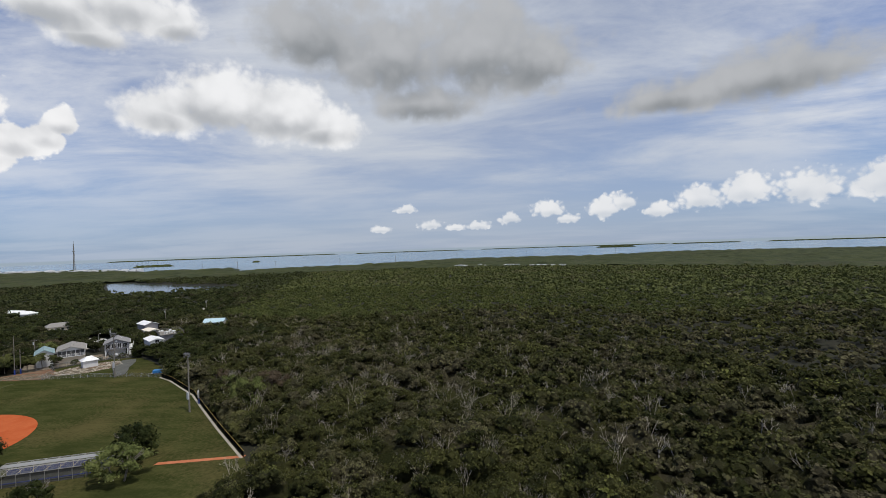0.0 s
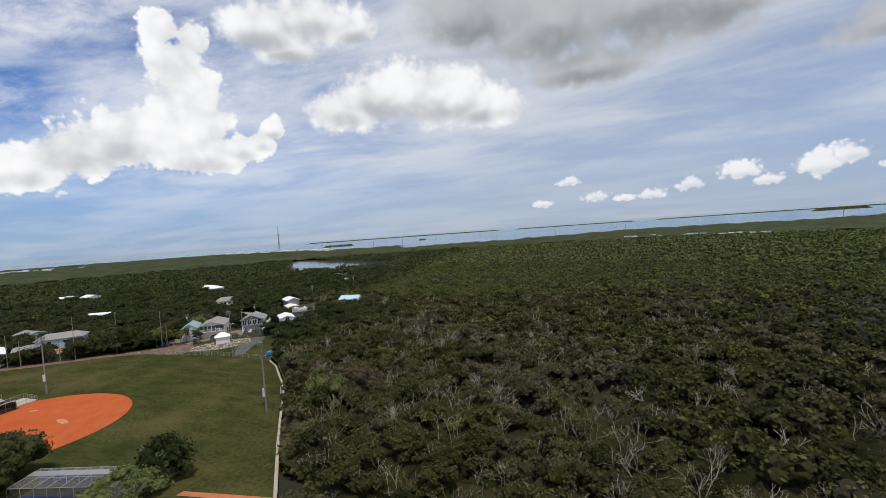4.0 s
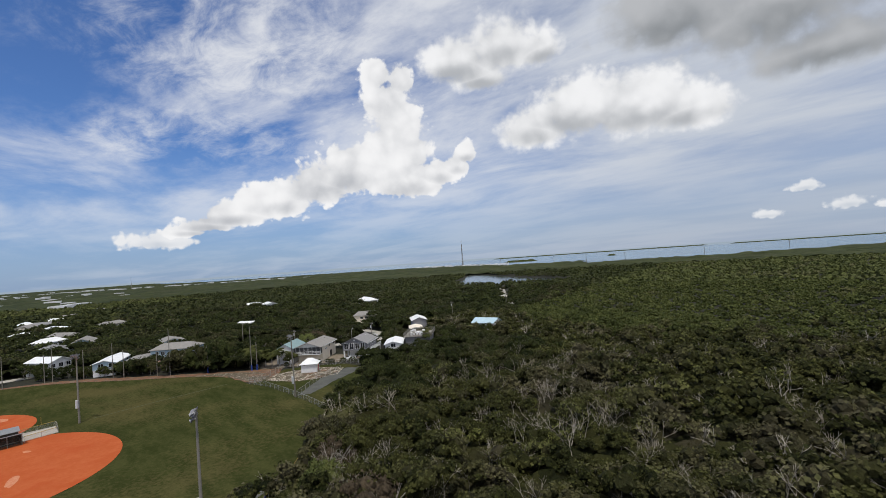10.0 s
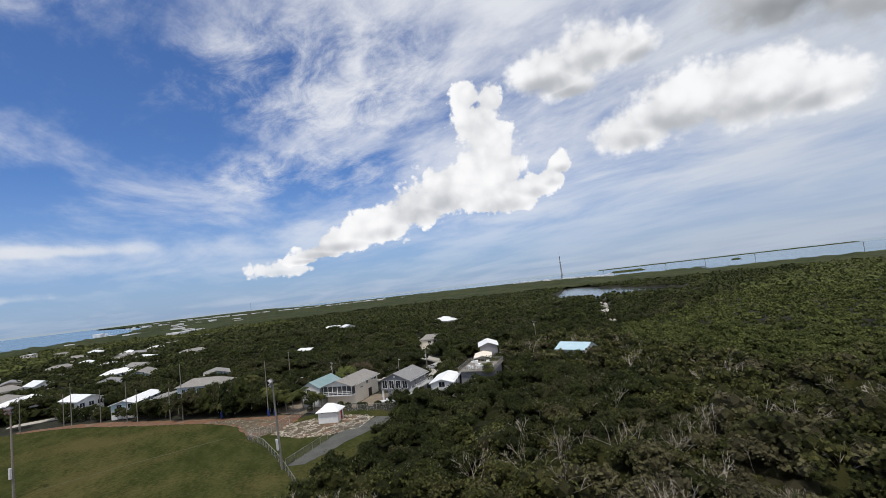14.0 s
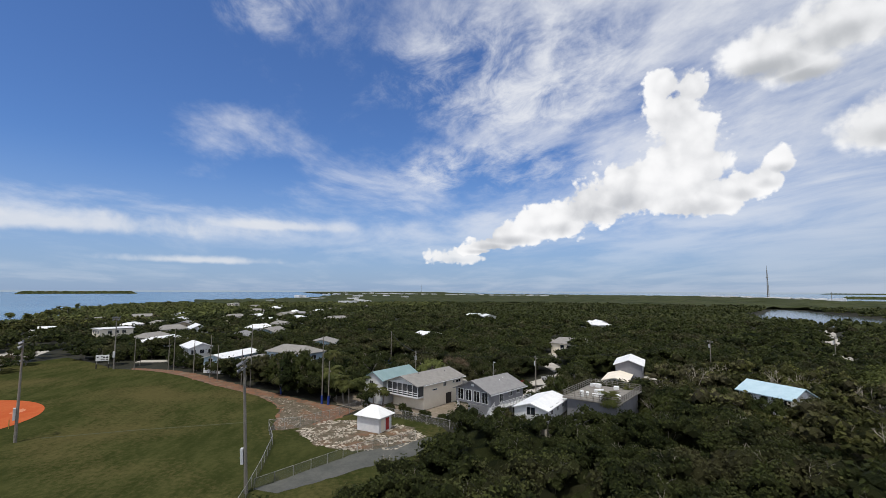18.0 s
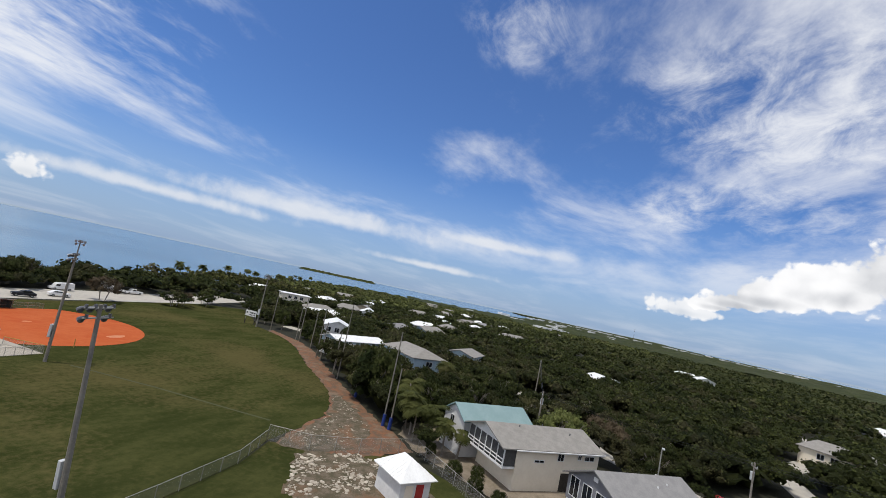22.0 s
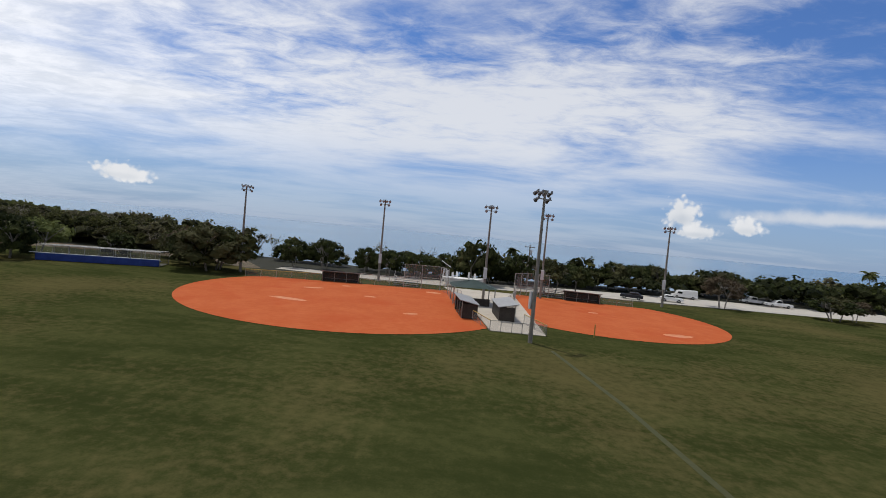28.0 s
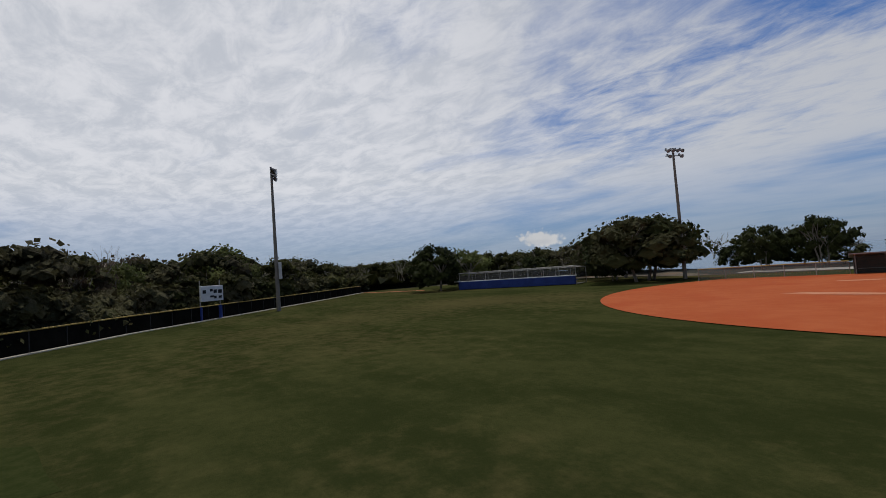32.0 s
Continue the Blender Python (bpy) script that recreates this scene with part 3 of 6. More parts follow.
# ---- land, water, field ----
LAND = [(-4200, 1500), (-1500, 760), (-600, 330), (-260, 190), (-120, 108), (-60, 66), (-10, 66), (60, 92), (140, 130), (264, 180), (341, 211), (505, 261), (620, 268), (735, 262),
        (880, 220), (1100, 110), (1500, 100), (2000, 90), (2600, 240), (3600, 500), (4500, 300), (4400, -700), (3000, -560), (2200, -620), (1800, -1000), (1300, -1250), (1100, -1260), (880, -1090), (720, -960),
        (500, -1030), (380, -860), (213, -992), (60, -1150), (-40, -1300), (-437, -1225), (-730, -1366), (-1010, -1300), (-1170, -1200), (-2200, -2000), (-4200, -2400)]
LAKE = [(150, -376), (200, -350), (232, -346), (300, -402), (460, -576), (400, -560), (268, -480), (184, -446), (140, -410)]
FENCE_A = [(-101.0, 17.4), (-87.0, 3.0), (-75.4, -9.4), (-70.6, -14.6), (-64.4, -21.4), (-56.2, -28.0), (-47.2, -35.5), (-40.5, -39.6), (-33.0, -40.2), (-24.5, -40.2), (-16.0, -39.9), (-6.0, -39.2), (1.0, -37.1)]
GRASS_B = [(1.0, -37.1), (8.0, -36.9), (15.1, -36.0), (20.2, -33.8), (27.2, -29.4), (34.9, -21.8), (44.0, -12.6), (52.0, -5.4), (58.0, 0.4), (64.0, 8.4), (67.6, 16.2), (70.0, 22.0)]
FIELD = FENCE_A + GRASS_B[1:] + [(82, 34), (96, 50), (82, 56.5), (60, 54), (31, 49.6), (12, 48.5), (-8, 42), (-30, 40), (-50, 38), (-62, 44), (-80, 44), (-100, 36), (-106, 24)]

sea_bm = bmesh.new()
bmesh.ops.create_circle(sea_bm, cap_ends=True, cap_tris=True, segments=96, radius=4900)
bmesh.ops.translate(sea_bm, vec=(0, 0, -0.9), verts=sea_bm.verts)
sea = tagged(part("sea", sea_bm, M_SEA), "calm grey-blue sea under a bright cloudy sky", "sea", kind="structure")
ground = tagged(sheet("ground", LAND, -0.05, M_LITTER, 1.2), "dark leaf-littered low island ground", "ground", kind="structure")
lagoon = tagged(sheet("lagoon", LAKE, 0.02, M_LAKE), "still pale lagoon among the mangroves", "water", kind="structure")
lawn = tagged(sheet("lawn", FIELD, 0.0, M_GRASS), "mown green ball field grass with dry patches", "lawn", kind="structure")

DIRT = GRASS_B[1:-1] + [(70.5, 17), (65, 3.5), (57, -6.5), (51, -12), (36, -26), (22, -40), (15.9, -47.5), (12.3, -51), (3.5, -46), (1.2, -38)]
tagged(sheet("dirt_track", ragged(DIRT, 1.0, 0.6), 0.012, M_DIRT), "rusty bare dirt track along the outfield edge", "ground", kind="structure")
MARL = [(1.4, -38), (8.0, -37.4), (15.1, -36.6), (20.2, -34.4), (25.6, -31.0), (27.0, -32.0), (21.5, -38.5), (14, -44.2), (7, -45.2), (1.5, -43)]
tagged(sheet("marl_patch", ragged(MARL, 0.8, 1.1), 0.026, M_MARL), "rough pale marl with weeds", "ground", kind="structure")
YARD = [(-41, -39.9), (-33, -40.3), (-24.5, -40.3), (-16.0, -40.0), (-6.0, -39.3), (1.0, -37.4), (3.0, -42), (10, -51), (6, -60), (0, -66), (-10, -68), (-22, -60), (-34, -50)]
tagged(sheet("rough_yard", YARD, 0.0, M_GRASS), "rough grass yard behind the outfield fence", "lawn", kind="structure")
HOUSE_YARD = [(13.0, -51.2), (17.5, -46.8), (24, -45.5), (30, -52), (27, -60), (14, -74), (6, -82), (2, -70), (9, -58)]
tagged(sheet("house_yard", ragged(HOUSE_YARD, 1.0, 0.7), 0.022, M_YARD), "bare pale sandy yard between the houses", "ground", kind="structure")
RUBBLE = [(0.5, -41.6), (5.9, -46.3), (5.4, -52), (1.8, -58.8), (-4.8, -63.4), (-11.1, -57.6), (-10.8, -51.2), (-7.6, -46)]
tagged(sheet("rubble_bed", ragged(RUBBLE, 0.8, 1.3), 0.018, M_MARL), "bed of pale broken limestone round the hut", "ground", kind="structure")
LANE = [(-22.4, -40.6), (-11.4, -52.4), (-9.6, -57.0), (-6, -63.5), (-9.5, -66), (-13, -62), (-17.6, -53.2), (-24.0, -43.5)]
tagged(sheet("asphalt_lane", ragged(LANE, 1.0, 0.3), 0.03, M_ASPHALT), "worn grey asphalt lane", "road", kind="structure")
STREETS = {"street_1": ([(16, -86), (28, -94), (36, -130), (38, -180), (40, -197), (100, -258), (168, -332)], 5.0),
           "street_2": ([(28, -90), (44, -108), (68, -110), (88, -124), (134, -142)], 5.0),
           "street_3": ([(84, 22), (82, -8), (92, -42), (76, -58), (58, -62), (40, -76), (28, -90)], 5.0)}


def ribbon(pts, w):
    left, right = [], []
    for i, (x, y) in enumerate(pts):
        (xa, ya), (xb, yb) = pts[max(i - 1, 0)], pts[min(i + 1, len(pts) - 1)]
        d = math.hypot(xb - xa, yb - ya)
        nx, ny = -(yb - ya) / d * w / 2, (xb - xa) / d * w / 2
        left.append((x + nx, y + ny)), right.append((x - nx, y - ny))
    return left + right[::-1]


for n, (pts, w) in STREETS.items():
    tagged(sheet(n, ribbon(pts, w), 0.02, M_ROAD), "pale limestone street between the trees", "road", kind="structure")
PARK = [(-46, 42), (-30, 40.5), (-8, 42.5), (12, 49), (60, 54.5), (82, 57), (130, 72), (130, 84), (72, 71.5), (44, 68), (15, 61), (-10, 52), (-30, 47), (-46, 47)]
tagged(sheet("shore_road", PARK, 0.01, M_ROAD), "pale shore road and parking strip", "road", kind="structure")

# infields: a skinned round cut off by the two foul-side fences


def infield(centre, r, cuts):
    """A round of clay less what lies beyond the cutting lines (point, inward normal)."""
    bm = bmesh.new()
    bmesh.ops.create_circle(bm, cap_ends=True, segments=96, radius=r)
    bmesh.ops.translate(bm, vec=(*centre, 0.035), verts=bm.verts)
    for p, n in cuts:
        bmesh.ops.bisect_plane(bm, geom=bm.verts[:] + bm.edges[:] + bm.faces[:], plane_co=(*p, 0), plane_no=(*n, 0), clear_inner=True)
    for f in bm.faces:
        f.normal_update()
        if f.normal.z < 0:
            f.normal_flip()
    return bm


clay_a = tagged(part("infield_near", infield((-22.9, 17.2), 22.4, [((-4.0, 3.6), (-0.985, -0.17)), ((-32.0, 30.6), (0.2, -0.98))]), M_CLAY), "raked orange-red clay infield", "infield", kind="structure")
clay_b = tagged(part("infield_far", infield((12.3, 25.3), 18.2, [((2.1, 8.0), (1.0, 0.04)), ((14.0, 39.0), (-0.05, -0.99))]), M_CLAY), "raked orange-red clay infield", "infield", kind="structure")
WALKWAY = [(-3.9, 3.7), (2.2, 4.0), (1.0, 40), (-12, 40), (-7.6, 26)]
tagged(sheet("walkway", WALKWAY, 0.06, M_CONC, 0.1), "pale concrete walkway between the two infields", "pavement", kind="structure")

tagged(sheet("clay_strip", [(-84.7, 21.2), (-100.9, 17.6), (-101.0, 16.4), (-84.7, 20.0)], 0.03, M_CLAYLINE), "narrow red clay strip across the lawn", "ground", kind="structure")
tagged(sheet("scrub_ground", [(-104, 24), (-100, 46), (-62, 58), (-48, 40), (-58, 34), (-80, 31), (-84, 26)], -0.02, M_MARL), "bare sandy ground with rough grass", "ground", kind="structure")


def scuff(x, y, w, h, a):
    bm = bmesh.new()
    bmesh.ops.create_circle(bm, cap_ends=True, segments=18, radius=1.0)
    for v in bm.verts:
        k = 1 + 0.25 * noise.noise(v.co * 1.7 + Vector((x, y, 0)))
        v.co = Vector((v.co.x * w * k, v.co.y * h * k, 0))
    bmesh.ops.transform(bm, matrix=pose(x, y, 0.045, 0, 0, a), verts=bm.verts)
    tagged(part("worn_patch", bm, M_SCUFF), "pale worn patch in the red clay", "ground", kind="structure")


for row in ((-29.6, 10.0, 2.6, 0.8, -10), (-30.5, 21.5, 1.6, 0.6, 20), (-27.0, 27.0, 0.7, 0.5, 0), (-13.5, 8.5, 1.0, 0.5, 30), (-21.0, 18.5, 0.9, 0.6, 0), (20.0, 13.2, 2.0, 0.9, 10), (-13.0, 30.0, 1.3, 0.9, 0), (12.5, 26.0, 0.8, 0.6, 0)):
    scuff(*row)
tagged(sheet("worn_track", ribbon([(1.8, -2.5), (4.4, -15.5), (5.8, -26.1), (6.8, -33.0)], 0.4), 0.008, material("dry worn grass", (0.052, 0.052, 0.019), (0.038, 0.043, 0.014), 1.2, 0.95)), "faint dry track across the outfield grass", "lawn", kind="structure")

tagged(sheet("turf_patch", ragged([(-36.4, -25.7), (-35.5, -24.8), (-32.1, -24.2), (-32.1, -25.2)], 0.3, 0.08), 0.006, material("fresh turf", (0.024, 0.032, 0.010), (0.038, 0.044, 0.015), 3.0, 1.0, spec=0.0)), "darker green repaired patch of turf", "lawn", kind="structure")

# ---- trees ----
def leaf_cloud(rg, blobs, n, size, spread=0.55, up=0.35):
    """Loose leaf sprays over the skins of several rounds: (x, y, z, r, flatness) each."""
    per, out = max(1, n // len(blobs)), []
    for x, y, z, r, flat in blobs:
        u = rg.normal(size=(per, 3))
        u /= np.linalg.norm(u, axis=1)[:, None]
        u[:, 2] = np.where(u[:, 2] < -0.25, -u[:, 2], u[:, 2])
        c = np.array([x, y, z]) + u * (r * rg.uniform(0.70, 1.22, (per, 1))) * [1, 1, flat]
        nrm = u + rg.normal(scale=spread, size=(per, 3)) + [0, 0, up]
        nrm /= np.linalg.norm(nrm, axis=1)[:, None]
        a = np.cross(nrm, rg.normal(size=(per, 3)))
        a /= np.linalg.norm(a, axis=1)[:, None]
        b = np.cross(nrm, a)
        s = size * rg.uniform(0.55, 1.4, (per, 1))
        w = s * rg.uniform(0.5, 0.95, (per, 1))
        bend = nrm * s * 0.3
        out.append(np.stack([c - a * s, c - b * w + bend, c + a * s, c + b * w - bend], 1).reshape(-1, 3))
    return np.concatenate(out)


CORE = [(1, 1, 1), (1, 1, -1), (1, -1, 1), (1, -1, -1), (-1, 1, 1), (-1, 1, -1), (-1, -1, 1), (-1, -1, -1)]
TIPS = [(2, 0, 0), (-2, 0, 0), (0, 2, 0), (0, -2, 0), (0, 0, 2), (0, 0, -2)]


def core_shape():
    """The twelve rhombs of a round, as corners of quads."""
    out = []
    for i, a in enumerate(TIPS):
        for b in TIPS[i + 1:]:
            if sum(p * q for p, q in zip(a, b)) == 0:
                both = [c for c in CORE if sum(p * q for p, q in zip(a, c)) > 0 and sum(p * q for p, q in zip(b, c)) > 0]
                out += [a, both[0], b, both[1]]
    return np.array(out, float) / 1.87


RHOMBS = core_shape()
# the rhombs of a round that face up or sideways
UPPER = RHOMBS.reshape(-1, 4, 3)[RHOMBS.reshape(-1, 4, 3).mean(1)[:, 2] > -0.05].reshape(-1, 3)


def leaf_cores(rg, blobs, fill=0.82):
    """Closed inner foliage that the loose sprays lie on."""
    out = []
    for x, y, z, r, flat in blobs:
        a = rg.uniform(0, 6.28)
        c, s = math.cos(a), math.sin(a)
        v = UPPER @ np.array([[c, s, 0], [-s, c, 0], [0, 0, 1]])
        out.append(np.array([x, y, z]) + v * (r * fill) * [1, 1, flat])
    return np.concatenate(out)


def crown_blobs(rg, w, h, k):
    """Layered leaf pads that fill a crown w wide whose top is at h."""
    out = []
    for i in range(k):
        a, d = i * 2.4 + rg.uniform(-0.6, 0.6), w * 0.42 * math.sqrt((i + rg.uniform(0, 1)) / k)
        r = w * rg.uniform(0.15, 0.27)
        z = h - r * 0.6 - (d / (w * 0.5)) ** 2 * h * 0.26 - rg.uniform(0, 0.16) * h
        out.append((d * math.cos(a), d * math.sin(a), z, r, rg.uniform(0.6, 0.95)))
    return out


def branch_quads(rg, w, h, n, thick=0.05):
    """Bare limbs and twigs that rise and fork from a foot, as slim crossed strips."""
    segs = []

    def grow(p, d, l, t, depth):
        q = p + d * l
        segs.append((p, q, t))
        if depth:
            for _ in range(rg.integers(2, 4)):
                e = d + rg.normal(scale=0.42, size=3)
                e[2] = abs(e[2]) * 0.8 + 0.15
                grow(q, e / np.linalg.norm(e), l * rg.uniform(0.55, 0.8), t * 0.6, depth - 1)

    for _ in range(n):
        d = np.array([*rg.normal(scale=0.35, size=2), 1.0])
        grow(np.array([*rg.normal(scale=0.15 * w, size=2), h * 0.25]), d / np.linalg.norm(d), h * 0.3, thick, 3)
    out = []
    for p, q, t in segs:
        d = q - p
        for axis in ((0.0, 0.3, 1.0), (1.0, 0.2, 0.1)):
            s = np.cross(d, axis)
            s = s / (np.linalg.norm(s) + 1e-9) * t
            out.append(np.stack([p - s, p + s, q + s * 0.6, q - s * 0.6]))
    return np.concatenate(out)


RG = np.random.default_rng(7)
HOUSE_PLOTS = [((17.5, -66), 10), ((9, -60), 7), ((24, -72), 6), ((7, -76), 9.5), ((0, -70), 6.5), ((20, -58), 8), ((-0.5, -54.5), 8), ((-4.5, -83), 7), ((-3.3, -94), 9), ((3, -40), 7.5), ((24, -116), 8.5), ((16, -108), 7.5), ((-5, -126), 7.5),
               ((65.5, -12.6), 9.5), ((62, -21), 7.5), ((59, -32), 9), ((66, -59), 6), ((48, -12), 5), ((45, -24), 4)]
VILLAGE = [(94, -36, 1), (126, 2, 3), (164, 3, 0), (160, 31, 0), (163, 44, 2), (129, 53, 4), (108, 25, 0), (122, -78, 0), (166, -178, 0), (85, -128, 2), (271, -131, 0), (245, -135, 0), (231, 67, 0), (118, 33, 2), (84, 4, 0), (135, -9, 1),
           (328, 14, 0), (352, -4, 0), (229, 15, 0), (353, 50, 2), (256, -2, 0), (190, 48, 3), (304, 95, 0), (266, 105, 2), (179, -187, 0), (169, 104, 0), (200, 80, 0), (240, 120, 2), (410, 46, 0),
           (262, 43, 2), (286, 35, 0), (206, 66, 2), (285, 13, 2), (305, 3, 3), (402, -13, 2), (236, -29, 2), (490, 110, 4), (470, 82, 2), (460, 53, 3), (476, -42, 2), (186, -4, 2)]
HOUSE_PLOTS += [((x, y), 6.5) for x, y, k in VILLAGE]
NEAR_PATH = [(-128, 40), (-108, 10), (-88, -12), (-62, -34), (-40, -52), (-10, -62), (14, -52)]


def allowed(x, y):
    ok = inside(LAND, x, y) & ~inside(LAKE, x, y) & ~inside(FIELD, x, y) & ~inside(YARD, x, y) & ~inside(PARK, x, y) & ~inside(DIRT, x, y)
    ok &= line_gap(FENCE_A, x, y) > 1.5
    ok &= line_gap(LAKE + LAKE[:1], x, y) > 7
    for pts, w in STREETS.values():
        ok &= line_gap(pts, x, y) > w / 2 + 1.2
    for (hx, hy), r in HOUSE_PLOTS:
        ok &= np.hypot(x - hx, y - hy) > r
    ok &= ~((x > -62) & (y > 24) & (x < 84) & (y < 64))
    ok &= ~((x > -106) & (x < -48) & (y > 12) & (y < 50))
    ok &= ~((x > 62) & (x < 86) & (y > -6) & (y < 40))
    return ok


def scatter(step, lo, hi, box_):
    """Jittered places at a distance of lo to hi from the flight line."""
    x0, x1, y0, y1 = box_
    gx, gy = np.meshgrid(np.arange(x0, x1, step), np.arange(y0, y1, step))
    gx = (gx + RG.uniform(-0.48, 0.48, gx.shape) * step).ravel()
    gy = (gy + RG.uniform(-0.48, 0.48, gy.shape) * step).ravel()
    d = line_gap(NEAR_PATH, gx, gy)
    k = (d >= lo) & (d < hi)
    gx, gy = gx[k], gy[k]
    k = allowed(gx, gy)
    return gx[k], gy[k]


def forest(name, places, kinds, mat, label, mats=(), slot=None, tall=(0.72, 1.3)):
    """Many trees in one mesh of leaf sprays."""
    xs, ys = places
    pick = RG.integers(0, len(kinds), len(xs))
    turn, grow = RG.uniform(0, 2 * np.pi, len(xs)), RG.uniform(*tall, len(xs))
    chunks, slots = [], []
    for i, base in enumerate(kinds):
        base, sl = base if isinstance(base, tuple) else (base, None)
        for j in np.nonzero(pick == i)[0]:
            c, s = math.cos(turn[j]) * grow[j], math.sin(turn[j]) * grow[j]
            v = np.empty_like(base)
            v[:, 0] = base[:, 0] * c - base[:, 1] * s + xs[j]
            v[:, 1] = base[:, 0] * s + base[:, 1] * c + ys[j]
            v[:, 2] = base[:, 2] * grow[j]
            chunks.append(v)
            if sl is not None:
                slots.append(sl)
    if not chunks:
        return None
    me = quads_mesh(name, np.concatenate(chunks), mat, mats=mats, slots=np.concatenate(slots) if slots else None)
    return tagged(new(name, me), label, "woods", kind="stuff")


def wood_tree(w, h, k, n, size, bare=0, thick=0.05):
    """Leaf pads over inner foliage mostly darkened as painted shade, with pale stems showing between."""
    blobs = crown_blobs(RG, w, h, k)
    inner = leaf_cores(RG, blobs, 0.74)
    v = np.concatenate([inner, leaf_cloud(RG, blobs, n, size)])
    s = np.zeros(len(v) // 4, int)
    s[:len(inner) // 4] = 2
    if bare:
        b = branch_quads(RG, w, h * 1.02, bare, thick)
        v, s = np.concatenate([v, b]), np.concatenate([s, np.ones(len(b) // 4, int)])
    return v, s


def twig_tree(w, h, n, size, bare, thick):
    """A half-bare tree: grey twigs with a few leaves left."""
    v = leaf_cloud(RG, crown_blobs(RG, w, h * 0.8, 5), n, size)
    b = branch_quads(RG, w, h * 0.98, bare, thick)
    return np.concatenate([v, b]), np.concatenate([np.zeros(len(v) // 4, int), np.ones(len(b) // 4, int)])


front_kinds = [wood_tree(RG.uniform(3.2, 5.6), RG.uniform(4.2, 6.0), 9, 300, 0.17, bare=1 if i % 2 == 0 else 0, thick=0.04) for i in range(12)]
front_kinds += [twig_tree(RG.uniform(3.0, 5.0), RG.uniform(4.8, 6.2), 70, 0.14, 4, 0.045) for i in range(3)]
near_kinds = [wood_tree(RG.uniform(3.6, 6.0), RG.uniform(4.4, 6.2), 7, 100, 0.29) for i in range(11)]
near_kinds += [twig_tree(RG.uniform(3.0, 5.0), RG.uniform(5.2, 6.4), 30, 0.22, 3, 0.08) for i in range(3)]
mid_kinds = [wood_tree(RG.uniform(4.8, 7.6), RG.uniform(4.6, 6.4), 4, 36, 0.52) for i in range(9)]
far_kinds = [wood_tree(RG.uniform(9, 13), RG.uniform(4.6, 6.2), 3, 15, 1.1) for i in range(8)]
garden_kinds = {"front": [wood_tree(RG.uniform(4.4, 7.4), RG.uniform(4.8, 6.6), 13, 420, 0.19, bare=1 if i % 4 == 0 else 0, thick=0.05) for i in range(9)],
                "near": [wood_tree(RG.uniform(6.0, 10.0), RG.uniform(5.0, 7.0), 12, 210, 0.30) for i in range(9)],
                "middle": [wood_tree(RG.uniform(7.0, 11.0), RG.uniform(5.0, 7.0), 7, 84, 0.52) for i in range(9)]}


def split(places, village):
    """The taller, darker trees of the gardens apart from the low wild wood."""
    x, y = places
    k = (x > 24) & (y > -150) & (x < 480) & (y + 0.2 * x < 130)
    k |= (x + 9.0 * np.sin(x * 12.9 + y * 78.2) > -52) & (y < -38) & (y > -112) & (x < 40)
    k |= (x > 15 - 0.25 * (y + 150) + 8 * np.sin(y * 3.7)) & (y <= -150)
    k = k if village else ~k
    return x[k], y[k]


def unseen(x, y):
    """The woods behind the start of the flight."""
    return (y > 116 + 1.05 * (x + 150)) & (x < -150)


def facing(places):
    k = ~unseen(*places)
    return places[0][k], places[1][k]


def mangrove(places, yes):
    """South of the hammock the lighter mangroves begin."""
    x, y = places
    k = y + 14 * np.sin(x * 0.031) + 9 * np.sin(x * 12.9 + y * 7.2) < -150
    k = k if yes else ~k
    return x[k], y[k]


for name, step, lo, hi, area, kinds in (("front", 3.3, 0, 48, (-182, 66, -122, 94), front_kinds), ("near", 3.75, 48, 125, (-270, 140, -190, 190), near_kinds), ("middle", 5.4, 125, 270, (-420, 300, -360, 330), mid_kinds)):
    wild = split(facing(scatter(step, lo, hi, area)), False)
    forest("woodland_" + name, mangrove(wild, False), kinds, M_LEAF_W, "dense low olive-green hammock with bare grey branches", mats=(M_TWIG, M_INNER_SHADE_W), tall=(0.60, 1.34))
    forest("mangroves_" + name, mangrove(wild, True), kinds[:9], M_LEAF_M, "smooth light green mangrove woods", mats=(M_TWIG, M_INNER_SHADE_M), tall=(0.78, 1.06))
    forest("garden_woods_" + name, split(facing(scatter(step * (1.22 if name == "front" else 1.4), lo, hi, area)), True), garden_kinds[name], M_LEAF_G, "tall dark trees round the gardens and the yard", mats=(M_TWIG, M_INNER_SHADE_G), tall=(0.60, 1.02) if name == "front" else (0.62, 1.15))
far_places = scatter(9.5, 270, 640, (-820, 660, -760, 330))
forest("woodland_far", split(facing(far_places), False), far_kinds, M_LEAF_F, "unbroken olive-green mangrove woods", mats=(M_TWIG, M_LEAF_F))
forest("garden_woods_far", split(facing(far_places), True), far_kinds, M_LEAF_V, "dark green woods beyond the village gardens", mats=(M_TWIG, M_LEAF_V))
back_x, back_y = scatter(9.5, 0, 270, (-420, -140, -120, 330))
back_k = unseen(back_x, back_y)
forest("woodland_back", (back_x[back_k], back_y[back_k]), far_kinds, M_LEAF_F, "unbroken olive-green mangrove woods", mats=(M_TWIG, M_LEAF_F))


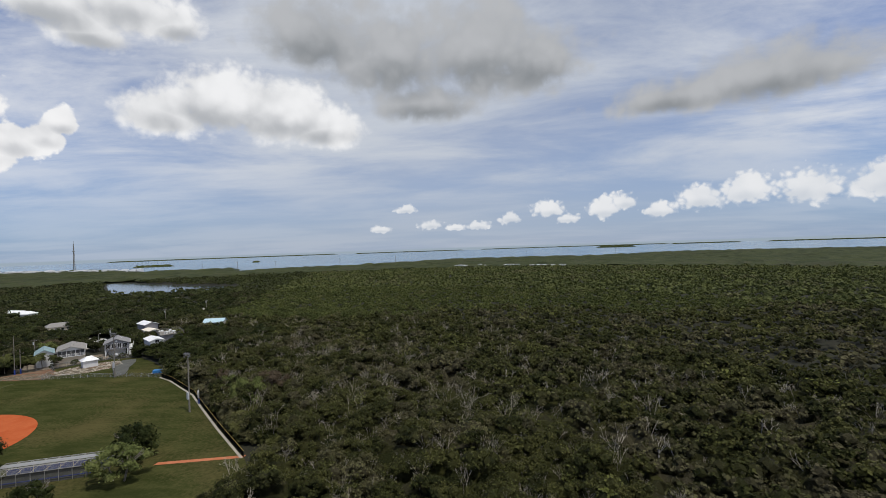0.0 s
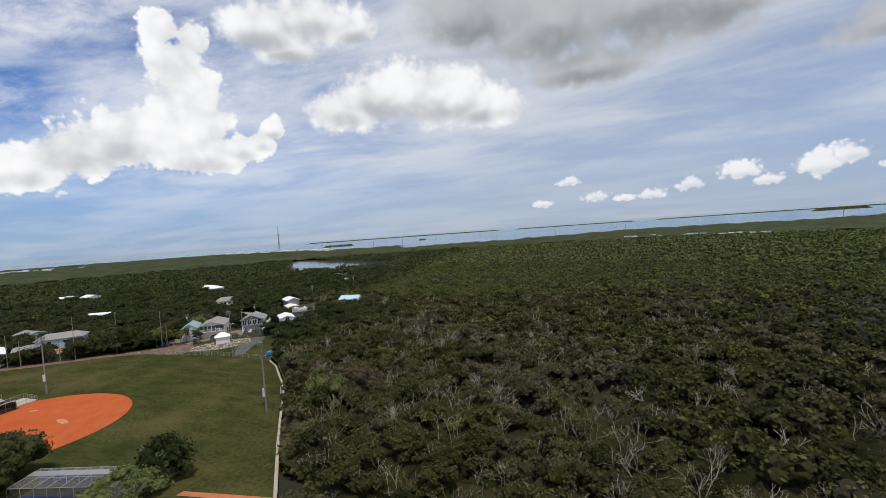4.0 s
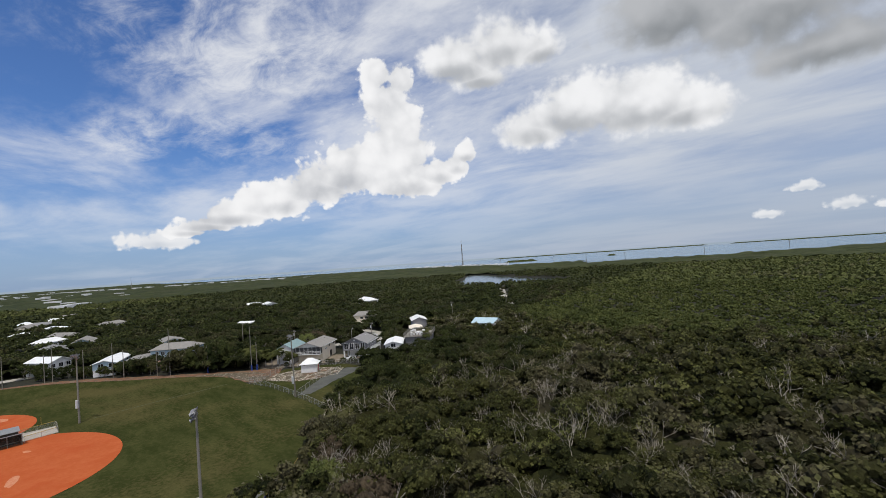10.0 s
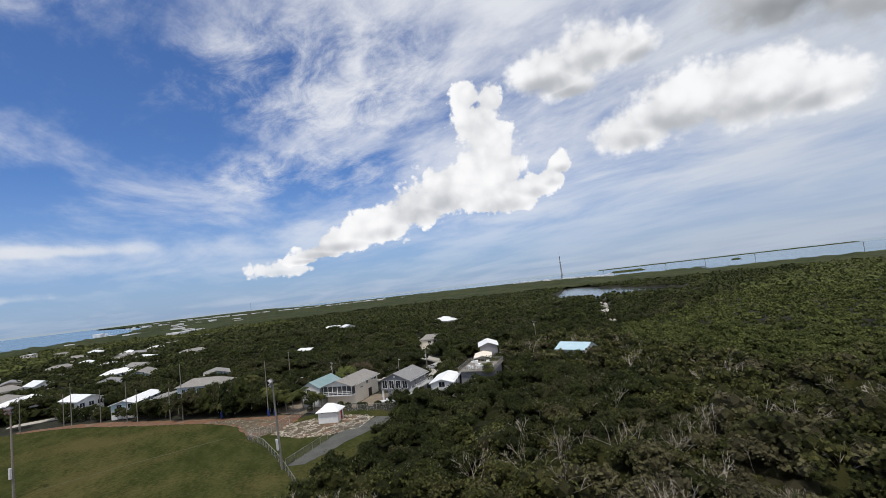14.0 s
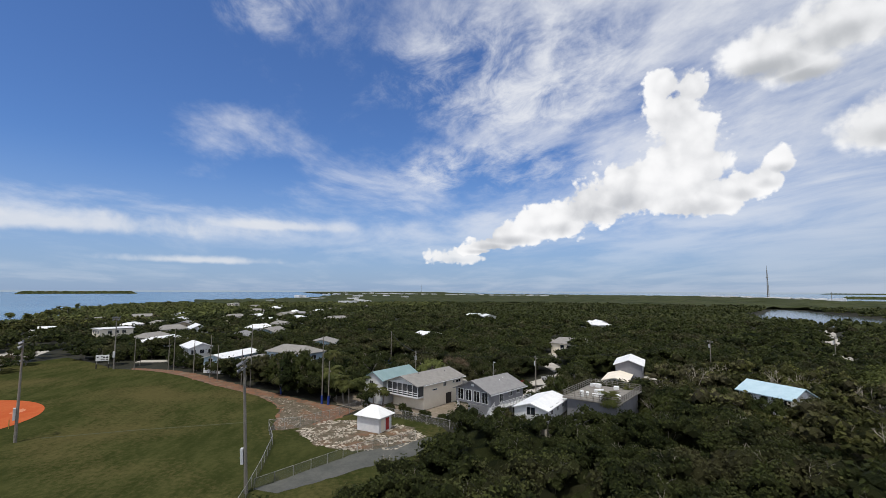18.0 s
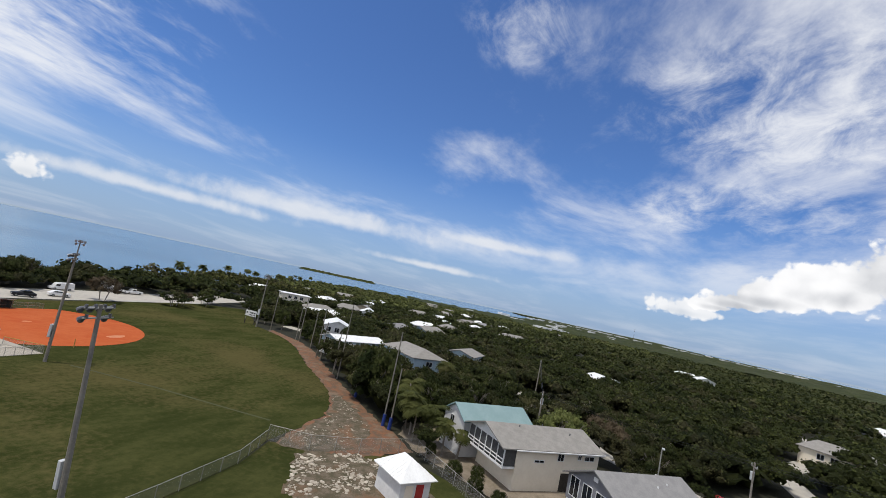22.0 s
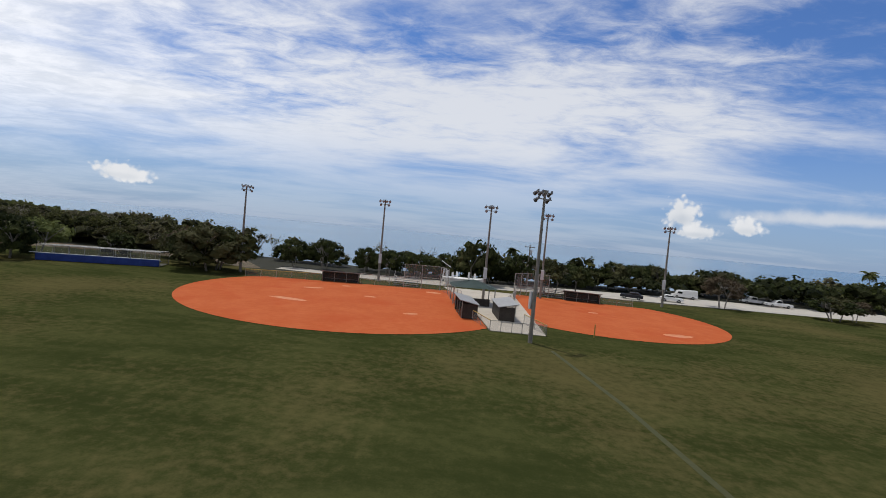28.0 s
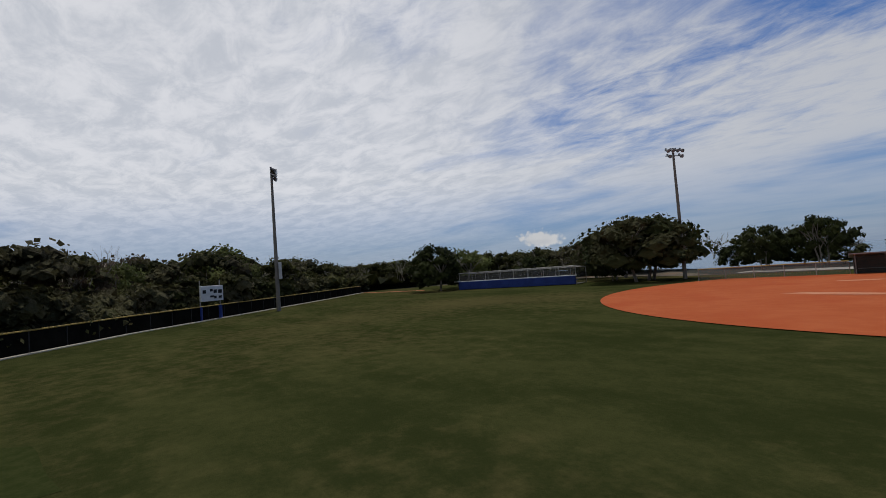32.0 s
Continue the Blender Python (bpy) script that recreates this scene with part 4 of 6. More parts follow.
def understory_shade(name, mat, village, label):
    """One rolling leaf cover added under the crowns to darken their gaps, shade in its colour, with the clearings left
    out.
    """
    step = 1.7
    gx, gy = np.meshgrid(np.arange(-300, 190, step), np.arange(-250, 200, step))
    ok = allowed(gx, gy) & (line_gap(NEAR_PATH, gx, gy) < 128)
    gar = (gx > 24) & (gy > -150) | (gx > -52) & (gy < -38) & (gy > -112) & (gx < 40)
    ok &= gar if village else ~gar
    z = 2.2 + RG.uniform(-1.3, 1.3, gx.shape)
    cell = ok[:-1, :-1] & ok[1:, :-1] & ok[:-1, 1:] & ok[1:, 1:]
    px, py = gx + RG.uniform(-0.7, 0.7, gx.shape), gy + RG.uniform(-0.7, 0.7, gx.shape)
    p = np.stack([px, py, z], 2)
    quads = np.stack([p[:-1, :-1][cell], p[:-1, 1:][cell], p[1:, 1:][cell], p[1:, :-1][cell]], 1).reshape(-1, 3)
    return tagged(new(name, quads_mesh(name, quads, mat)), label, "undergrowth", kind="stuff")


understory_shade("undergrowth", M_INNER_SHADE_W, False, "tangled undergrowth below the hammock trees, coloured dark for their shade")
understory_shade("garden_undergrowth", M_INNER_SHADE_G, True, "undergrowth below the garden trees, coloured dark for their shade")

# thicket that closes the wood's edge down to the ground along the fence
edge_x, edge_y = RG.uniform(-112, -40, 5200), RG.uniform(-48, 30, 5200)
gap = line_gap(FENCE_A, edge_x, edge_y)
keep = (gap > 1.2) & (gap < 7.0) & allowed(edge_x, edge_y)
edge_x, edge_y = edge_x[keep][:520], edge_y[keep][:520]
edge_kinds = []
for i in range(6):
    blobs = [(RG.uniform(-0.8, 0.8), RG.uniform(-0.8, 0.8), RG.uniform(0.4, 2.2), RG.uniform(0.5, 1.0), 0.9) for _ in range(6)]
    edge_kinds.append(np.concatenate([leaf_cores(RG, blobs, 0.75), leaf_cloud(RG, blobs, 130, 0.15)]))
forest("woodland_edge", (edge_x, edge_y), edge_kinds, M_LEAF_W, "dark tangled thicket behind the outfield fence", tall=(0.8, 1.4))


def canopy_sheet():
    """Beyond the scattered trees the crowns close to one rolling cover."""
    step = 15.0
    xs, ys = np.arange(-3600, 4200, step), np.arange(-2500, 1200, step)
    gx, gy = np.meshgrid(xs, ys)
    d = line_gap(NEAR_PATH, gx, gy)
    ok = inside(LAND, gx, gy) & ~inside(LAKE, gx, gy) & (d > 625)
    z = 3.8 + RG.uniform(-2.8, 2.8, gx.shape)
    vid = -np.ones(gx.shape, int)
    cell = ok[:-1, :-1] & ok[1:, :-1] & ok[:-1, 1:] & ok[1:, 1:]
    need = np.zeros(gx.shape, bool)
    for a in (slice(None, -1), slice(1, None)):
        for b in (slice(None, -1), slice(1, None)):
            need[a, b] |= cell
    vid[need] = np.arange(need.sum())
    jx, jy = gx + RG.uniform(-5, 5, gx.shape), gy + RG.uniform(-5, 5, gx.shape)
    verts = np.stack([jx[need], jy[need], z[need]], 1)
    i, j = np.nonzero(cell)
    faces = np.stack([vid[i, j], vid[i, j + 1], vid[i + 1, j + 1], vid[i + 1, j]], 1)
    me = bpy.data.meshes.new("woodland_distant")
    me.vertices.add(len(verts)), me.loops.add(faces.size), me.polygons.add(len(faces))
    me.vertices.foreach_set("co", verts.astype(np.float32).ravel())
    me.loops.foreach_set("vertex_index", faces.astype(np.int32).ravel())
    me.polygons.foreach_set("loop_start", np.arange(0, faces.size, 4, dtype=np.int32))
    # the sheet casts no crown shade itself, so its leaf colour carries it
    me.materials.append(M_LEAF_D_SHADE)
    me.update(calc_edges=True)
    return tagged(new("woodland_distant", me), "far closed green cover of mangrove woods", "woods", kind="stuff")


canopy_sheet()

# ---- light poles ----
def light_pole():
    pole = thing("light_pole", (0, 0, 0), "tall weathered concrete floodlight pole on the ball field grass", "light pole", "floodlights of the field")
    part("shaft", tube([(0, 0, -0.3), (0, 0, 15.4)], 0.23, 10, 0.12), M_POLE, pole)
    part("cabinet", box((-0.28, 0.2, 3.4), (0.28, 0.52, 5.2), 0.02), M_BOX, pole, "grey switch cabinet")
    lamp_me = None
    for z, places in ((14.5, (-0.75, 0.75)), (15.15, (-0.9, -0.3, 0.3, 0.9))):
        arm = part("crossarm", box((-1.0, -0.05, z - 0.05), (1.0, 0.05, z + 0.05), 0.01), M_STEEL, pole)
        for x in places:
            bm = bmesh.new()
            add_tube(bm, [(0, 0.0, 0.05), (0, 0.18, -0.02), (0, 0.42, -0.14), (0, 0.5, -0.2)], 0.09, 10, 0.23)
            add_box(bm, (-0.05, -0.1, -0.02), (0.05, 0.1, 0.24))
            part("floodlight", bm, M_LAMP, pole, at=(x, 0, z + 0.02))
            bm = tube([(0, 0.49, -0.2), (0, 0.53, -0.22)], 0.21, 10, 0.21)
            part("lens", bm, M_LENS, pole, at=(x, 0, z + 0.02))
    return pole


POLES = [(0, 0, 35), (-72.6, -7.4, -20), (-23.3, -39.9, 0), (-47.5, 31.2, -120), (-24.3, 38.6, 190), (-4.6, 28.6, 175), (5.8, 37.6, 175), (29.8, 44.2, 150), (69.0, 21.6, 90)]
first = light_pole()
for i, (x, y, a) in enumerate(POLES):
    lean = (-2.2, -2.7, 0.989) if i == 2 else (0, 0, 1)
    m = pose(x, y, 0, lean[0], lean[1]) @ pose(0, 0, 0, 0, 0, a) @ Matrix.Diagonal((1, 1, lean[2], 1))
    if i == 0:
        first.matrix_world = m
    else:
        made = copy_thing(first, m)
        made.scale.z = lean[2]


def net_pole(x, y, h, pad):
    p = thing("net_pole", (x, y, 0), "slim grey net pole with a blue foot pad by the track" if pad else "slim grey net pole beside the outfield track", "pole", "net poles")
    part("shaft", tube([(0, 0, -0.2), (0, 0, h)], 0.13, 8, 0.09), M_POLE, p)
    if pad:
        part("foot_pad", tube([(0, 0, 0), (0, 0, 1.7)], 0.26, 10, 0.26), M_BLUEP, p)


for row in ((67.4, 15.3, 10.2, 0), (66.0, 5.4, 9.0, 0), (64.6, 3.4, 12.0, 0), (58.7, -4.2, 9.5, 0), (50.7, -11.2, 11.3, 0), (48.4, -13.8, 8.9, 0), (40.9, -21.8, 8.6, 0), (37.6, -24.8, 14.9, 0), (28.8, -33.7, 8.4, 1), (18.6, -43.8, 13.8, 1), (17.8, -45.2, 8.8, 1)):
    net_pole(*row)

# ---- fences ----
def mesh_of(bm, name, mat):
    me = bpy.data.meshes.new(name)
    bmesh.ops.recalc_face_normals(bm, faces=bm.faces)
    bm.to_mesh(me)
    bm.free()
    me.materials.append(mat)
    return me


def fence(name, pts, h, label, fabric, cap=None, frame=None, step=2.6, post_r=0.035, cap_r=0.05, mid=False):
    """Posts, woven panels and rails along a line of points."""
    frame = frame or M_STEEL
    f = thing(name, (*pts[0], 0), label, "fence", "fences of the ball field")
    ox, oy = pts[0]
    post = mesh_of(tube([(0, 0, -0.1), (0, 0, h + 0.02)], post_r, 6), "post", frame)
    for (x1, y1), (x2, y2) in zip(pts, pts[1:]):
        n = max(1, round(math.hypot(x2 - x1, y2 - y1) / step))
        for i in range(n):
            a, b = i / n, (i + 1) / n
            p = Vector((x1 + (x2 - x1) * a - ox, y1 + (y2 - y1) * a - oy, 0))
            q = Vector((x1 + (x2 - x1) * b - ox, y1 + (y2 - y1) * b - oy, 0))
            part("post", post, parent=f, at=p)
            me = mesh_from("panel", [p + Vector((0, 0, 0.03)), q + Vector((0, 0, 0.03)), q + Vector((0, 0, h)), p + Vector((0, 0, h))], [(0, 1, 2, 3)], fabric)
            part("panel", me, parent=f)
            part("top_rail", tube([p + Vector((0, 0, h)), q + Vector((0, 0, h))], cap_r if cap else 0.028, 6), cap or frame, f, "yellow plastic cap" if cap else "")
            if mid:
                part("middle_rail", tube([p + Vector((0, 0, h / 2)), q + Vector((0, 0, h / 2))], 0.025, 6), frame, f)
    part("post", post, parent=f, at=(pts[-1][0] - ox, pts[-1][1] - oy, 0))
    return f


fence("outfield_fence", FENCE_A[:8], 1.3, "low black screened outfield fence with a yellow cap", M_BLACKF, M_YELLOW, frame=M_BLACK, cap_r=0.05)
fence("outfield_fence", FENCE_A[7:], 1.3, "low grey chain link outfield fence behind centre field", M_LINK)
curb = ribbon([(x + 0.3, y + 0.32) for x, y in FENCE_A[:8]], 0.5)
tagged(sheet("curb", curb, 0.06, M_CONC, 0.15), "pale concrete mow curb under the fence", "kerb", kind="structure")
fence("yard_fence", [(1.0, -37.1), (2.2, -42), (6, -46.5), (12.5, -51.6)], 1.8, "tall rusty chain link fence beside the hut yard", M_LINK)
fence("yard_fence", [(12.5, -51.6), (8, -56.5), (3.0, -62), (-4, -69)], 1.5, "grey chain link fence between hut and houses", M_LINK)
fence("lane_fence", [(-22.6, -40.6), (-11.6, -52.2), (-7, -61)], 1.3, "grey chain link fence along the asphalt lane", M_LINK)
fence("walkway_fence", [(-4.0, 3.7), (-6.0, 9.0)], 1.2, "chain link walkway fence with a yellow cap", M_LINK, M_YELLOW)
fence("walkway_fence", [(2.2, 4.1), (0.3, 10.0)], 1.2, "chain link walkway fence with a yellow cap", M_LINK, M_YELLOW)
fence("gate_fence", [(-4.0, 3.7), (-1.6, 3.8), (-0.5, 3.8), (0.6, 3.9), (2.2, 4.1)], 1.2, "chain link fence with two gates at the walkway end", M_LINK, step=1.2)
fence("dugout_fence", [(-7.8, 16.6), (-9.2, 22), (-10.6, 30.5)], 2.4, "tall grey chain link fence along the walkway", M_LINK, mid=True)
fence("dugout_fence", [(-1.4, 16.8), (0.2, 24), (0.9, 36.0)], 2.4, "tall grey chain link fence along the walkway", M_LINK, mid=True)
fence("backstop", [(-10.6, 30.5), (-12.2, 33.6), (-15.5, 33.4), (-18.5, 32.6)], 4.2, "high grey chain link backstop behind home plate", M_LINK, mid=True, post_r=0.06)
fence("backstop", [(0.9, 36.0), (3.5, 39.4), (7.5, 39.6)], 4.2, "high grey chain link backstop behind home plate", M_LINK, mid=True, post_r=0.06)
fence("sideline_fence", [(-18.5, 32.6), (-26.0, 32.0)], 1.8, "grey chain link sideline fence", M_LINK, mid=True)
fence("sideline_fence", [(-32.8, 30.8), (-44.0, 26.4)], 1.2, "low chain link sideline fence with a yellow cap", M_LINK, M_YELLOW)
fence("sideline_fence", [(7.5, 39.6), (10.4, 39.6)], 1.8, "grey chain link sideline fence", M_LINK)
fence("sideline_fence", [(17.0, 39.0), (22.5, 38.6)], 1.2, "low chain link sideline fence with a pale top rail", M_LINK, mid=True)


# ---- dugouts and field furniture ----
def dugout(at, l, d, label, low=2.0, high=2.5):
    """A roofed bench shelter, open towards -y."""
    t = thing("dugout", at, label, "dugout", "dugouts of the ball field")
    part("back_wall", box((-l / 2, d / 2 - 0.12, 0), (l / 2, d / 2, low), 0.01), M_BROWN, t)
    for x in (-l / 2, l / 2 - 0.12):
        part("side_wall", box((x, -d / 2 + 0.1, 0), (x + 0.12, d / 2 - 0.12, low), 0.01), M_BROWN, t)
    bm = slab([(-l / 2 - 0.3, -d / 2 - 0.3), (l / 2 + 0.3, -d / 2 - 0.3), (l / 2 + 0.3, d / 2 + 0.2), (-l / 2 - 0.3, d / 2 + 0.2)], 0, 0.09)
    for v in bm.verts:
        v.co.z += low + (high - low) * (d / 2 - v.co.y) / d
    part("roof", bm, M_ALU, t, "pale metal roof")
    for i in range(4):
        x = -l / 2 + 0.1 + i * (l - 0.2) / 3
        part("post", box((x - 0.05, -d / 2, 0), (x + 0.05, -d / 2 + 0.1, high), 0.01), M_STEEL, t)
    part("bench", box((-l / 2 + 0.3, d / 2 - 0.6, 0.4), (l / 2 - 0.3, d / 2 - 0.2, 0.46), 0.01), M_ALU, t)
    part("front_screen", mesh_from("front_screen", [(-l / 2, -d / 2, 0.05), (l / 2, -d / 2, 0.05), (l / 2, -d / 2, high * 0.97), (-l / 2, -d / 2, high * 0.97)], [(0, 1, 2, 3)], M_LINKD), parent=t)
    return t


dugout(pose(-7.0, 12.6, 0.06, 0, 0, -80), 6.6, 2.0, "dark dugout with a pale metal roof beside the walkway", 1.75, 2.15)
dugout(pose(-2.1, 13.2, 0.06, 0, 0, 96), 6.4, 2.0, "dark dugout with a pale metal roof beside the walkway", 1.75, 2.15)
dugout(pose(-29.5, 31.9, 0, 0, 0, 12), 6.3, 2.0, "dark dugout with a thin roof on the sideline", 1.45, 1.75)
dugout(pose(13.6, 39.3, 0, 0, 0, -6), 6.2, 2.0, "dark dugout with a thin roof on the sideline", 1.45, 1.75)

shelter = thing("shade_shelter", pose(-6.4, 22.6, 0.06, 0, 0, 8), "open shelter with a faded green hipped roof", "shelter")
bm = bmesh.new()
base = [bm.verts.new((x, y, 2.6)) for x, y in ((-3.4, -3), (3.4, -3), (3.4, 3), (-3.4, 3))]
peak = bm.verts.new((0, 0, 3.6))
for i in range(4):
    bm.faces.new((base[i], base[(i + 1) % 4], peak))
bmesh.ops.solidify(bm, geom=bm.faces[:], thickness=0.08)
part("roof", bm, M_GREENR, shelter)
for x in (-3, 3):
    for y in (-2.6, 2.6):
        part("post", box((x - 0.07, y - 0.07, 0), (x + 0.07, y + 0.07, 2.66)), M_STEEL, shelter)
part("counter", box((-2.4, -2.2, 0), (2.4, -1.6, 1.0), 0.02), M_BROWN, shelter)


def bleachers(at, l=4.6, rows=5):
    t = thing("bleachers", at, "small aluminium bleachers facing the infield", "bleachers", "bleachers")
    for i in range(rows):
        part("bench", box((-l / 2, i * 0.6, 0.42 + i * 0.24), (l / 2, i * 0.6 + 0.28, 0.47 + i * 0.24)), M_ALU, t)
        part("footboard", box((-l / 2, i * 0.6 - 0.28, 0.12 + i * 0.24), (l / 2, i * 0.6 - 0.04, 0.16 + i * 0.24)), M_ALU, t)
    for x in (-l / 2 + 0.3, 0, l / 2 - 0.3):
        part("frame", tube([(x, -0.3, 0.02), (x, rows * 0.6 - 0.3, 0.40 + rows * 0.24)], 0.03), M_STEEL, t)
        part("leg", tube([(x, rows * 0.6 - 0.4, 0), (x, rows * 0.6 - 0.4, 0.3 + rows * 0.24)], 0.03), M_STEEL, t)
    for x in (-l / 2, l / 2):
        part("guard_rail", tube([(x, rows * 0.6, 0.3), (x, rows * 0.6, 2.5), (x, 0.3, 1.3)], 0.025), M_STEEL, t)


bleachers(pose(-18.5, 35.2, 0.02, 0, 0, 5))
bleachers(pose(8.5, 41.6, 0.02, 0, 0, -10))

# white boat-shaped play structure on the paved plaza
playship = thing("play_structure", pose(-8.5, 44.5, 0.02, 0, 0, 12), "white boat-shaped play structure with posts and a slide", "play structure")
bm = bmesh.new()
prof = [(-4.2, 1.1), (-3.6, 1.5), (0, 1.6), (2.6, 1.3), (4.4, 0.2)]
top = [bm.verts.new((x, y, 1.6 if i < 4 else 1.9)) for i, (x, y) in enumerate(prof)] + [bm.verts.new((x, -y, 1.6 if i else 1.9)) for i, (x, y) in enumerate(prof[::-1])]
bot = [bm.verts.new((v.co.x * 0.82, v.co.y * 0.6, 0.3)) for v in top]
for i in range(len(top)):
    j = (i + 1) % len(top)
    bm.faces.new((bot[i], bot[j], top[j], top[i]))
bm.faces.new(bot[::-1])
bm.faces.new(top)
part("hull", bm, M_WHITE, playship)
for x, y, h in ((-3.2, 0.9, 2.9), (-1.2, 1.2, 2.7), (0.8, -1.2, 3.0), (2.4, 0.8, 2.6), (-2.4, -1.0, 2.7)):
    part("post", tube([(x, y, 1.5), (x, y, h)], 0.22, 8, 0.2), M_WHITE, playship)
part("slide", box((-6.2, -0.4, 0), (-4.0, 0.4, 0.12), 0.03, pose(0.6, 0, 1.4, 0, 32, 0)), M_WHITE, playship)
for y in (-0.5, 0.5):
    part("ladder_rail", tube([(-4.4, y, 0), (-4.0, y, 3.2), (-3.6, y, 3.2), (-3.5, y, 1.6)], 0.06), M_WHITE, playship)

# long blue padded bullpen at the corner of the lawn
pen = thing("bullpen", pose(-67.0, 23.1, 0, 0, 0, 21), "long bullpen with blue padded wall and wire roof", "bullpen")
L = 17.2
part("padding", box((-L / 2, -0.12, 0.05), (L / 2, 0.12, 1.15), 0.03), M_BLUEP, pen, "royal blue wall padding")
part("cap_rail", tube([(-L / 2 - 0.8, 0, 1.22), (L / 2 + 0.2, 0, 1.2)], 0.06), M_TRIM, pen, "white cap rail")
for i in range(9):
    x = -L / 2 + i * L / 8
    for y, h in ((0.0, 2.45), (5.4, 2.2)):
        part("post", tube([(x, y + 0.16, 0), (x, y + 0.16, h)], 0.045), M_STEEL, pen)
    part("rafter", tube([(x, 0.16, 2.45), (x, 5.56, 2.2)], 0.04), M_STEEL, pen)
for y, z in ((0.16, 2.45), (5.56, 2.2), (2.8, 2.33)):
    part("purlin", tube([(-L / 2, y, z), (L / 2, y, z)], 0.045), M_ALU, pen)
part("front_wire", mesh_from("front_wire", [(-L / 2, 0.16, 1.15), (L / 2, 0.16, 1.15), (L / 2, 0.16, 2.4), (-L / 2, 0.16, 2.4)], [(0, 1, 2, 3)], M_LINK), parent=pen)
part("back_wire", mesh_from("back_wire", [(-L / 2, 5.56, 0.05), (L / 2, 5.56, 0.05), (L / 2, 5.56, 2.2), (-L / 2, 5.56, 2.2)], [(0, 1, 2, 3)], M_LINKD), parent=pen)
part("roof_wire", mesh_from("roof_wire", [(-L / 2, 0.16, 2.47), (L / 2, 0.16, 2.47), (L / 2, 5.56, 2.22), (-L / 2, 5.56, 2.22)], [(0, 1, 2, 3)], M_LINK), parent=pen)
part("roof_panel", box((-L / 2 - 0.1, 0.9, 2.46), (L / 2 + 0.1, 2.3, 2.5), 0.0, pose(0, 0, 0.02, -2.4, 0, 0)), M_ALU, pen, "long pale metal roof strip")
part("floor", box((-L / 2, 0.2, 0.0), (L / 2, 5.5, 0.05)), M_ASPHALT, pen)
part("bench", box((-L / 2 + 1, 4.6, 0.42), (L / 2 - 1, 5.0, 0.48)), M_BLUEP, pen)


def scoreboard(at, w, h, z, pads):
    t = thing("scoreboard", at, "white scoreboard with black digit windows on two posts", "scoreboard", "scoreboards")
    part("board", box((-w / 2, -0.1, z), (w / 2, 0.1, z + h), 0.03), M_TRIM, t)
    for x, zz, ww, hh in ((-0.36, 0.62, 0.14, 0.22), (-0.05, 0.70, 0.12, 0.16), (0.12, 0.62, 0.14, 0.22), (0.34, 0.6, 0.16, 0.24), (-0.02, 0.3, 0.18, 0.12), (0.34, 0.24, 0.14, 0.16), (0.12, 0.24, 0.10, 0.16)):
        part("digit_window", box((x * w - ww * w / 2, -0.13, z + zz * h - hh * h / 2), (x * w + ww * w / 2, -0.1, z + zz * h + hh * h / 2)), M_BLACK, t)
    for x in (-w / 2 + 0.15, w / 2 - 0.15):
        part("post", tube([(x, 0.2, -0.1), (x, 0.2, z + h + 0.5)], 0.06), M_STEEL, t)
        part("post_pad", tube([(x, 0.2, 0), (x, 0.2, 1.3)], 0.16, 8), M_BLUEP if pads else M_BROWN, t)


scoreboard(pose(-70.4, -14.3, 0, 0, 0, 122), 2.6, 1.45, 1.75, True)
scoreboard(pose(70.2, 25.4, 0, 0, 0, -80), 3.4, 1.7, 2.3, False)
foul = thing("foul_post", (7.9, 6.4, 0), "short yellow foul line post in the grass", "post")
part("shaft", tube([(0, 0, -0.1), (0, 0, 1.5)], 0.06, 8), M_YELLOW, foul)

# ---- houses ----
def add_window(parent, m, w, h, frame_mat=None):
    """A window: its frame as a part, its pane under that. m: pose of its middle, facing -y."""
    t = 0.07
    bm = bmesh.new()
    for lo, hi in (((-w / 2 - t, -0.05, -h / 2 - t), (w / 2 + t, 0.03, -h / 2)), ((-w / 2 - t, -0.05, h / 2), (w / 2 + t, 0.03, h / 2 + t)), ((-w / 2 - t, -0.05, -h / 2), (-w / 2, 0.03, h / 2)), ((w / 2, -0.05, -h / 2), (w / 2 + t, 0.03, h / 2)), ((-0.025, -0.04, -h / 2), (0.025, 0.02, h / 2))):
        add_box(bm, lo, hi)
    f = part("window", bm, frame_mat or M_TRIM, parent, at=m)
    part("pane", box((-w / 2, -0.02, -h / 2), (w / 2, 0.0, h / 2)), M_GLASS, f)
    return f


def gable_roof(l, w, eave, ridge, over, thick=0.14, hip=0.0):
    """A pitched roof slab along x; hip pulls the ridge ends in."""
    a, b = l / 2 + over, w / 2 + over
    drop = (ridge - eave) * over / (w / 2)
    bm = bmesh.new()
    e = [bm.verts.new(p) for p in ((-a, -b, eave - drop), (a, -b, eave - drop), (a, b, eave - drop), (-a, b, eave - drop))]
    r = [bm.verts.new((-a + hip, 0, ridge)), bm.verts.new((a - hip, 0, ridge))]
    faces = [bm.faces.new((e[0], e[1], r[1], r[0])), bm.faces.new((e[2], e[3], r[0], r[1]))]
    if hip:
        faces += [bm.faces.new((e[1], e[2], r[1])), bm.faces.new((e[3], e[0], r[0]))]
    bmesh.ops.recalc_face_normals(bm, faces=bm.faces)
    ext = bmesh.ops.extrude_face_region(bm, geom=faces)
    bmesh.ops.translate(bm, vec=(0, 0, thick), verts=[v for v in ext["geom"] if isinstance(v, bmesh.types.BMVert)])
    return bm


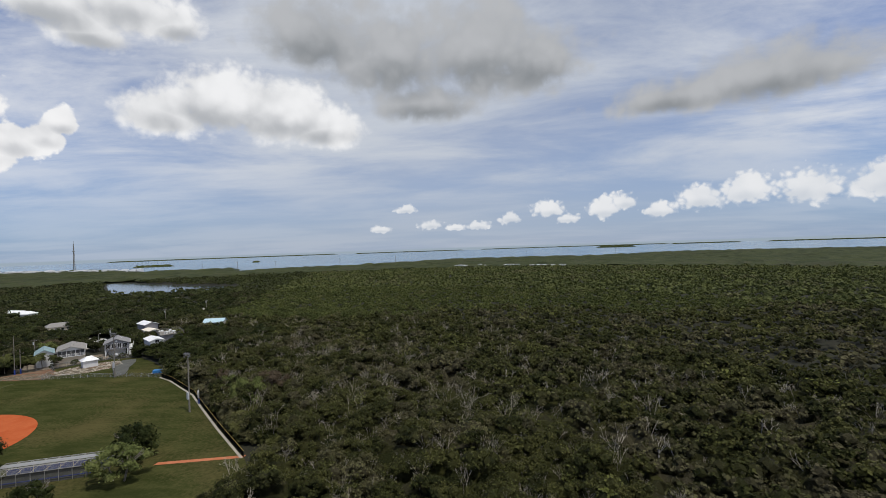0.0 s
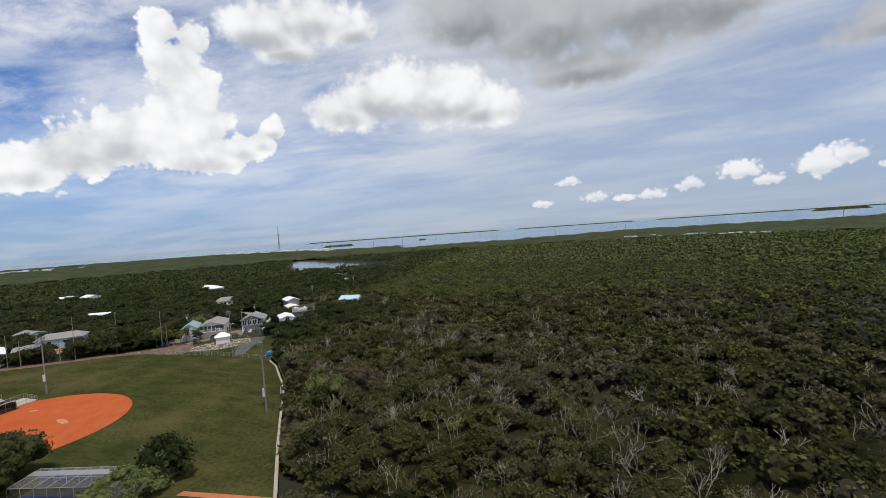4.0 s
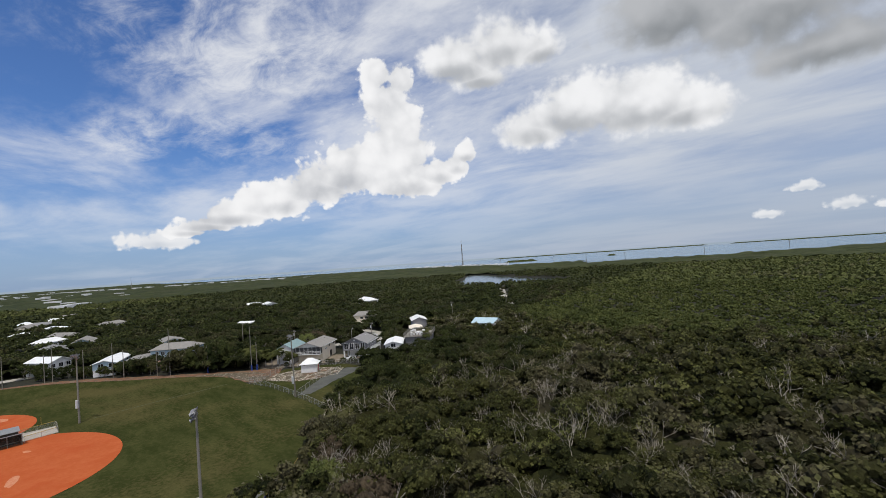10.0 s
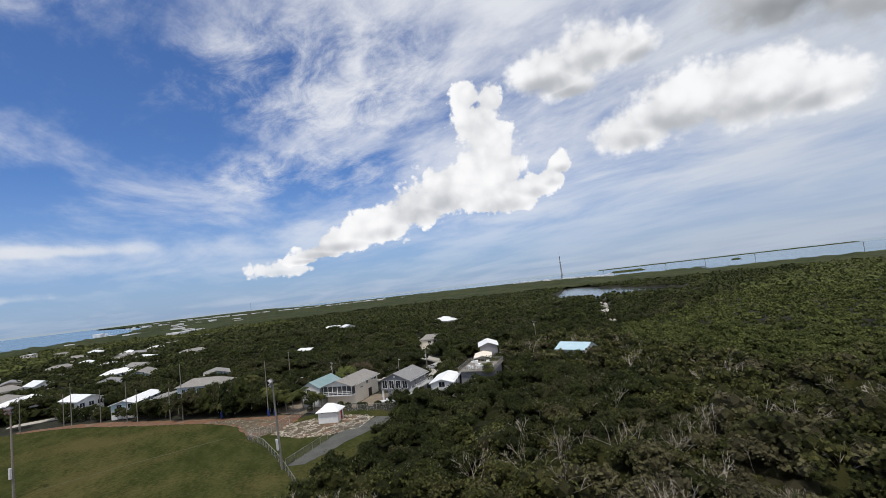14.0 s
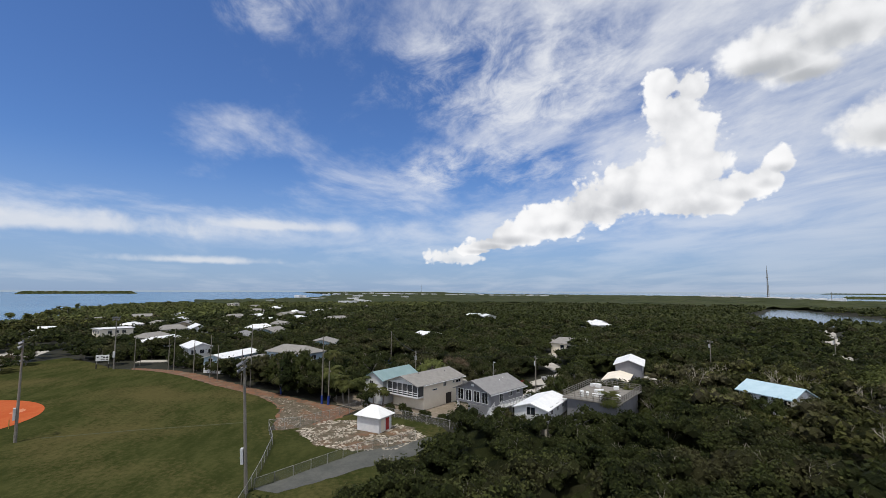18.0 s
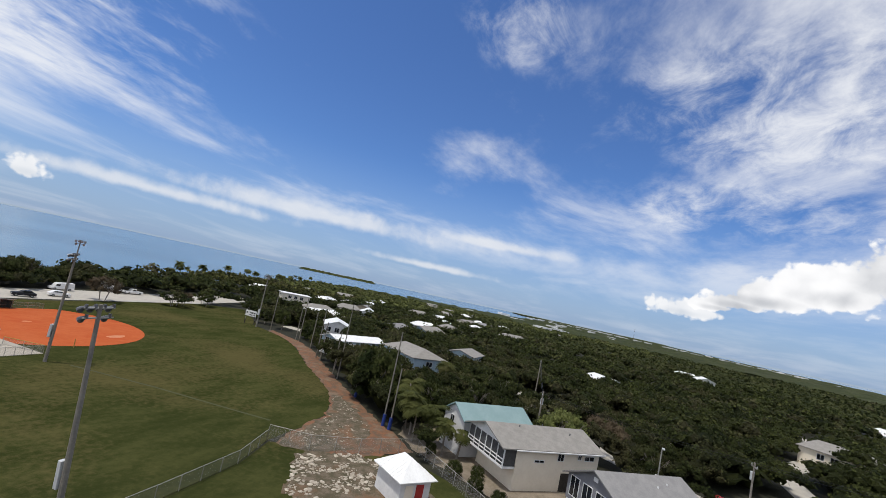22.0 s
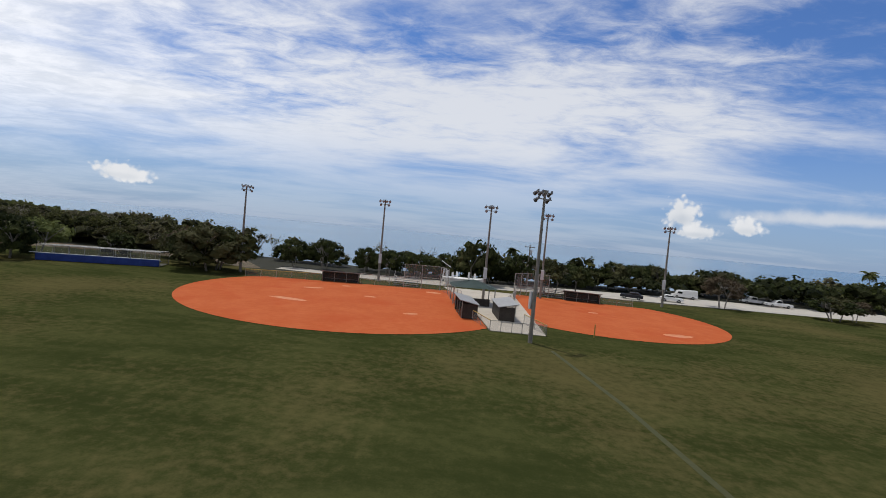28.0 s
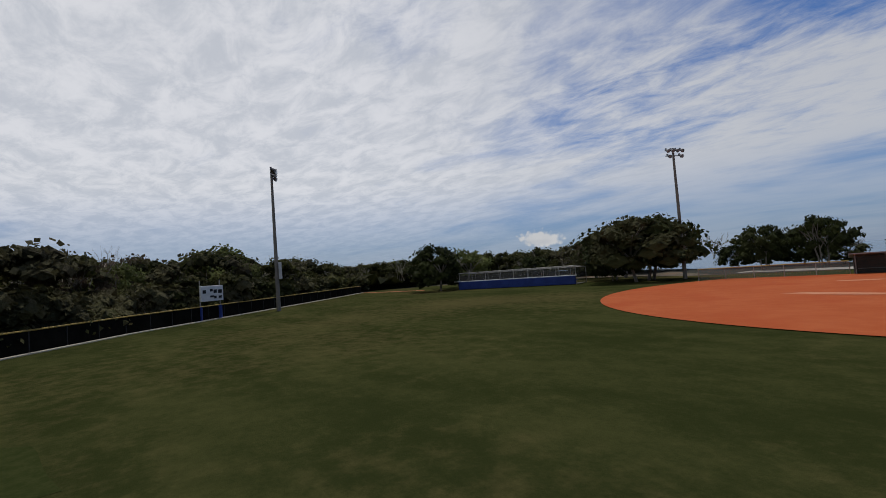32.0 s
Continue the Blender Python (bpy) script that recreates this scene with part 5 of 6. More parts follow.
def wall_block(l, w, z0, z1, ridge=None):
    """The walls of a storey, with gables up to the ridge."""
    bm = slab([(-l / 2, -w / 2), (l / 2, -w / 2), (l / 2, w / 2), (-l / 2, w / 2)], z0, z1)
    if ridge:
        for x in (-l / 2, l / 2):
            vs = [bm.verts.new((x, -w / 2, z1)), bm.verts.new((x, w / 2, z1)), bm.verts.new((x, 0, ridge))]
            bm.faces.new(vs)
    return bm


def house(name, at, l, w, eave, ridge, wall, roof, label, over=0.5, hip=0.0, low_wall=None, split=2.5, wins=(), group="houses", stilts=False):
    h = thing(name, at, label, "house", group)
    g = None if hip else ridge
    if stilts:
        part("upper_wall", wall_block(l, w, split, eave, g), wall, h)
        for i in range(4):
            for y in (-w / 2 + 0.3, w / 2 - 0.3):
                x = -l / 2 + 0.3 + i * (l - 0.6) / 3
                part("pillar", box((x - 0.2, y - 0.2, 0), (x + 0.2, y + 0.2, split)), low_wall or wall, h)
        part("store_wall", wall_block(l * 0.5, w * 0.7, 0, split), low_wall or wall, h)
    elif low_wall:
        part("upper_wall", wall_block(l, w, split, eave, g), wall, h)
        part("lower_wall", wall_block(l - 0.1, w - 0.1, 0, split), low_wall, h)
    else:
        part("wall", wall_block(l, w, 0, eave, g), wall, h)
    part("roof", gable_roof(l, w, eave, ridge, over, hip=hip), roof, h)
    for side, u, z, ww, hh in wins:
        m = {"s": pose(u, -w / 2 - 0.01, z), "n": pose(u, w / 2 + 0.01, z, 0, 0, 180), "w": pose(-l / 2 - 0.01, u, z, 0, 0, -90), "e": pose(l / 2 + 0.01, u, z, 0, 0, 90)}[side]
        add_window(h, m, ww, hh)
    return h


# cream two-storey house with a screened porch under its front gable
A1 = -47.3
h1 = house("house", pose(18.0, -66.0, 0, 0, 0, A1), 12.8, 8.4, 4.95, 6.35, M_CREAM, M_SHINGLE, "cream two-storey house with grey shingle roof and screened porch",
           wins=[("s", 0.2, 4.1, 0.9, 0.8), ("s", 3.2, 4.2, 0.5, 0.5), ("s", 4.8, 4.1, 1.5, 0.5), ("s", -3.0, 3.5, 1.4, 0.25), ("n", 0, 4, 1, 1), ("e", 1, 4, 1, 1)])
part("porch_floor", box((-8.2, -4.2, 2.45), (-6.4, 4.2, 2.7), 0.02), M_TRIM, h1)
part("porch_roof", gable_roof(1.9, 8.4, 4.95, 6.35, 0.5), M_SHINGLE, h1, at=(-7.35, 0, 0.004))
part("porch_gable", mesh_of(slab([(-4.2, 4.95), (4.2, 4.95), (0, 6.3)], 0, 0.08), "porch_gable", M_TRIM), parent=h1, at=Matrix(((0, 0, -1, -8.15), (1, 0, 0, 0), (0, 1, 0, 0), (0, 0, 0, 1))))
for i in range(7):
    y = -4.15 + i * 8.3 / 6
    part("porch_post", box((-8.2, y - 0.06, 2.7), (-8.06, y + 0.06, 4.98)), M_TRIM, h1)
    if i < 6:
        part("screen", box((-8.14, y + 0.07, 2.75), (-8.11, y + 8.3 / 6 - 0.07, 4.9)), M_SCREEN, h1)
for z in (3.05, 3.45):
    part("porch_rail", box((-8.24, -4.2, z), (-8.16, 4.2, z + 0.1)), M_TRIM, h1)
for y in (-4.16, 4.13):
    part("screen", box((-8.0, y, 2.75), (-6.45, y + 0.03, 4.9)), M_SCREEN, h1)
# no hole in the wall: a dark panel paints the doorway's shade
part("carport_opening", box((0.6, -4.24, 0.05), (2.4, -4.20, 2.2)), M_BROWN, h1, "dark panel for the doorway's shade")
for x, y in ((-4, -0.6), (1, 1.2), (3.5, -1.5)):
    part("roof_vent", tube([(x, y, 5.6), (x, y, 6.75 - abs(y) * 0.33)], 0.07, 8), M_LAMP, h1)
part("gutter", box((-6.9, -4.86, 4.72), (6.9, -4.74, 4.86), 0.02), M_TRIM, h1)

# grey house on columns with four large front windows, deck and stair
A2 = -51.4
h2 = house("house", pose(7.6, -76.8, 0, 0, 0, A2), 10.6, 8.2, 4.95, 6.7, M_GREYW, M_SHINGLE2, "dark grey house raised on white columns with a side deck", stilts=True, low_wall=M_TRIM,
           wins=[("w", -2.9, 3.95, 1.3, 1.9), ("w", -1.0, 3.95, 1.3, 1.9), ("w", 0.95, 3.95, 1.3, 1.9), ("w", 2.9, 3.95, 1.3, 1.9), ("s", 1.0, 4.0, 0.9, 0.8), ("s", 3.6, 4.1, 0.8, 0.6), ("s", -2.0, 3.8, 0.9, 1.8), ("e", 0, 4, 1, 1)])
part("deck", box((-4.4, -5.7, 2.3), (5.6, -4.1, 2.48), 0.02), M_TRIM, h2, "white side deck")
for i in range(11):
    x = -4.35 + i
    part("deck_post", box((x - 0.05, -5.7, 2.48), (x + 0.05, -5.6, 3.5)), M_TRIM, h2)
for z in (2.7, 2.95, 3.2, 3.45):
    part("deck_rail", box((-4.4, -5.68, z), (5.6, -5.62, z + 0.09)), M_TRIM, h2)
for x in (-3.9, 0.6, 5.2):
    part("deck_pillar", box((x - 0.15, -5.6, 0), (x + 0.15, -5.3, 2.3)), M_TRIM, h2)
for i in range(12):
    part("step", box((-4.9 - i * 0.28, -5.6, 2.2 - i * 0.19), (-4.58 - i * 0.28, -4.5, 2.26 - i * 0.19)), M_TRIM, h2)
for y in (-5.65, -4.45):
    bm = bmesh.new()
    for k in range(4):
        add_tube(bm, [(-4.4, y, 2.55 + k * 0.28), (-8.1, y, 0.05 + k * 0.28)], 0.04, 4)
    part("stair_rail", bm, M_TRIM, h2)
for x, y in ((1, -1.6), (2.6, -1.2), (3.8, 1.4)):
    part("roof_vent", tube([(x, y, 5.6), (x, y, 7.0 - abs(y) * 0.43)], 0.08, 8), M_TRIM, h2)
part("fascia", box((-5.9, -4.78, 4.62), (5.9, -4.7, 4.8)), M_TRIM, h2)
part("gable_vent", box((-5.36, -0.3, 5.7), (-5.31, 0.3, 6.1)), M_TRIM, h2)

house("house", pose(21.9, -58.2, 0, 0, 0, -44), 11.2, 5.4, 4.85, 6.35, M_WWALL, M_TURQ, "long white house with a turquoise metal roof", over=0.4, wins=[("w", 0.5, 4.0, 0.9, 1.1), ("s", -4, 4.0, 1.0, 1.0), ("s", -1, 4.0, 1.0, 1.0)])
house("house", pose(-4.6, -82.8, 0, 0, 0, -40), 10.4, 5.4, 4.6, 5.4, M_WWALL, M_WHITE, "small white stilt house with a white metal roof", over=0.4, stilts=True, low_wall=M_CONC, wins=[("s", -3, 4.2, 1, 1.2), ("s", 0, 4.2, 1, 1.2), ("s", 3, 4.2, 1, 1.2), ("w", 0, 4.2, 1.4, 1.2)])
house("house", pose(24.5, -116.0, 0, 0, 0, -33), 10.6, 5.8, 6.3, 7.4, M_GREYW, M_WHITE, "grey stilt house with a white metal roof among trees", wins=[("s", -3, 5, 1.4, 1.2), ("s", 0.5, 5, 1.4, 1.2), ("s", 3.5, 5, 1.0, 1.6)])
house("house", pose(17.0, -108.6, 0, 0, 0, -36), 9.6, 4.6, 4.2, 4.8, M_WWALL, M_CREAM, "low white annex with a flat cream roof", wins=[("s", -2, 3, 1.2, 1)])
house("house", pose(-5.0, -127.4, 0, 0, 0, 13), 9.6, 6.0, 5.0, 6.5, M_WWALL, M_PALEBLUE, "white house with a pale blue metal roof in the woods", wins=[("n", 3, 4, 1.2, 1.2), ("n", 0, 4, 1.2, 1.2), ("n", -4, 4, 1.2, 1.2)])
house("house", pose(65.5, -12.6, 0, 0, 0, -22), 16.0, 6.6, 4.2, 5.1, M_BLUEW, M_WHITE, "pale blue two-storey house with a white metal roof", low_wall=M_WWALL, split=2.3, wins=[("w", -2, 3.5, 1.4, 1.2), ("w", 1, 3.5, 1.4, 1.2), ("s", -4, 3.6, 1.2, 1), ("s", 0, 3.6, 1.2, 1), ("s", 4, 3.6, 1.2, 1)])
house("house", pose(62.0, -20.8, 0, 0, 0, -24), 12.0, 6.6, 3.7, 4.1, M_TAN, M_SHINGLE, "low tan house with a nearly flat tan roof", wins=[("w", -1.5, 3.2, 1.2, 1.1), ("w", 1.5, 3.2, 1.2, 1.1), ("s", 2, 3.2, 1.2, 1.1)])
house("house", pose(60.0, -31.6, 0, 0, 0, 52), 14.5, 8.6, 5.7, 7.3, M_BLUEW, M_SHINGLE, "pale blue house over a salmon ground floor", hip=3.0, low_wall=M_PINK, split=2.8, wins=[("n", 3, 4.4, 1.2, 1.1), ("n", -2, 4.4, 1.6, 1.1), ("w", 0, 4.4, 1.6, 1.1), ("n", 5, 4.4, 1, 1.1)])

# rooftop terrace with white clutter
terrace = thing("roof_terrace", pose(-3.4, -94.6, 0, 0, 0, -46), "flat-roofed house with a cluttered white roof terrace", "house", "houses")
part("wall", wall_block(12.0, 8.4, 0, 5.2), M_GREYW, terrace)
part("terrace_floor", box((-6.6, -4.8, 5.2), (6.6, 4.8, 5.4), 0.02), M_POLE, terrace)
for i in range(14):
    x = -6.5 + i
    for y in (-4.7, 4.7):
        part("baluster", box((x - 0.05, y - 0.05, 5.4), (x + 0.05, y + 0.05, 6.4)), M_POLE, terrace)
for i in range(10):
    y = -4.7 + i * 9.4 / 9
    for x in (-6.5, 6.5):
        part("baluster", box((x - 0.05, y - 0.05, 5.4), (x + 0.05, y + 0.05, 6.4)), M_POLE, terrace)
for z in (5.75, 6.1, 6.42):
    for y in (-4.7, 4.7):
        part("rail", box((-6.6, y - 0.04, z), (6.6, y + 0.04, z + 0.07)), M_POLE, terrace)
    for x in (-6.5, 6.5):
        part("rail", box((x - 0.04, -4.6, z), (x + 0.04, 4.6, z + 0.07)), M_POLE, terrace)
rt = random.Random(11)
roof_box = mesh_of(box((-0.5, -0.4, 0), (0.5, 0.4, 0.9), 0.06), "roof_box", M_WHITE)
TM = pose(-3.4, -94.6, 5.4, 0, 0, -46)
for i in range(16):
    o = tagged(new("storage_box", roof_box), "white plastic storage box on the roof terrace", "box", "terrace clutter")
    o.matrix_world = TM @ pose(rt.uniform(-5.2, 5.2), rt.uniform(-3.6, 3.6), 0, 0, 0, rt.uniform(0, 180)) @ Matrix.Diagonal((rt.uniform(0.5, 1.6), rt.uniform(0.5, 1.3), rt.uniform(0.4, 1.1), 1))

# white pump hut with a ribbed hip roof
HM = pose(-0.3, -54.6, 0, 0, 0, 53)
hut = thing("pump_hut", HM, "white stucco hut with red door and white metal roof", "hut")
part("wall", box((-2.3, -1.75, 0), (2.3, 1.75, 2.75), 0.02), M_WWALL, hut)
part("roof", gable_roof(4.6, 3.5, 2.75, 3.95, 0.45, 0.08, hip=2.05), M_WHITE, hut)
for side in (-1, 1):
    for i in range(12):
        x = -2.6 + i * 5.2 / 11
        top_y = 2.2 * max(0.0, min(1.0, (abs(x) - 0.7) / 2.0)) * side
        z_top = 2.75 - 0.31 + 0.09 + (1 - abs(top_y) / 2.2) * 1.51
        if abs(side * 2.18 - top_y) > 0.2:
            part("roof_rib", tube([(x, side * 2.18, 2.54), (x, top_y, z_top)], 0.03, 4), M_WHITE, hut)
part("door", box((-2.35, -0.95, 0.05), (-2.30, -0.05, 2.08), 0.01), M_REDD, hut, "faded red door")
part("side_panel", box((-2.34, 0.25, 0.1), (-2.30, 1.2, 2.05)), M_CREAM, hut)
for y in (-1.15, 0.5):
    part("vent", box((-2.34, y, 2.3), (-2.30, y + 0.7, 2.5)), M_BROWN, hut)
for x in (-1.9, 1.0):
    part("vent", box((x, 1.75, 2.25), (x + 0.5, 1.79, 2.5)), M_BROWN, hut)
part("doorstep", box((-3.1, -1.1, 0), (-2.3, 0.1, 0.12), 0.02), M_CONC, hut)

# the village behind the trees
rv = random.Random(21)
for x, y, k in VILLAGE:
    wall, roof, lab = [(M_WWALL, M_WHITE, "white house with a white metal roof among trees"), (M_BLUEW, M_SHINGLE, "pale blue house with a grey roof among trees"), (M_CREAM, M_SHINGLE, "cream house with a grey shingle roof among trees"),
                       (M_TAN, M_SHINGLE2, "tan house with a dark roof among trees"), (M_CREAM, M_WWALL, "tall cream flat-topped house near the shore")][k]
    l, w = rv.uniform(11, 16), rv.uniform(7, 9)
    e = 7.4 if k == 4 else rv.uniform(3.8, 5.0)
    house("house", pose(x, y, 0, 0, 0, rv.uniform(-60, 60)), l, w, e, e + (0.15 if k == 4 else rv.uniform(1.0, 1.8)), wall, roof, lab, hip=2.5 if k in (0, 2) and rv.random() < 0.5 else 0.0,
          wins=[(s, u, e - 1.3, 1.3, 1.2) for s in "snw" for u in (-2.5, 0, 2.5)], group="houses of the village")


def far_town():
    """Low white blocks of the far town and of the hamlet by the bay, too small to tell apart."""
    bm = bmesh.new()
    r = random.Random(8)
    for _ in range(190):
        zone = r.random() * 1.35
        if zone < 0.5:
            x, y = r.uniform(800, 1350), 0
            y = -1080 - (x - 800) * 0.2 + r.uniform(-50, 60)
        elif zone < 0.85:
            x, y = r.uniform(600, 2600), r.uniform(-160, 180)
        elif zone > 1.0:
            x = r.uniform(1350, 2250)
            y = -640 + (x - 1350) * 0.62 + r.uniform(-70, 70)
        else:
            x, y = r.uniform(-280, -90), 0
            y = -670 - (x + 280) * 0.55 + r.uniform(-25, 25)
        s, h = (r.uniform(5, 13), r.uniform(5.2, 8.5)) if zone < 0.85 or zone > 1.0 else (r.uniform(3, 7), r.uniform(4.6, 6.4))
        add_box(bm, (-s, -s * 0.6, 0), (s, s * 0.6, h), 0, pose(x, y, 0, 0, 0, r.uniform(0, 180)))
    ob = part("far_town", bm, M_WWALL)
    return tagged(ob, "far low white buildings of the town", "buildings", kind="stuff")


far_town()
mast = thing("radio_mast", (1080, -1156, 0), "tall slim lattice radio mast over the town", "mast")
bm = bmesh.new()
for i in range(3):
    a = 2 * math.pi * i / 3
    add_tube(bm, [(3.0 * math.cos(a), 3.0 * math.sin(a), 0), (0.6 * math.cos(a), 0.6 * math.sin(a), 84)], 0.5, 4)
for k in range(14):
    z, r0 = k * 6.0, 3.0 - 2.4 * k * 6 / 84
    for i in range(3):
        a, b = 2 * math.pi * i / 3, 2 * math.pi * (i + 1) / 3
        add_tube(bm, [(r0 * math.cos(a), r0 * math.sin(a), z), (r0 * 0.93 * math.cos(b), r0 * 0.93 * math.sin(b), z + 6)], 0.28, 4)
part("lattice", bm, M_POLE, mast)
part("platform", tube([(0, 0, 62), (0, 0, 64)], 3.0, 8), M_POLE, mast)
part("antenna", tube([(0, 0, 84), (0, 0, 96)], 0.35, 6), M_POLE, mast)
mast2 = thing("radio_mast", (1900, -250, 0), "slim lattice radio mast beyond the village", "mast")
part("shaft", tube([(0, 0, 0), (0, 0, 48)], 1.0, 4, 0.5), M_POLE, mast2)
for i, (x, y) in enumerate(((700, -935), (560, -980), (450, -950), (330, -900), (200, -960), (90, -1080), (-60, -1250), (-260, -1230), (-500, -1200))):
    p = thing("utility_pole", (x, y, 0), "tall grey power line pole near the bay shore", "utility pole", "shore power poles")
    part("shaft", tube([(0, 0, 0), (0, 0, 22)], 0.55, 6, 0.4), M_POLE, p)
    part("crossarm", box((-2, -0.15, 20), (2, 0.15, 20.4)), M_POLE, p)


def islet(name, a0, a1, d, h, label, seed):
    """A low wooded key far out: a ragged ridge along an arc of bearing."""
    r = random.Random(seed)
    n = max(12, int(abs(a1 - a0) * 6))
    bm = bmesh.new()
    rows = []
    for i in range(n + 1):
        a = radians(a0 + (a1 - a0) * i / n)
        k = min(1.0, i / 3, (n - i) / 3) * (0.75 + 0.25 * r.random())
        c = Vector((-80 + d * math.cos(a), d * math.sin(a), -0.8))
        out = Vector((math.cos(a), math.sin(a), 0))
        rows.append([bm.verts.new(c - out * 18), bm.verts.new(c - out * 8 + Vector((0, 0, h * k + 0.4))), bm.verts.new(c + out * 12 + Vector((0, 0, h * k * 0.9 + 0.4))), bm.verts.new(c + out * 22)])
    for u, v in zip(rows, rows[1:]):
        for i in range(3):
            bm.faces.new((u[i], u[i + 1], v[i + 1], v[i]))
    tagged(part(name, bm, M_LEAF_G), label, "island", "far keys", kind="structure")


islet("islet_1", 33.7, 24.2, 2900, 15, "low dark wooded island out at sea", 1)
islet("islet_2", -104.5, -109.0, 3300, 14, "small dark wooded key in the bay", 2)
islet("islet_3", -112, -119, 4500, 9, "far thin wooded key on the horizon", 3)
islet("islet_4", -121, -136, 4500, 9, "far thin wooded key on the horizon", 4)
islet("islet_5", -74, -88, 4650, 8, "far thin wooded key on the horizon", 5)
islet("islet_6", -48, -72, 4780, 9, "far thin wooded key on the horizon", 6)
islet("islet_7", -90, -112, 4800, 8, "far thin wooded key on the horizon", 7)
islet("islet_8", -62.2, -63.2, 2100, 8, "tiny wooded key in the bay", 8)
islet("islet_9", -50, -54, 2000, 9, "low wooded point beyond the town", 9)

# ---- single trees and palms ----
TREE_LEAVES = {"green": M_LEAF_G, "light": M_LEAF_L, "russet": M_LEAF_B, "bush": M_LEAF_G, "dome": M_LEAF_G}
CROWNS = {}


def round_crown(rg, low, count, n, size):
    """Leaf heaps that fill a crown of unit height from low to the top."""
    blobs = []
    for i in range(count):
        u = (i + rg.uniform(0, 1)) / count
        z = low + (0.84 - low) * u
        wide = math.sin(math.pi * (0.22 + 0.70 * u)) ** 0.7
        a, d = i * 2.4 + rg.uniform(-0.4, 0.4), 0.78 * wide * math.sqrt(rg.uniform(0.3, 1))
        r = rg.uniform(0.17, 0.29)
        blobs.append((d * math.cos(a), d * math.sin(a), z, r, 0.6))
    return np.concatenate([leaf_cores(rg, blobs, 0.76), leaf_cloud(rg, blobs, n, size)])


for kind, low, count, n, size in (("green", 0.28, 24, 1000, 0.042), ("green", 0.32, 22, 960, 0.042), ("green", 0.24, 26, 1000, 0.042), ("bush", 0.12, 30, 1500, 0.036), ("dome", 0.20, 56, 4400, 0.030), ("light", 0.30, 18, 1700, 0.034), ("russet", 0.34, 18, 1300, 0.028)):
    CROWNS.setdefault(kind, []).append(quads_mesh("crown", round_crown(RG, low, count, n, size), TREE_LEAVES[kind]))


def trunk_mesh(seed, stems=1):
    """A tapered trunk that forks into limbs; unit height."""
    r = random.Random(seed)
    bm = bmesh.new()
    for s in range(stems):
        lean = Vector((r.uniform(-0.12, 0.12), r.uniform(-0.12, 0.12), 0)) * (1 + stems)
        fork = Vector((0, 0, 0.34)) + lean * 0.6
        foot = lean * 0.35
        add_tube(bm, [foot + Vector((0, 0, -0.03)), foot + (fork - foot) * 0.5 + Vector((r.uniform(-0.02, 0.02), 0, 0)), fork], 0.035 if stems == 1 else 0.024, 7, 0.022)
        for k in range(4):
            a = 2 * math.pi * k / 4 + r.uniform(-0.4, 0.4)
            tip = fork + Vector((0.45 * math.cos(a), 0.45 * math.sin(a), r.uniform(0.28, 0.46)))
            midp = fork + (tip - fork) * 0.5 + Vector((0, 0, 0.06))
            add_tube(bm, [fork, midp, tip], 0.018, 5, 0.006)
            for j in range(2):
                b = a + r.uniform(-0.8, 0.8)
                add_tube(bm, [midp, midp + Vector((0.25 * math.cos(b), 0.25 * math.sin(b), 0.2))], 0.008, 4, 0.003)
    return mesh_of(bm, "trunk", M_BARK)


TRUNKS = [trunk_mesh(1), trunk_mesh(2, 3), trunk_mesh(3, 2)]


def tree(x, y, h, w, kind="green", label="dark green broadleaf tree", i=0, group="trees of the park", z=0.0):
    m = pose(x, y, z, 0, 0, (x * 37 + y * 91) % 360) @ Matrix.Diagonal((w / 1.9, w / 1.9, h, 1))
    t = thing("tree", m, label, "tree", group)
    part("trunk", TRUNKS[i % 3], parent=t)
    part("crown", CROWNS[kind][i % len(CROWNS[kind])], parent=t)
    return t


tree(-51.6, 29.2, 8.2, 15.0, "dome", label="broad dark tree with several stems beside the lawn", i=1)
tree(-57.5, 33.0, 6.4, 9.0, "bush", "dark shrubby tree behind the bullpen", 2)
tree(-60.5, 39.5, 7.6, 14.0, "russet", "half-bare russet tree behind the bullpen", 0)
tree(-67.0, 42.5, 6.0, 9.0, "bush", "dark shrubby tree on the sandy ground", 0)
tree(-78.6, 18.8, 7.4, 10.0, "bush", "dense dark bush at the end of the bullpen", 0)
tree(-82.5, 27.0, 6.6, 11.0, "light", "pale half-bare bush at the end of the bullpen", 1)
tree(-75.0, 36.5, 4.6, 7.0, "bush", "dark bush on the sandy ground", 1)
tree(-75.5, -21.0, 6.2, 6.4, "light", "feathery light green tree behind the outfield fence", 0, "trees of the wood edge")
tree(-71.5, -24.5, 7.0, 7.4, "russet", "half-bare russet tree behind the outfield fence", 1, "trees of the wood edge")
tree(-87.0, -10.2, 8.6, 10.5, "light", "tall feathery light green tree above the thicket", 0, "trees of the wood edge")
tree(-88.4, -19.6, 8.0, 12.0, "russet", "tall half-bare russet tree above the thicket", 1, "trees of the wood edge")
rp = random.Random(5)
for x, y, h, w in ((-44.5, 47.5, 6.4, 7.5), (-38.5, 49.5, 6.8, 7.5), (-30.0, 50.5, 6.0, 6.5), (-25.0, 50.0, 5.6, 7.0), (-19.0, 51.0, 5.6, 7.0), (-12.5, 53.0, 6.2, 8.0), (-3.5, 54.5, 7.0, 9.0), (3.5, 55.0, 7.6, 9.5)):
    tree(x, y, h, w, "green", "sea grape tree along the shore", rp.randrange(3), "shore trees")
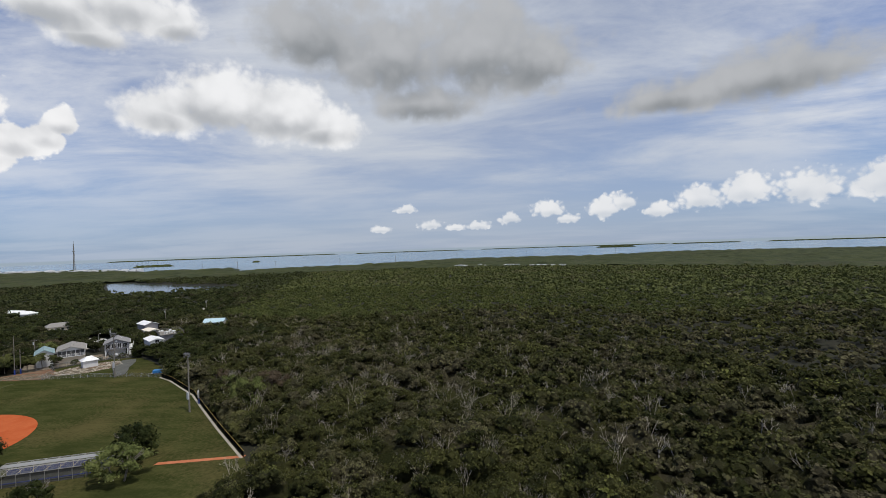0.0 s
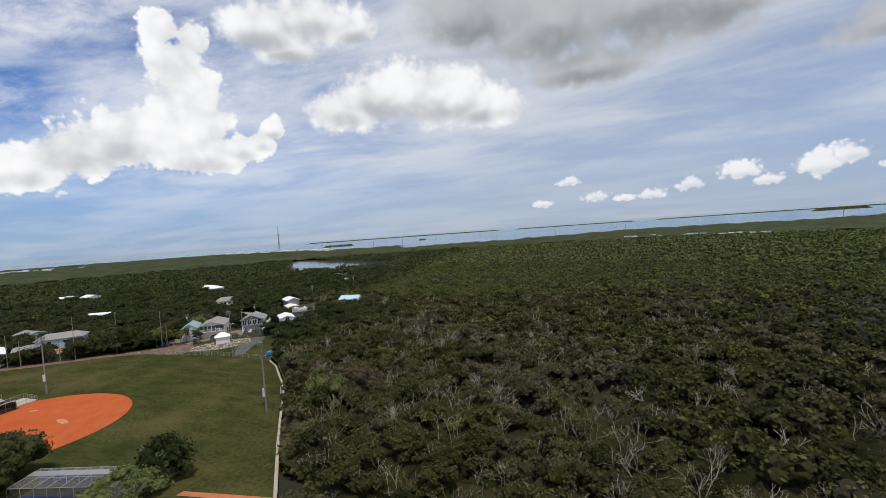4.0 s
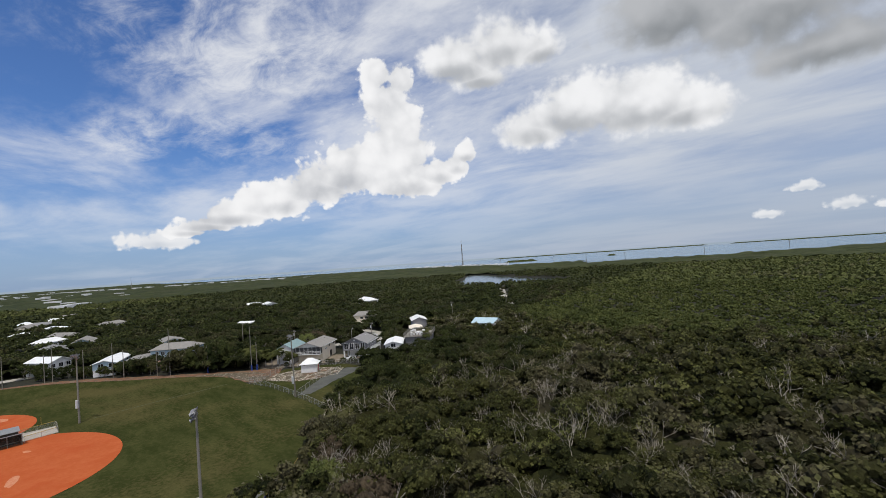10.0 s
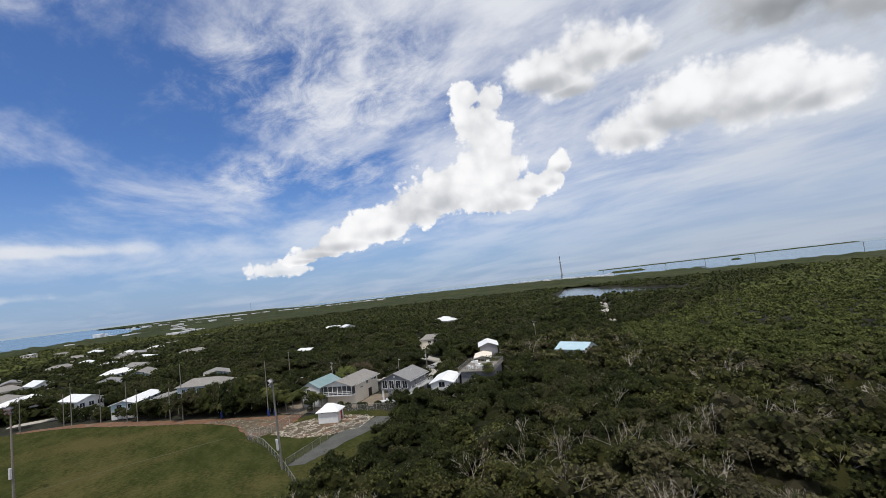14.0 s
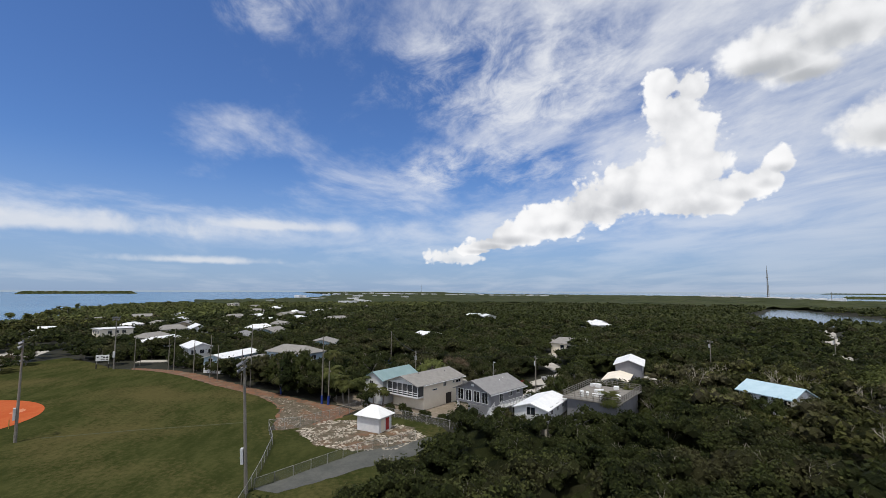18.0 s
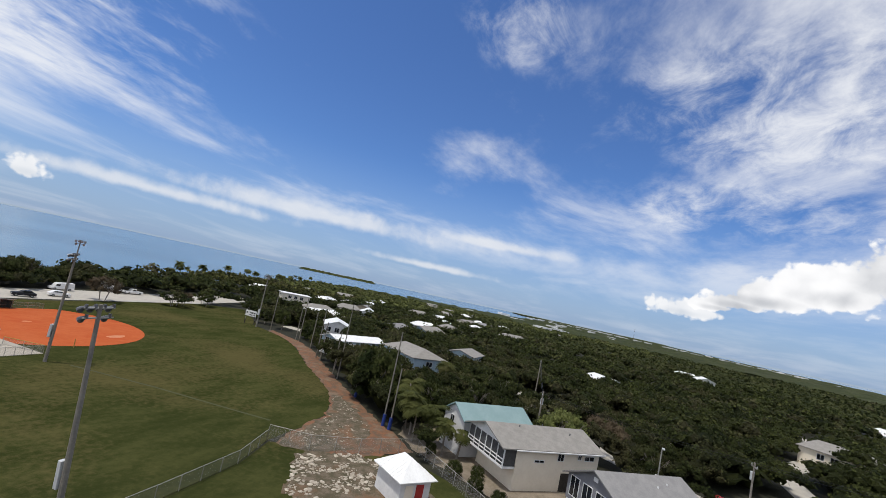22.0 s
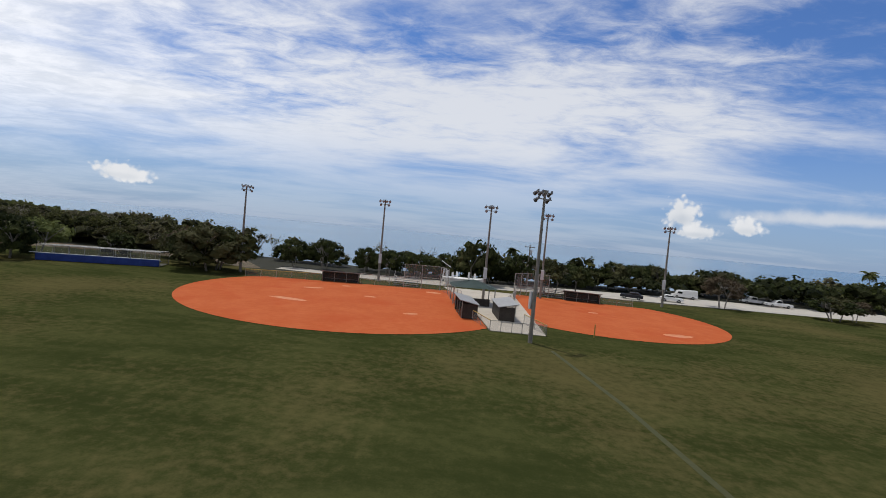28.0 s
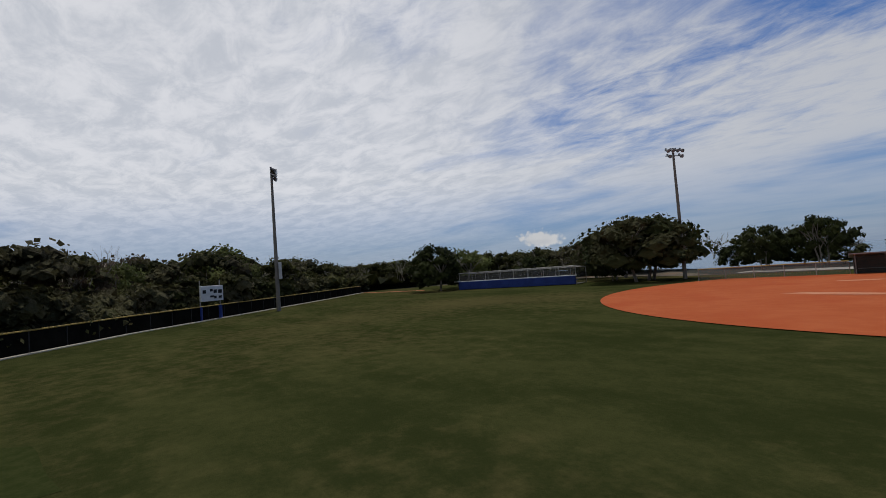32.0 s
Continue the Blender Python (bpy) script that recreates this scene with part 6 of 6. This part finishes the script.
for x, y, h, w in ((-6.5, 50.5, 9.6, 11.0), (8.6, 45.2, 7.0, 9.5), (15.0, 52.5, 6.4, 8.5)):
    tree(x, y, h, w, "green", "round dark shade tree beside the parking strip", rp.randrange(3))
for i in range(30):
    x = 12 + i * 4.3 + rp.uniform(-1.5, 1.5)
    tree(x, 67 + (x - 12) * 0.22 + rp.uniform(0, 9), rp.uniform(5.0, 7.4), rp.uniform(7.0, 10.0), "bush", "green tree along the shore road", rp.randrange(3), "shore trees")
for i in range(14):
    x = -52 + i * 4.2
    if i == 4:
        continue
    tree(x, 56 + rp.uniform(-2, 5) + abs(x + 20) * 0.05, rp.uniform(4.0, 5.6), rp.uniform(6.5, 9.0), "bush", "low green shore tree", rp.randrange(3), "shore trees")
tree(45.3, 53.2, 7.0, 9.5, "russet", "russet thin-leaved tree on the road verge", 1)
tree(65.5, 50.0, 5.0, 10.0, "green", "low spreading tree with several stems on the grass", 1)
tree(70.5, 52.0, 4.6, 7.0, "russet", "russet low tree on the grass", 2)
tree(80.0, 53.0, 5.2, 8.5, "green", "low spreading tree on the grass", 1)
for x, y in ((78, 26), (84, 33), (90, 42), (76, 18), (82, 10), (90, 20), (97, 30), (73, 6), (88, 2), (96, 12)):
    tree(x, y, rp.uniform(4.6, 6.4), rp.uniform(6, 8.5), "green", "round green tree beyond the far outfield", rp.randrange(3))
for x, y, h, w, k in ((37.5, -32.0, 8.8, 9.5, "bush"), (42.5, -27.5, 7.6, 8.0, "bush"), (30.0, -37.2, 10.2, 11.5, "bush"), (45.5, -20.5, 4.6, 5.0, "green"), (52.5, -15.5, 3.8, 4.6, "green"), 
                      (57.0, -9.0, 3.8, 4.6, "green"), (62.5, -3.5, 4.0, 5.0, "green"), (30.5, -45.5, 6.2, 7.5, "green"), (36.5, -43.5, 6.4, 7.5, "green"), (43.5, -47.0, 6.6, 8.0, "green"), (38.0, -53.5, 6.8, 8.0, "green"), (33.0, -60.0, 6.6, 7.5, "green"), (42.0, -62.0, 6.0, 8.0, "green"),
                      (32.0, -68.5, 7.2, 8.5, "light"), (36.5, -75.0, 7.0, 8.5, "russet"), (27.5, -80.5, 6.2, 7.0, "green"), (20.0, -79.5, 4.0, 4.5, "green"), (44.0, -40.0, 6.0, 7.0, "green"), (50.0, -47.0, 6.2, 7.5, "green")):
    tree(x, y, h, w, k, {"green": "dense green garden tree near the houses", "bush": "large dense dark tree beside the track", "light": "pale open tree beside the street", "russet": "dry brown-branched tree beside the street"}[k], rp.randrange(3), "garden trees")
for x, y, h, w in ((9.0, -57.6, 2.0, 2.6), (10.6, -60.0, 1.6, 2.2), (6.6, -60.8, 1.8, 2.4), (4.0, -64.0, 1.6, 2.6), (1.2, -66.6, 1.8, 2.8), (-1.5, -68.5, 2.0, 3.0), (6.0, -63.6, 1.4, 2.0), (13.6, -53.0, 1.6, 2.0), (-5.5, -70.8, 2.6, 3.4), (-8.0, -68.6, 3.0, 4.0)):
    tree(x, y, h, w, "bush", "low clipped garden shrub by the yard fence", rp.randrange(3), "garden shrubs")


# the hedge of trees between the track and the gardens
HEDGE = [(30.0, -38.0), (38.5, -29.5), (46.0, -21.0), (53.5, -14.0), (60.0, -7.5), (66.5, 0.5), (71.5, 9.0)]
for (xa, ya), (xb, yb) in zip(HEDGE, HEDGE[1:]):
    for i in range(3):
        u = i / 3
        x, y = xa + (xb - xa) * u + rp.uniform(0.2, 2.2), ya + (yb - ya) * u - rp.uniform(0.2, 2.0)
        tree(x, y, rp.uniform(3.0, 4.6), rp.uniform(4.4, 6.2), "bush" if i else "green", "dense dark tree in the hedge along the track", rp.randrange(3), "hedge trees")
for x, y, h, w in ((-12.5, -119.5, 6.4, 7.5), (-7.0, -119.0, 6.0, 7.0), (-14.5, -127.0, 6.6, 8.0), (-1.0, -119.5, 5.6, 6.5), (-12.4, -90.0, 4.6, 6.5), (-14.0, -97.0, 4.8, 7.0), (-10.6, -84.5, 4.2, 5.5), (-5.5, -104.0, 5.6, 8.0), (-7.5, -78.5, 3.8, 5.0), (-2.0, -76.5, 3.6, 4.6), (3.5, -87.5, 5.0, 5.6), (10.5, -92.0, 6.6, 8.0), (17.0, -98.0, 6.8, 8.5)):
    tree(x, y, h, w, "bush", "dense dark tree round the stilt houses", rp.randrange(3), "garden trees")


def frond_mesh(seed):
    """One arching frond: a midrib with drooping leaflets on both sides."""
    r = random.Random(seed)
    vs, fs = [], []
    pts = [Vector((1.9 * u * (1 - 0.25 * u), 0, 1.25 * u - 1.75 * u * u)) for u in [k / 20 for k in range(21)]]
    for k in range(2, 21):
        p, d = pts[k], (pts[k] - pts[k - 1]).normalized()
        ln = 0.62 * math.sin(math.pi * (0.12 + 0.8 * k / 21)) + 0.08
        for s in (-1, 1):
            q = p + Vector((d.x * 0.25, s * ln, -0.55 * ln + d.z * 0.2 + r.uniform(-0.06, 0.06)))
            n = len(vs)
            vs += [p - d * 0.05, p + d * 0.05, q + d * 0.025, q - d * 0.025]
            fs.append((n, n + 1, n + 2, n + 3))
    for k in range(20):
        n = len(vs)
        a, b = pts[k], pts[k + 1]
        vs += [a + Vector((0, 0.03, 0)), a - Vector((0, 0.03, 0)), b - Vector((0, 0.02, 0)), b + Vector((0, 0.02, 0))]
        fs.append((n, n + 1, n + 2, n + 3))
    return mesh_from("frond", vs, fs, M_PALM)


FRONDS = [frond_mesh(k) for k in range(3)]


def palm(x, y, h, size=1.0, label="coconut palm with drooping yellow-green fronds", lean=0.4, group="palms by the houses"):
    t = thing("palm", (x, y, 0), label, "palm", group)
    r = random.Random(int(x * 13 + y * 7))
    lx, ly = r.uniform(-lean, lean), r.uniform(-lean, lean)
    part("trunk", tube([(0, 0, -0.2), (lx * 0.4, ly * 0.4, h * 0.4), (lx, ly, h)], 0.16, 8, 0.1), M_BARK, t)
    for k in range(18):
        m = pose(lx, ly, h - 0.1, 0, r.uniform(-55, 30), k * 137.5) @ Matrix.Scale(size * r.uniform(0.85, 1.15), 4)
        part("frond", FRONDS[k % 3], parent=t, at=m)
    part("heart", tube([(lx, ly, h - 0.5), (lx, ly, h + 0.3)], 0.2, 7, 0.08), M_BARK, t)


for x, y, h, s in ((18.4, -48.2, 4.8, 1.3), (16.4, -52.0, 4.6, 1.3), (14.2, -54.4, 3.8, 1.05), (20.8, -46.6, 4.6, 1.2), (16.2, -49.4, 4.2, 1.25), (24.0, -45.0, 5.6, 1.5), (15.2, -56.2, 3.0, 0.8), (48.0, -44.0, 6.2, 1.2), (53.0, -41.0, 5.4, 1.1), (-0.6, -101.0, 5.6, 1.0), (-9.2, -93.0, 6.0, 1.2)):
    palm(x, y, h, s)
for i in range(16):
    palm(120 + i * 16 + rp.uniform(-6, 6), 104 + i * 6.4 + rp.uniform(-6, 8), rp.uniform(7.5, 10), 1.5, "tall coconut palm near the shore", 0.8, "shore palms")
palm(1.7, 60.5, 7.4, 1.1, "tall coconut palm near the shore", 0.6, "shore palms")

# ---- vehicles ----
def car(at, paint, label, kind="car"):
    """A parked vehicle along x: body, cabin, glass, wheels and lights."""
    c = thing(kind, at, label, kind, "parked vehicles")
    L, W = (4.5, 1.8) if kind == "car" else (5.6, 2.0)
    lower = [(-L / 2, 0.35), (L / 2, 0.35), (L / 2, 0.75), (L / 2 - 0.15, 0.92), (L * 0.2, 1.0), (-L * 0.42, 1.0), (-L / 2, 0.9)]
    if kind == "car":
        upper, glass = [(L * 0.2, 1.0), (L * 0.05, 1.46), (-L * 0.28, 1.48), (-L * 0.42, 1.0)], [(L * 0.17, 1.04), (L * 0.045, 1.40), (-L * 0.27, 1.42), (-L * 0.39, 1.04)]
    elif kind == "van":
        upper, glass = [(L * 0.36, 1.0), (L * 0.26, 1.9), (-L * 0.48, 2.1), (-L * 0.5, 1.0)], [(L * 0.33, 1.1), (L * 0.26, 1.65), (L * 0.1, 1.65), (L * 0.1, 1.1)]
    else:
        upper, glass = [(L * 0.2, 1.0), (L * 0.1, 1.75), (-L * 0.08, 1.75), (-L * 0.1, 1.0)], [(L * 0.18, 1.08), (L * 0.09, 1.66), (-L * 0.07, 1.66), (-L * 0.08, 1.08)]

    def prism(prof, w):
        bm = slab(prof, -w / 2, w / 2)
        bmesh.ops.transform(bm, matrix=pose(0, 0, 0, 90, 0, 0), verts=bm.verts)
        bmesh.ops.bevel(bm, geom=[e for e in bm.edges], offset=0.05, segments=1, affect="EDGES")
        return bm

    part("body", prism(lower, W), paint, c)
    cabin = part("cabin", prism(upper, W * 0.9), paint, c)
    part("side_glass", prism(glass, W * 0.915), M_GLASS, cabin)
    wm = mesh_of(tube([(0, -0.12, 0), (0, 0.12, 0)], 0.34, 12), "wheel", M_RUBBER)
    rim = mesh_of(tube([(0, -0.13, 0), (0, 0.13, 0)], 0.18, 8), "rim", M_ALU)
    for x in (-L * 0.31, L * 0.31):
        for y in (-W / 2 + 0.1, W / 2 - 0.1):
            w = part("wheel", wm, parent=c, at=(x, y, 0.34))
            part("rim", rim, parent=w)
    for y in (-W * 0.36, W * 0.36):
        part("headlight", box((L / 2 - 0.06, y - 0.16, 0.66), (L / 2 + 0.02, y + 0.16, 0.8), 0.02), M_LENS, c)
        part("tail_light", box((-L / 2 - 0.02, y - 0.12, 0.7), (-L / 2 + 0.05, y + 0.12, 0.86), 0.02), M_REDD, c)


car(pose(27.0, 53.2, 0.02, 0, 0, 160), M_CARD, "dark blue sport utility car on the shore road")
car(pose(36.2, 55.8, 0.02, 0, 0, -15), M_CARW, "white saloon car on the shore road")
car(pose(43.6, 67.0, 0.02, 0, 0, 170), M_CARW, "white delivery van beside the shore road", "van")
car(pose(66.0, 68.5, 0.02, 0, 0, 175), M_CARW, "white pickup truck beside the shore road", "pickup truck")
car(pose(62.0, 71.5, 0.02, 0, 0, 170), M_CARW, "white pickup truck parked under trees", "pickup truck")
car(pose(35.0, -99.5, 0.03, 0, 0, 20), M_CARS, "silver sport utility car on the village street")
car(pose(29.5, -90.5, 0.03, 0, 0, -45), M_CARR, "red car parked behind the grey house")
car(pose(65.6, -58.6, 0.03, 0, 0, -30), M_CARB, "dark blue pickup truck on the village street", "pickup truck")
car(pose(61.0, -61.0, 0.03, 0, 0, -30), M_CARW, "white car parked on the village street")
car(pose(17.5, -84.0, 0.03, 0, 0, -50), M_CARW, "white car parked behind the grey house")

boat = thing("skiff", pose(1.6, -69.0, 0.0, 0, 0, 60), "small white skiff on a trailer in the yard", "boat")
bm = bmesh.new()
for z, k, tip in ((0.5, 0.7, 1.9), (1.1, 1.0, 2.3)):
    ring = [bm.verts.new(p) for p in ((-2.2, -0.8 * k, z), (0.8, -0.85 * k, z), (tip, 0, z + 0.15), (0.8, 0.85 * k, z), (-2.2, 0.8 * k, z))]
    if k == 0.7:
        first_ring = ring
for i in range(5):
    bm.faces.new((first_ring[i], first_ring[(i + 1) % 5], ring[(i + 1) % 5], ring[i]))
bm.faces.new(first_ring[::-1])
part("hull", bm, M_WHITE, boat)
part("console", box((-0.5, -0.3, 0.6), (0.1, 0.3, 1.7), 0.05), M_WHITE, boat)
part("outboard", box((-2.5, -0.2, 0.4), (-2.15, 0.2, 1.5), 0.05), M_BLACK, boat)
part("trailer", box((-2.3, -0.5, 0.28), (2.6, 0.5, 0.38)), M_STEEL, boat)
for y in (-0.85, 0.85):
    part("wheel", tube([(-0.6, y - 0.09, 0.3), (-0.6, y + 0.09, 0.3)], 0.3, 10), M_RUBBER, boat)
tarp = thing("covered_trailer", pose(-36.5, -44.5, 0, 0, 0, 20), "small trailer under a bright blue tarpaulin", "trailer")
bm = slab([(-2.2, -1.0), (2.2, -1.0), (2.2, 1.0), (-2.2, 1.0)], 0.35, 1.3)
bmesh.ops.subdivide_edges(bm, edges=bm.edges[:], cuts=3, use_grid_fill=True)
for v in bm.verts:
    v.co += Vector((0, 0, 0.25 * noise.noise(v.co * 1.3)))
part("tarpaulin", bm, M_BLUETARP, tarp)
part("frame", box((-2.3, -0.9, 0.26), (2.9, 0.9, 0.36)), M_STEEL, tarp)
for y in (-1.0, 1.0):
    part("wheel", tube([(0, y - 0.1, 0.3), (0, y + 0.1, 0.3)], 0.3, 10), M_RUBBER, tarp)


def utility_pole(x, y, h, label, can=True):
    p = thing("utility_pole", (x, y, 0), label, "utility pole", "village power poles")
    part("shaft", tube([(0, 0, -0.3), (0, 0, h)], 0.15, 8, 0.11), M_BARK, p)
    part("crossarm", box((-1.1, -0.06, h - 0.6), (1.1, 0.06, h - 0.46)), M_BARK, p)
    for xx in (-0.95, 0.0, 0.95):
        part("insulator", tube([(xx, 0, h - 0.46), (xx, 0, h - 0.25)], 0.05, 6), M_BOX, p)
    if can:
        part("transformer", tube([(0.35, 0, h - 2.2), (0.35, 0, h - 1.2)], 0.24, 10), M_BOX, p)


utility_pole(23.6, -91.8, 8.2, "wooden utility pole with transformer beside the street")
utility_pole(77.0, -60.0, 9.6, "wooden utility pole beside the village street", False)
utility_pole(33.0, -64.5, 8.6, "wooden utility pole with transformer near the turquoise house")
utility_pole(40.0, -150.0, 9.5, "wooden utility pole beside the far street")
utility_pole(44.0, -196.0, 9.5, "wooden utility pole beside the far street")
utility_pole(5.0, 54.8, 9.4, "wooden utility pole by the plaza")
lamp = thing("street_lamp", (19.6, -80.6, 0), "grey street lamp behind the houses", "street lamp")
part("shaft", tube([(0, 0, -0.2), (0, 0, 7.4), (-0.5, 0, 7.7)], 0.09, 8, 0.06), M_STEEL, lamp)
part("head", box((-1.2, -0.14, 7.62), (-0.45, 0.14, 7.78), 0.03), M_BOX, lamp)


def wire(a, b, sag):
    a, b = Vector(a), Vector(b)
    pts = [a.lerp(b, k / 8) - Vector((0, 0, sag * 4 * (k / 8) * (1 - k / 8))) for k in range(9)]
    tagged(part("power_line", tube(pts, 0.025, 4), M_BLACK), "thin black overhead power line", "cable", "overhead lines")


for dx in (-0.95, 0.95):
    wire((23.6 + dx, -91.8, 8.0), (33.0 + dx, -64.5, 8.4), 0.6)
    wire((23.6 + dx, -91.8, 8.0), (40.0 + dx, -150.0, 9.2), 1.2)
    wire((33.0 + dx, -64.5, 8.4), (77.0 + dx, -60.0, 9.4), 1.0)

# limestone rubble round the hut
rr = random.Random(3)
ROCKS = []
for s in range(6):
    bm = bmesh.new()
    bmesh.ops.create_icosphere(bm, subdivisions=1, radius=1.0)
    for v in bm.verts:
        v.co = Vector((v.co.x * 1.2, v.co.y * 0.85, v.co.z * 0.5)) * (1 + 0.4 * noise.noise(v.co * 1.4 + Vector((s * 7, 0, 0))))
    ROCKS.append(mesh_of(bm, "stone", M_ROCK))
bed = bpy.data.objects["rubble_bed"]
n = 0
while n < 300:
    x, y = rr.uniform(-12, 6), rr.uniform(-64, -41)
    if not inside(RUBBLE, [x], [y])[0] or math.hypot(x + 0.3, y + 54.6) < 3.2 or noise.noise(Vector((x * 0.5, y * 0.5, 2.0))) < -0.12:
        continue
    s = rr.uniform(0.12, 0.34)
    part("stone", ROCKS[n % 6], parent=bed, at=pose(x, y, 0.02, 0, 0, rr.uniform(0, 360)) @ Matrix.Diagonal((s, s, s * rr.uniform(0.5, 1.0), 1)))
    n += 1


def pebbles(name, rings, count, label):
    """Small broken stone strewn over the beds, too many to tell apart."""
    rg = np.random.default_rng(31)
    chunks = []
    for ring, share in rings:
        xy = np.array(ring)
        x, y = rg.uniform(xy[:, 0].min(), xy[:, 0].max(), count * share), rg.uniform(xy[:, 1].min(), xy[:, 1].max(), count * share)
        k = inside(ring, x, y) & (np.hypot(x + 0.3, y + 54.6) > 3.0)
        k &= np.array([noise.noise(Vector((px * 0.5, py * 0.5, 2.0))) for px, py in zip(x, y)]) > -0.08
        for px, py in zip(x[k], y[k]):
            s, a = rg.uniform(0.05, 0.17), rg.uniform(0, 6.28)
            c, d = math.cos(a) * s, math.sin(a) * s
            v = RHOMBS * rg.uniform(0.7, 1.3, 3)
            chunks.append(np.stack([v[:, 0] * c - v[:, 1] * d + px, v[:, 0] * d + v[:, 1] * c + py, v[:, 2] * s * 0.5 + 0.03], 1))
    return tagged(new(name, quads_mesh(name, np.concatenate(chunks), M_ROCK)), label, "stones", kind="stuff")


pebbles("pebbles", ((RUBBLE, 3), (MARL, 1)), 900, "small broken limestone strewn over weeds")
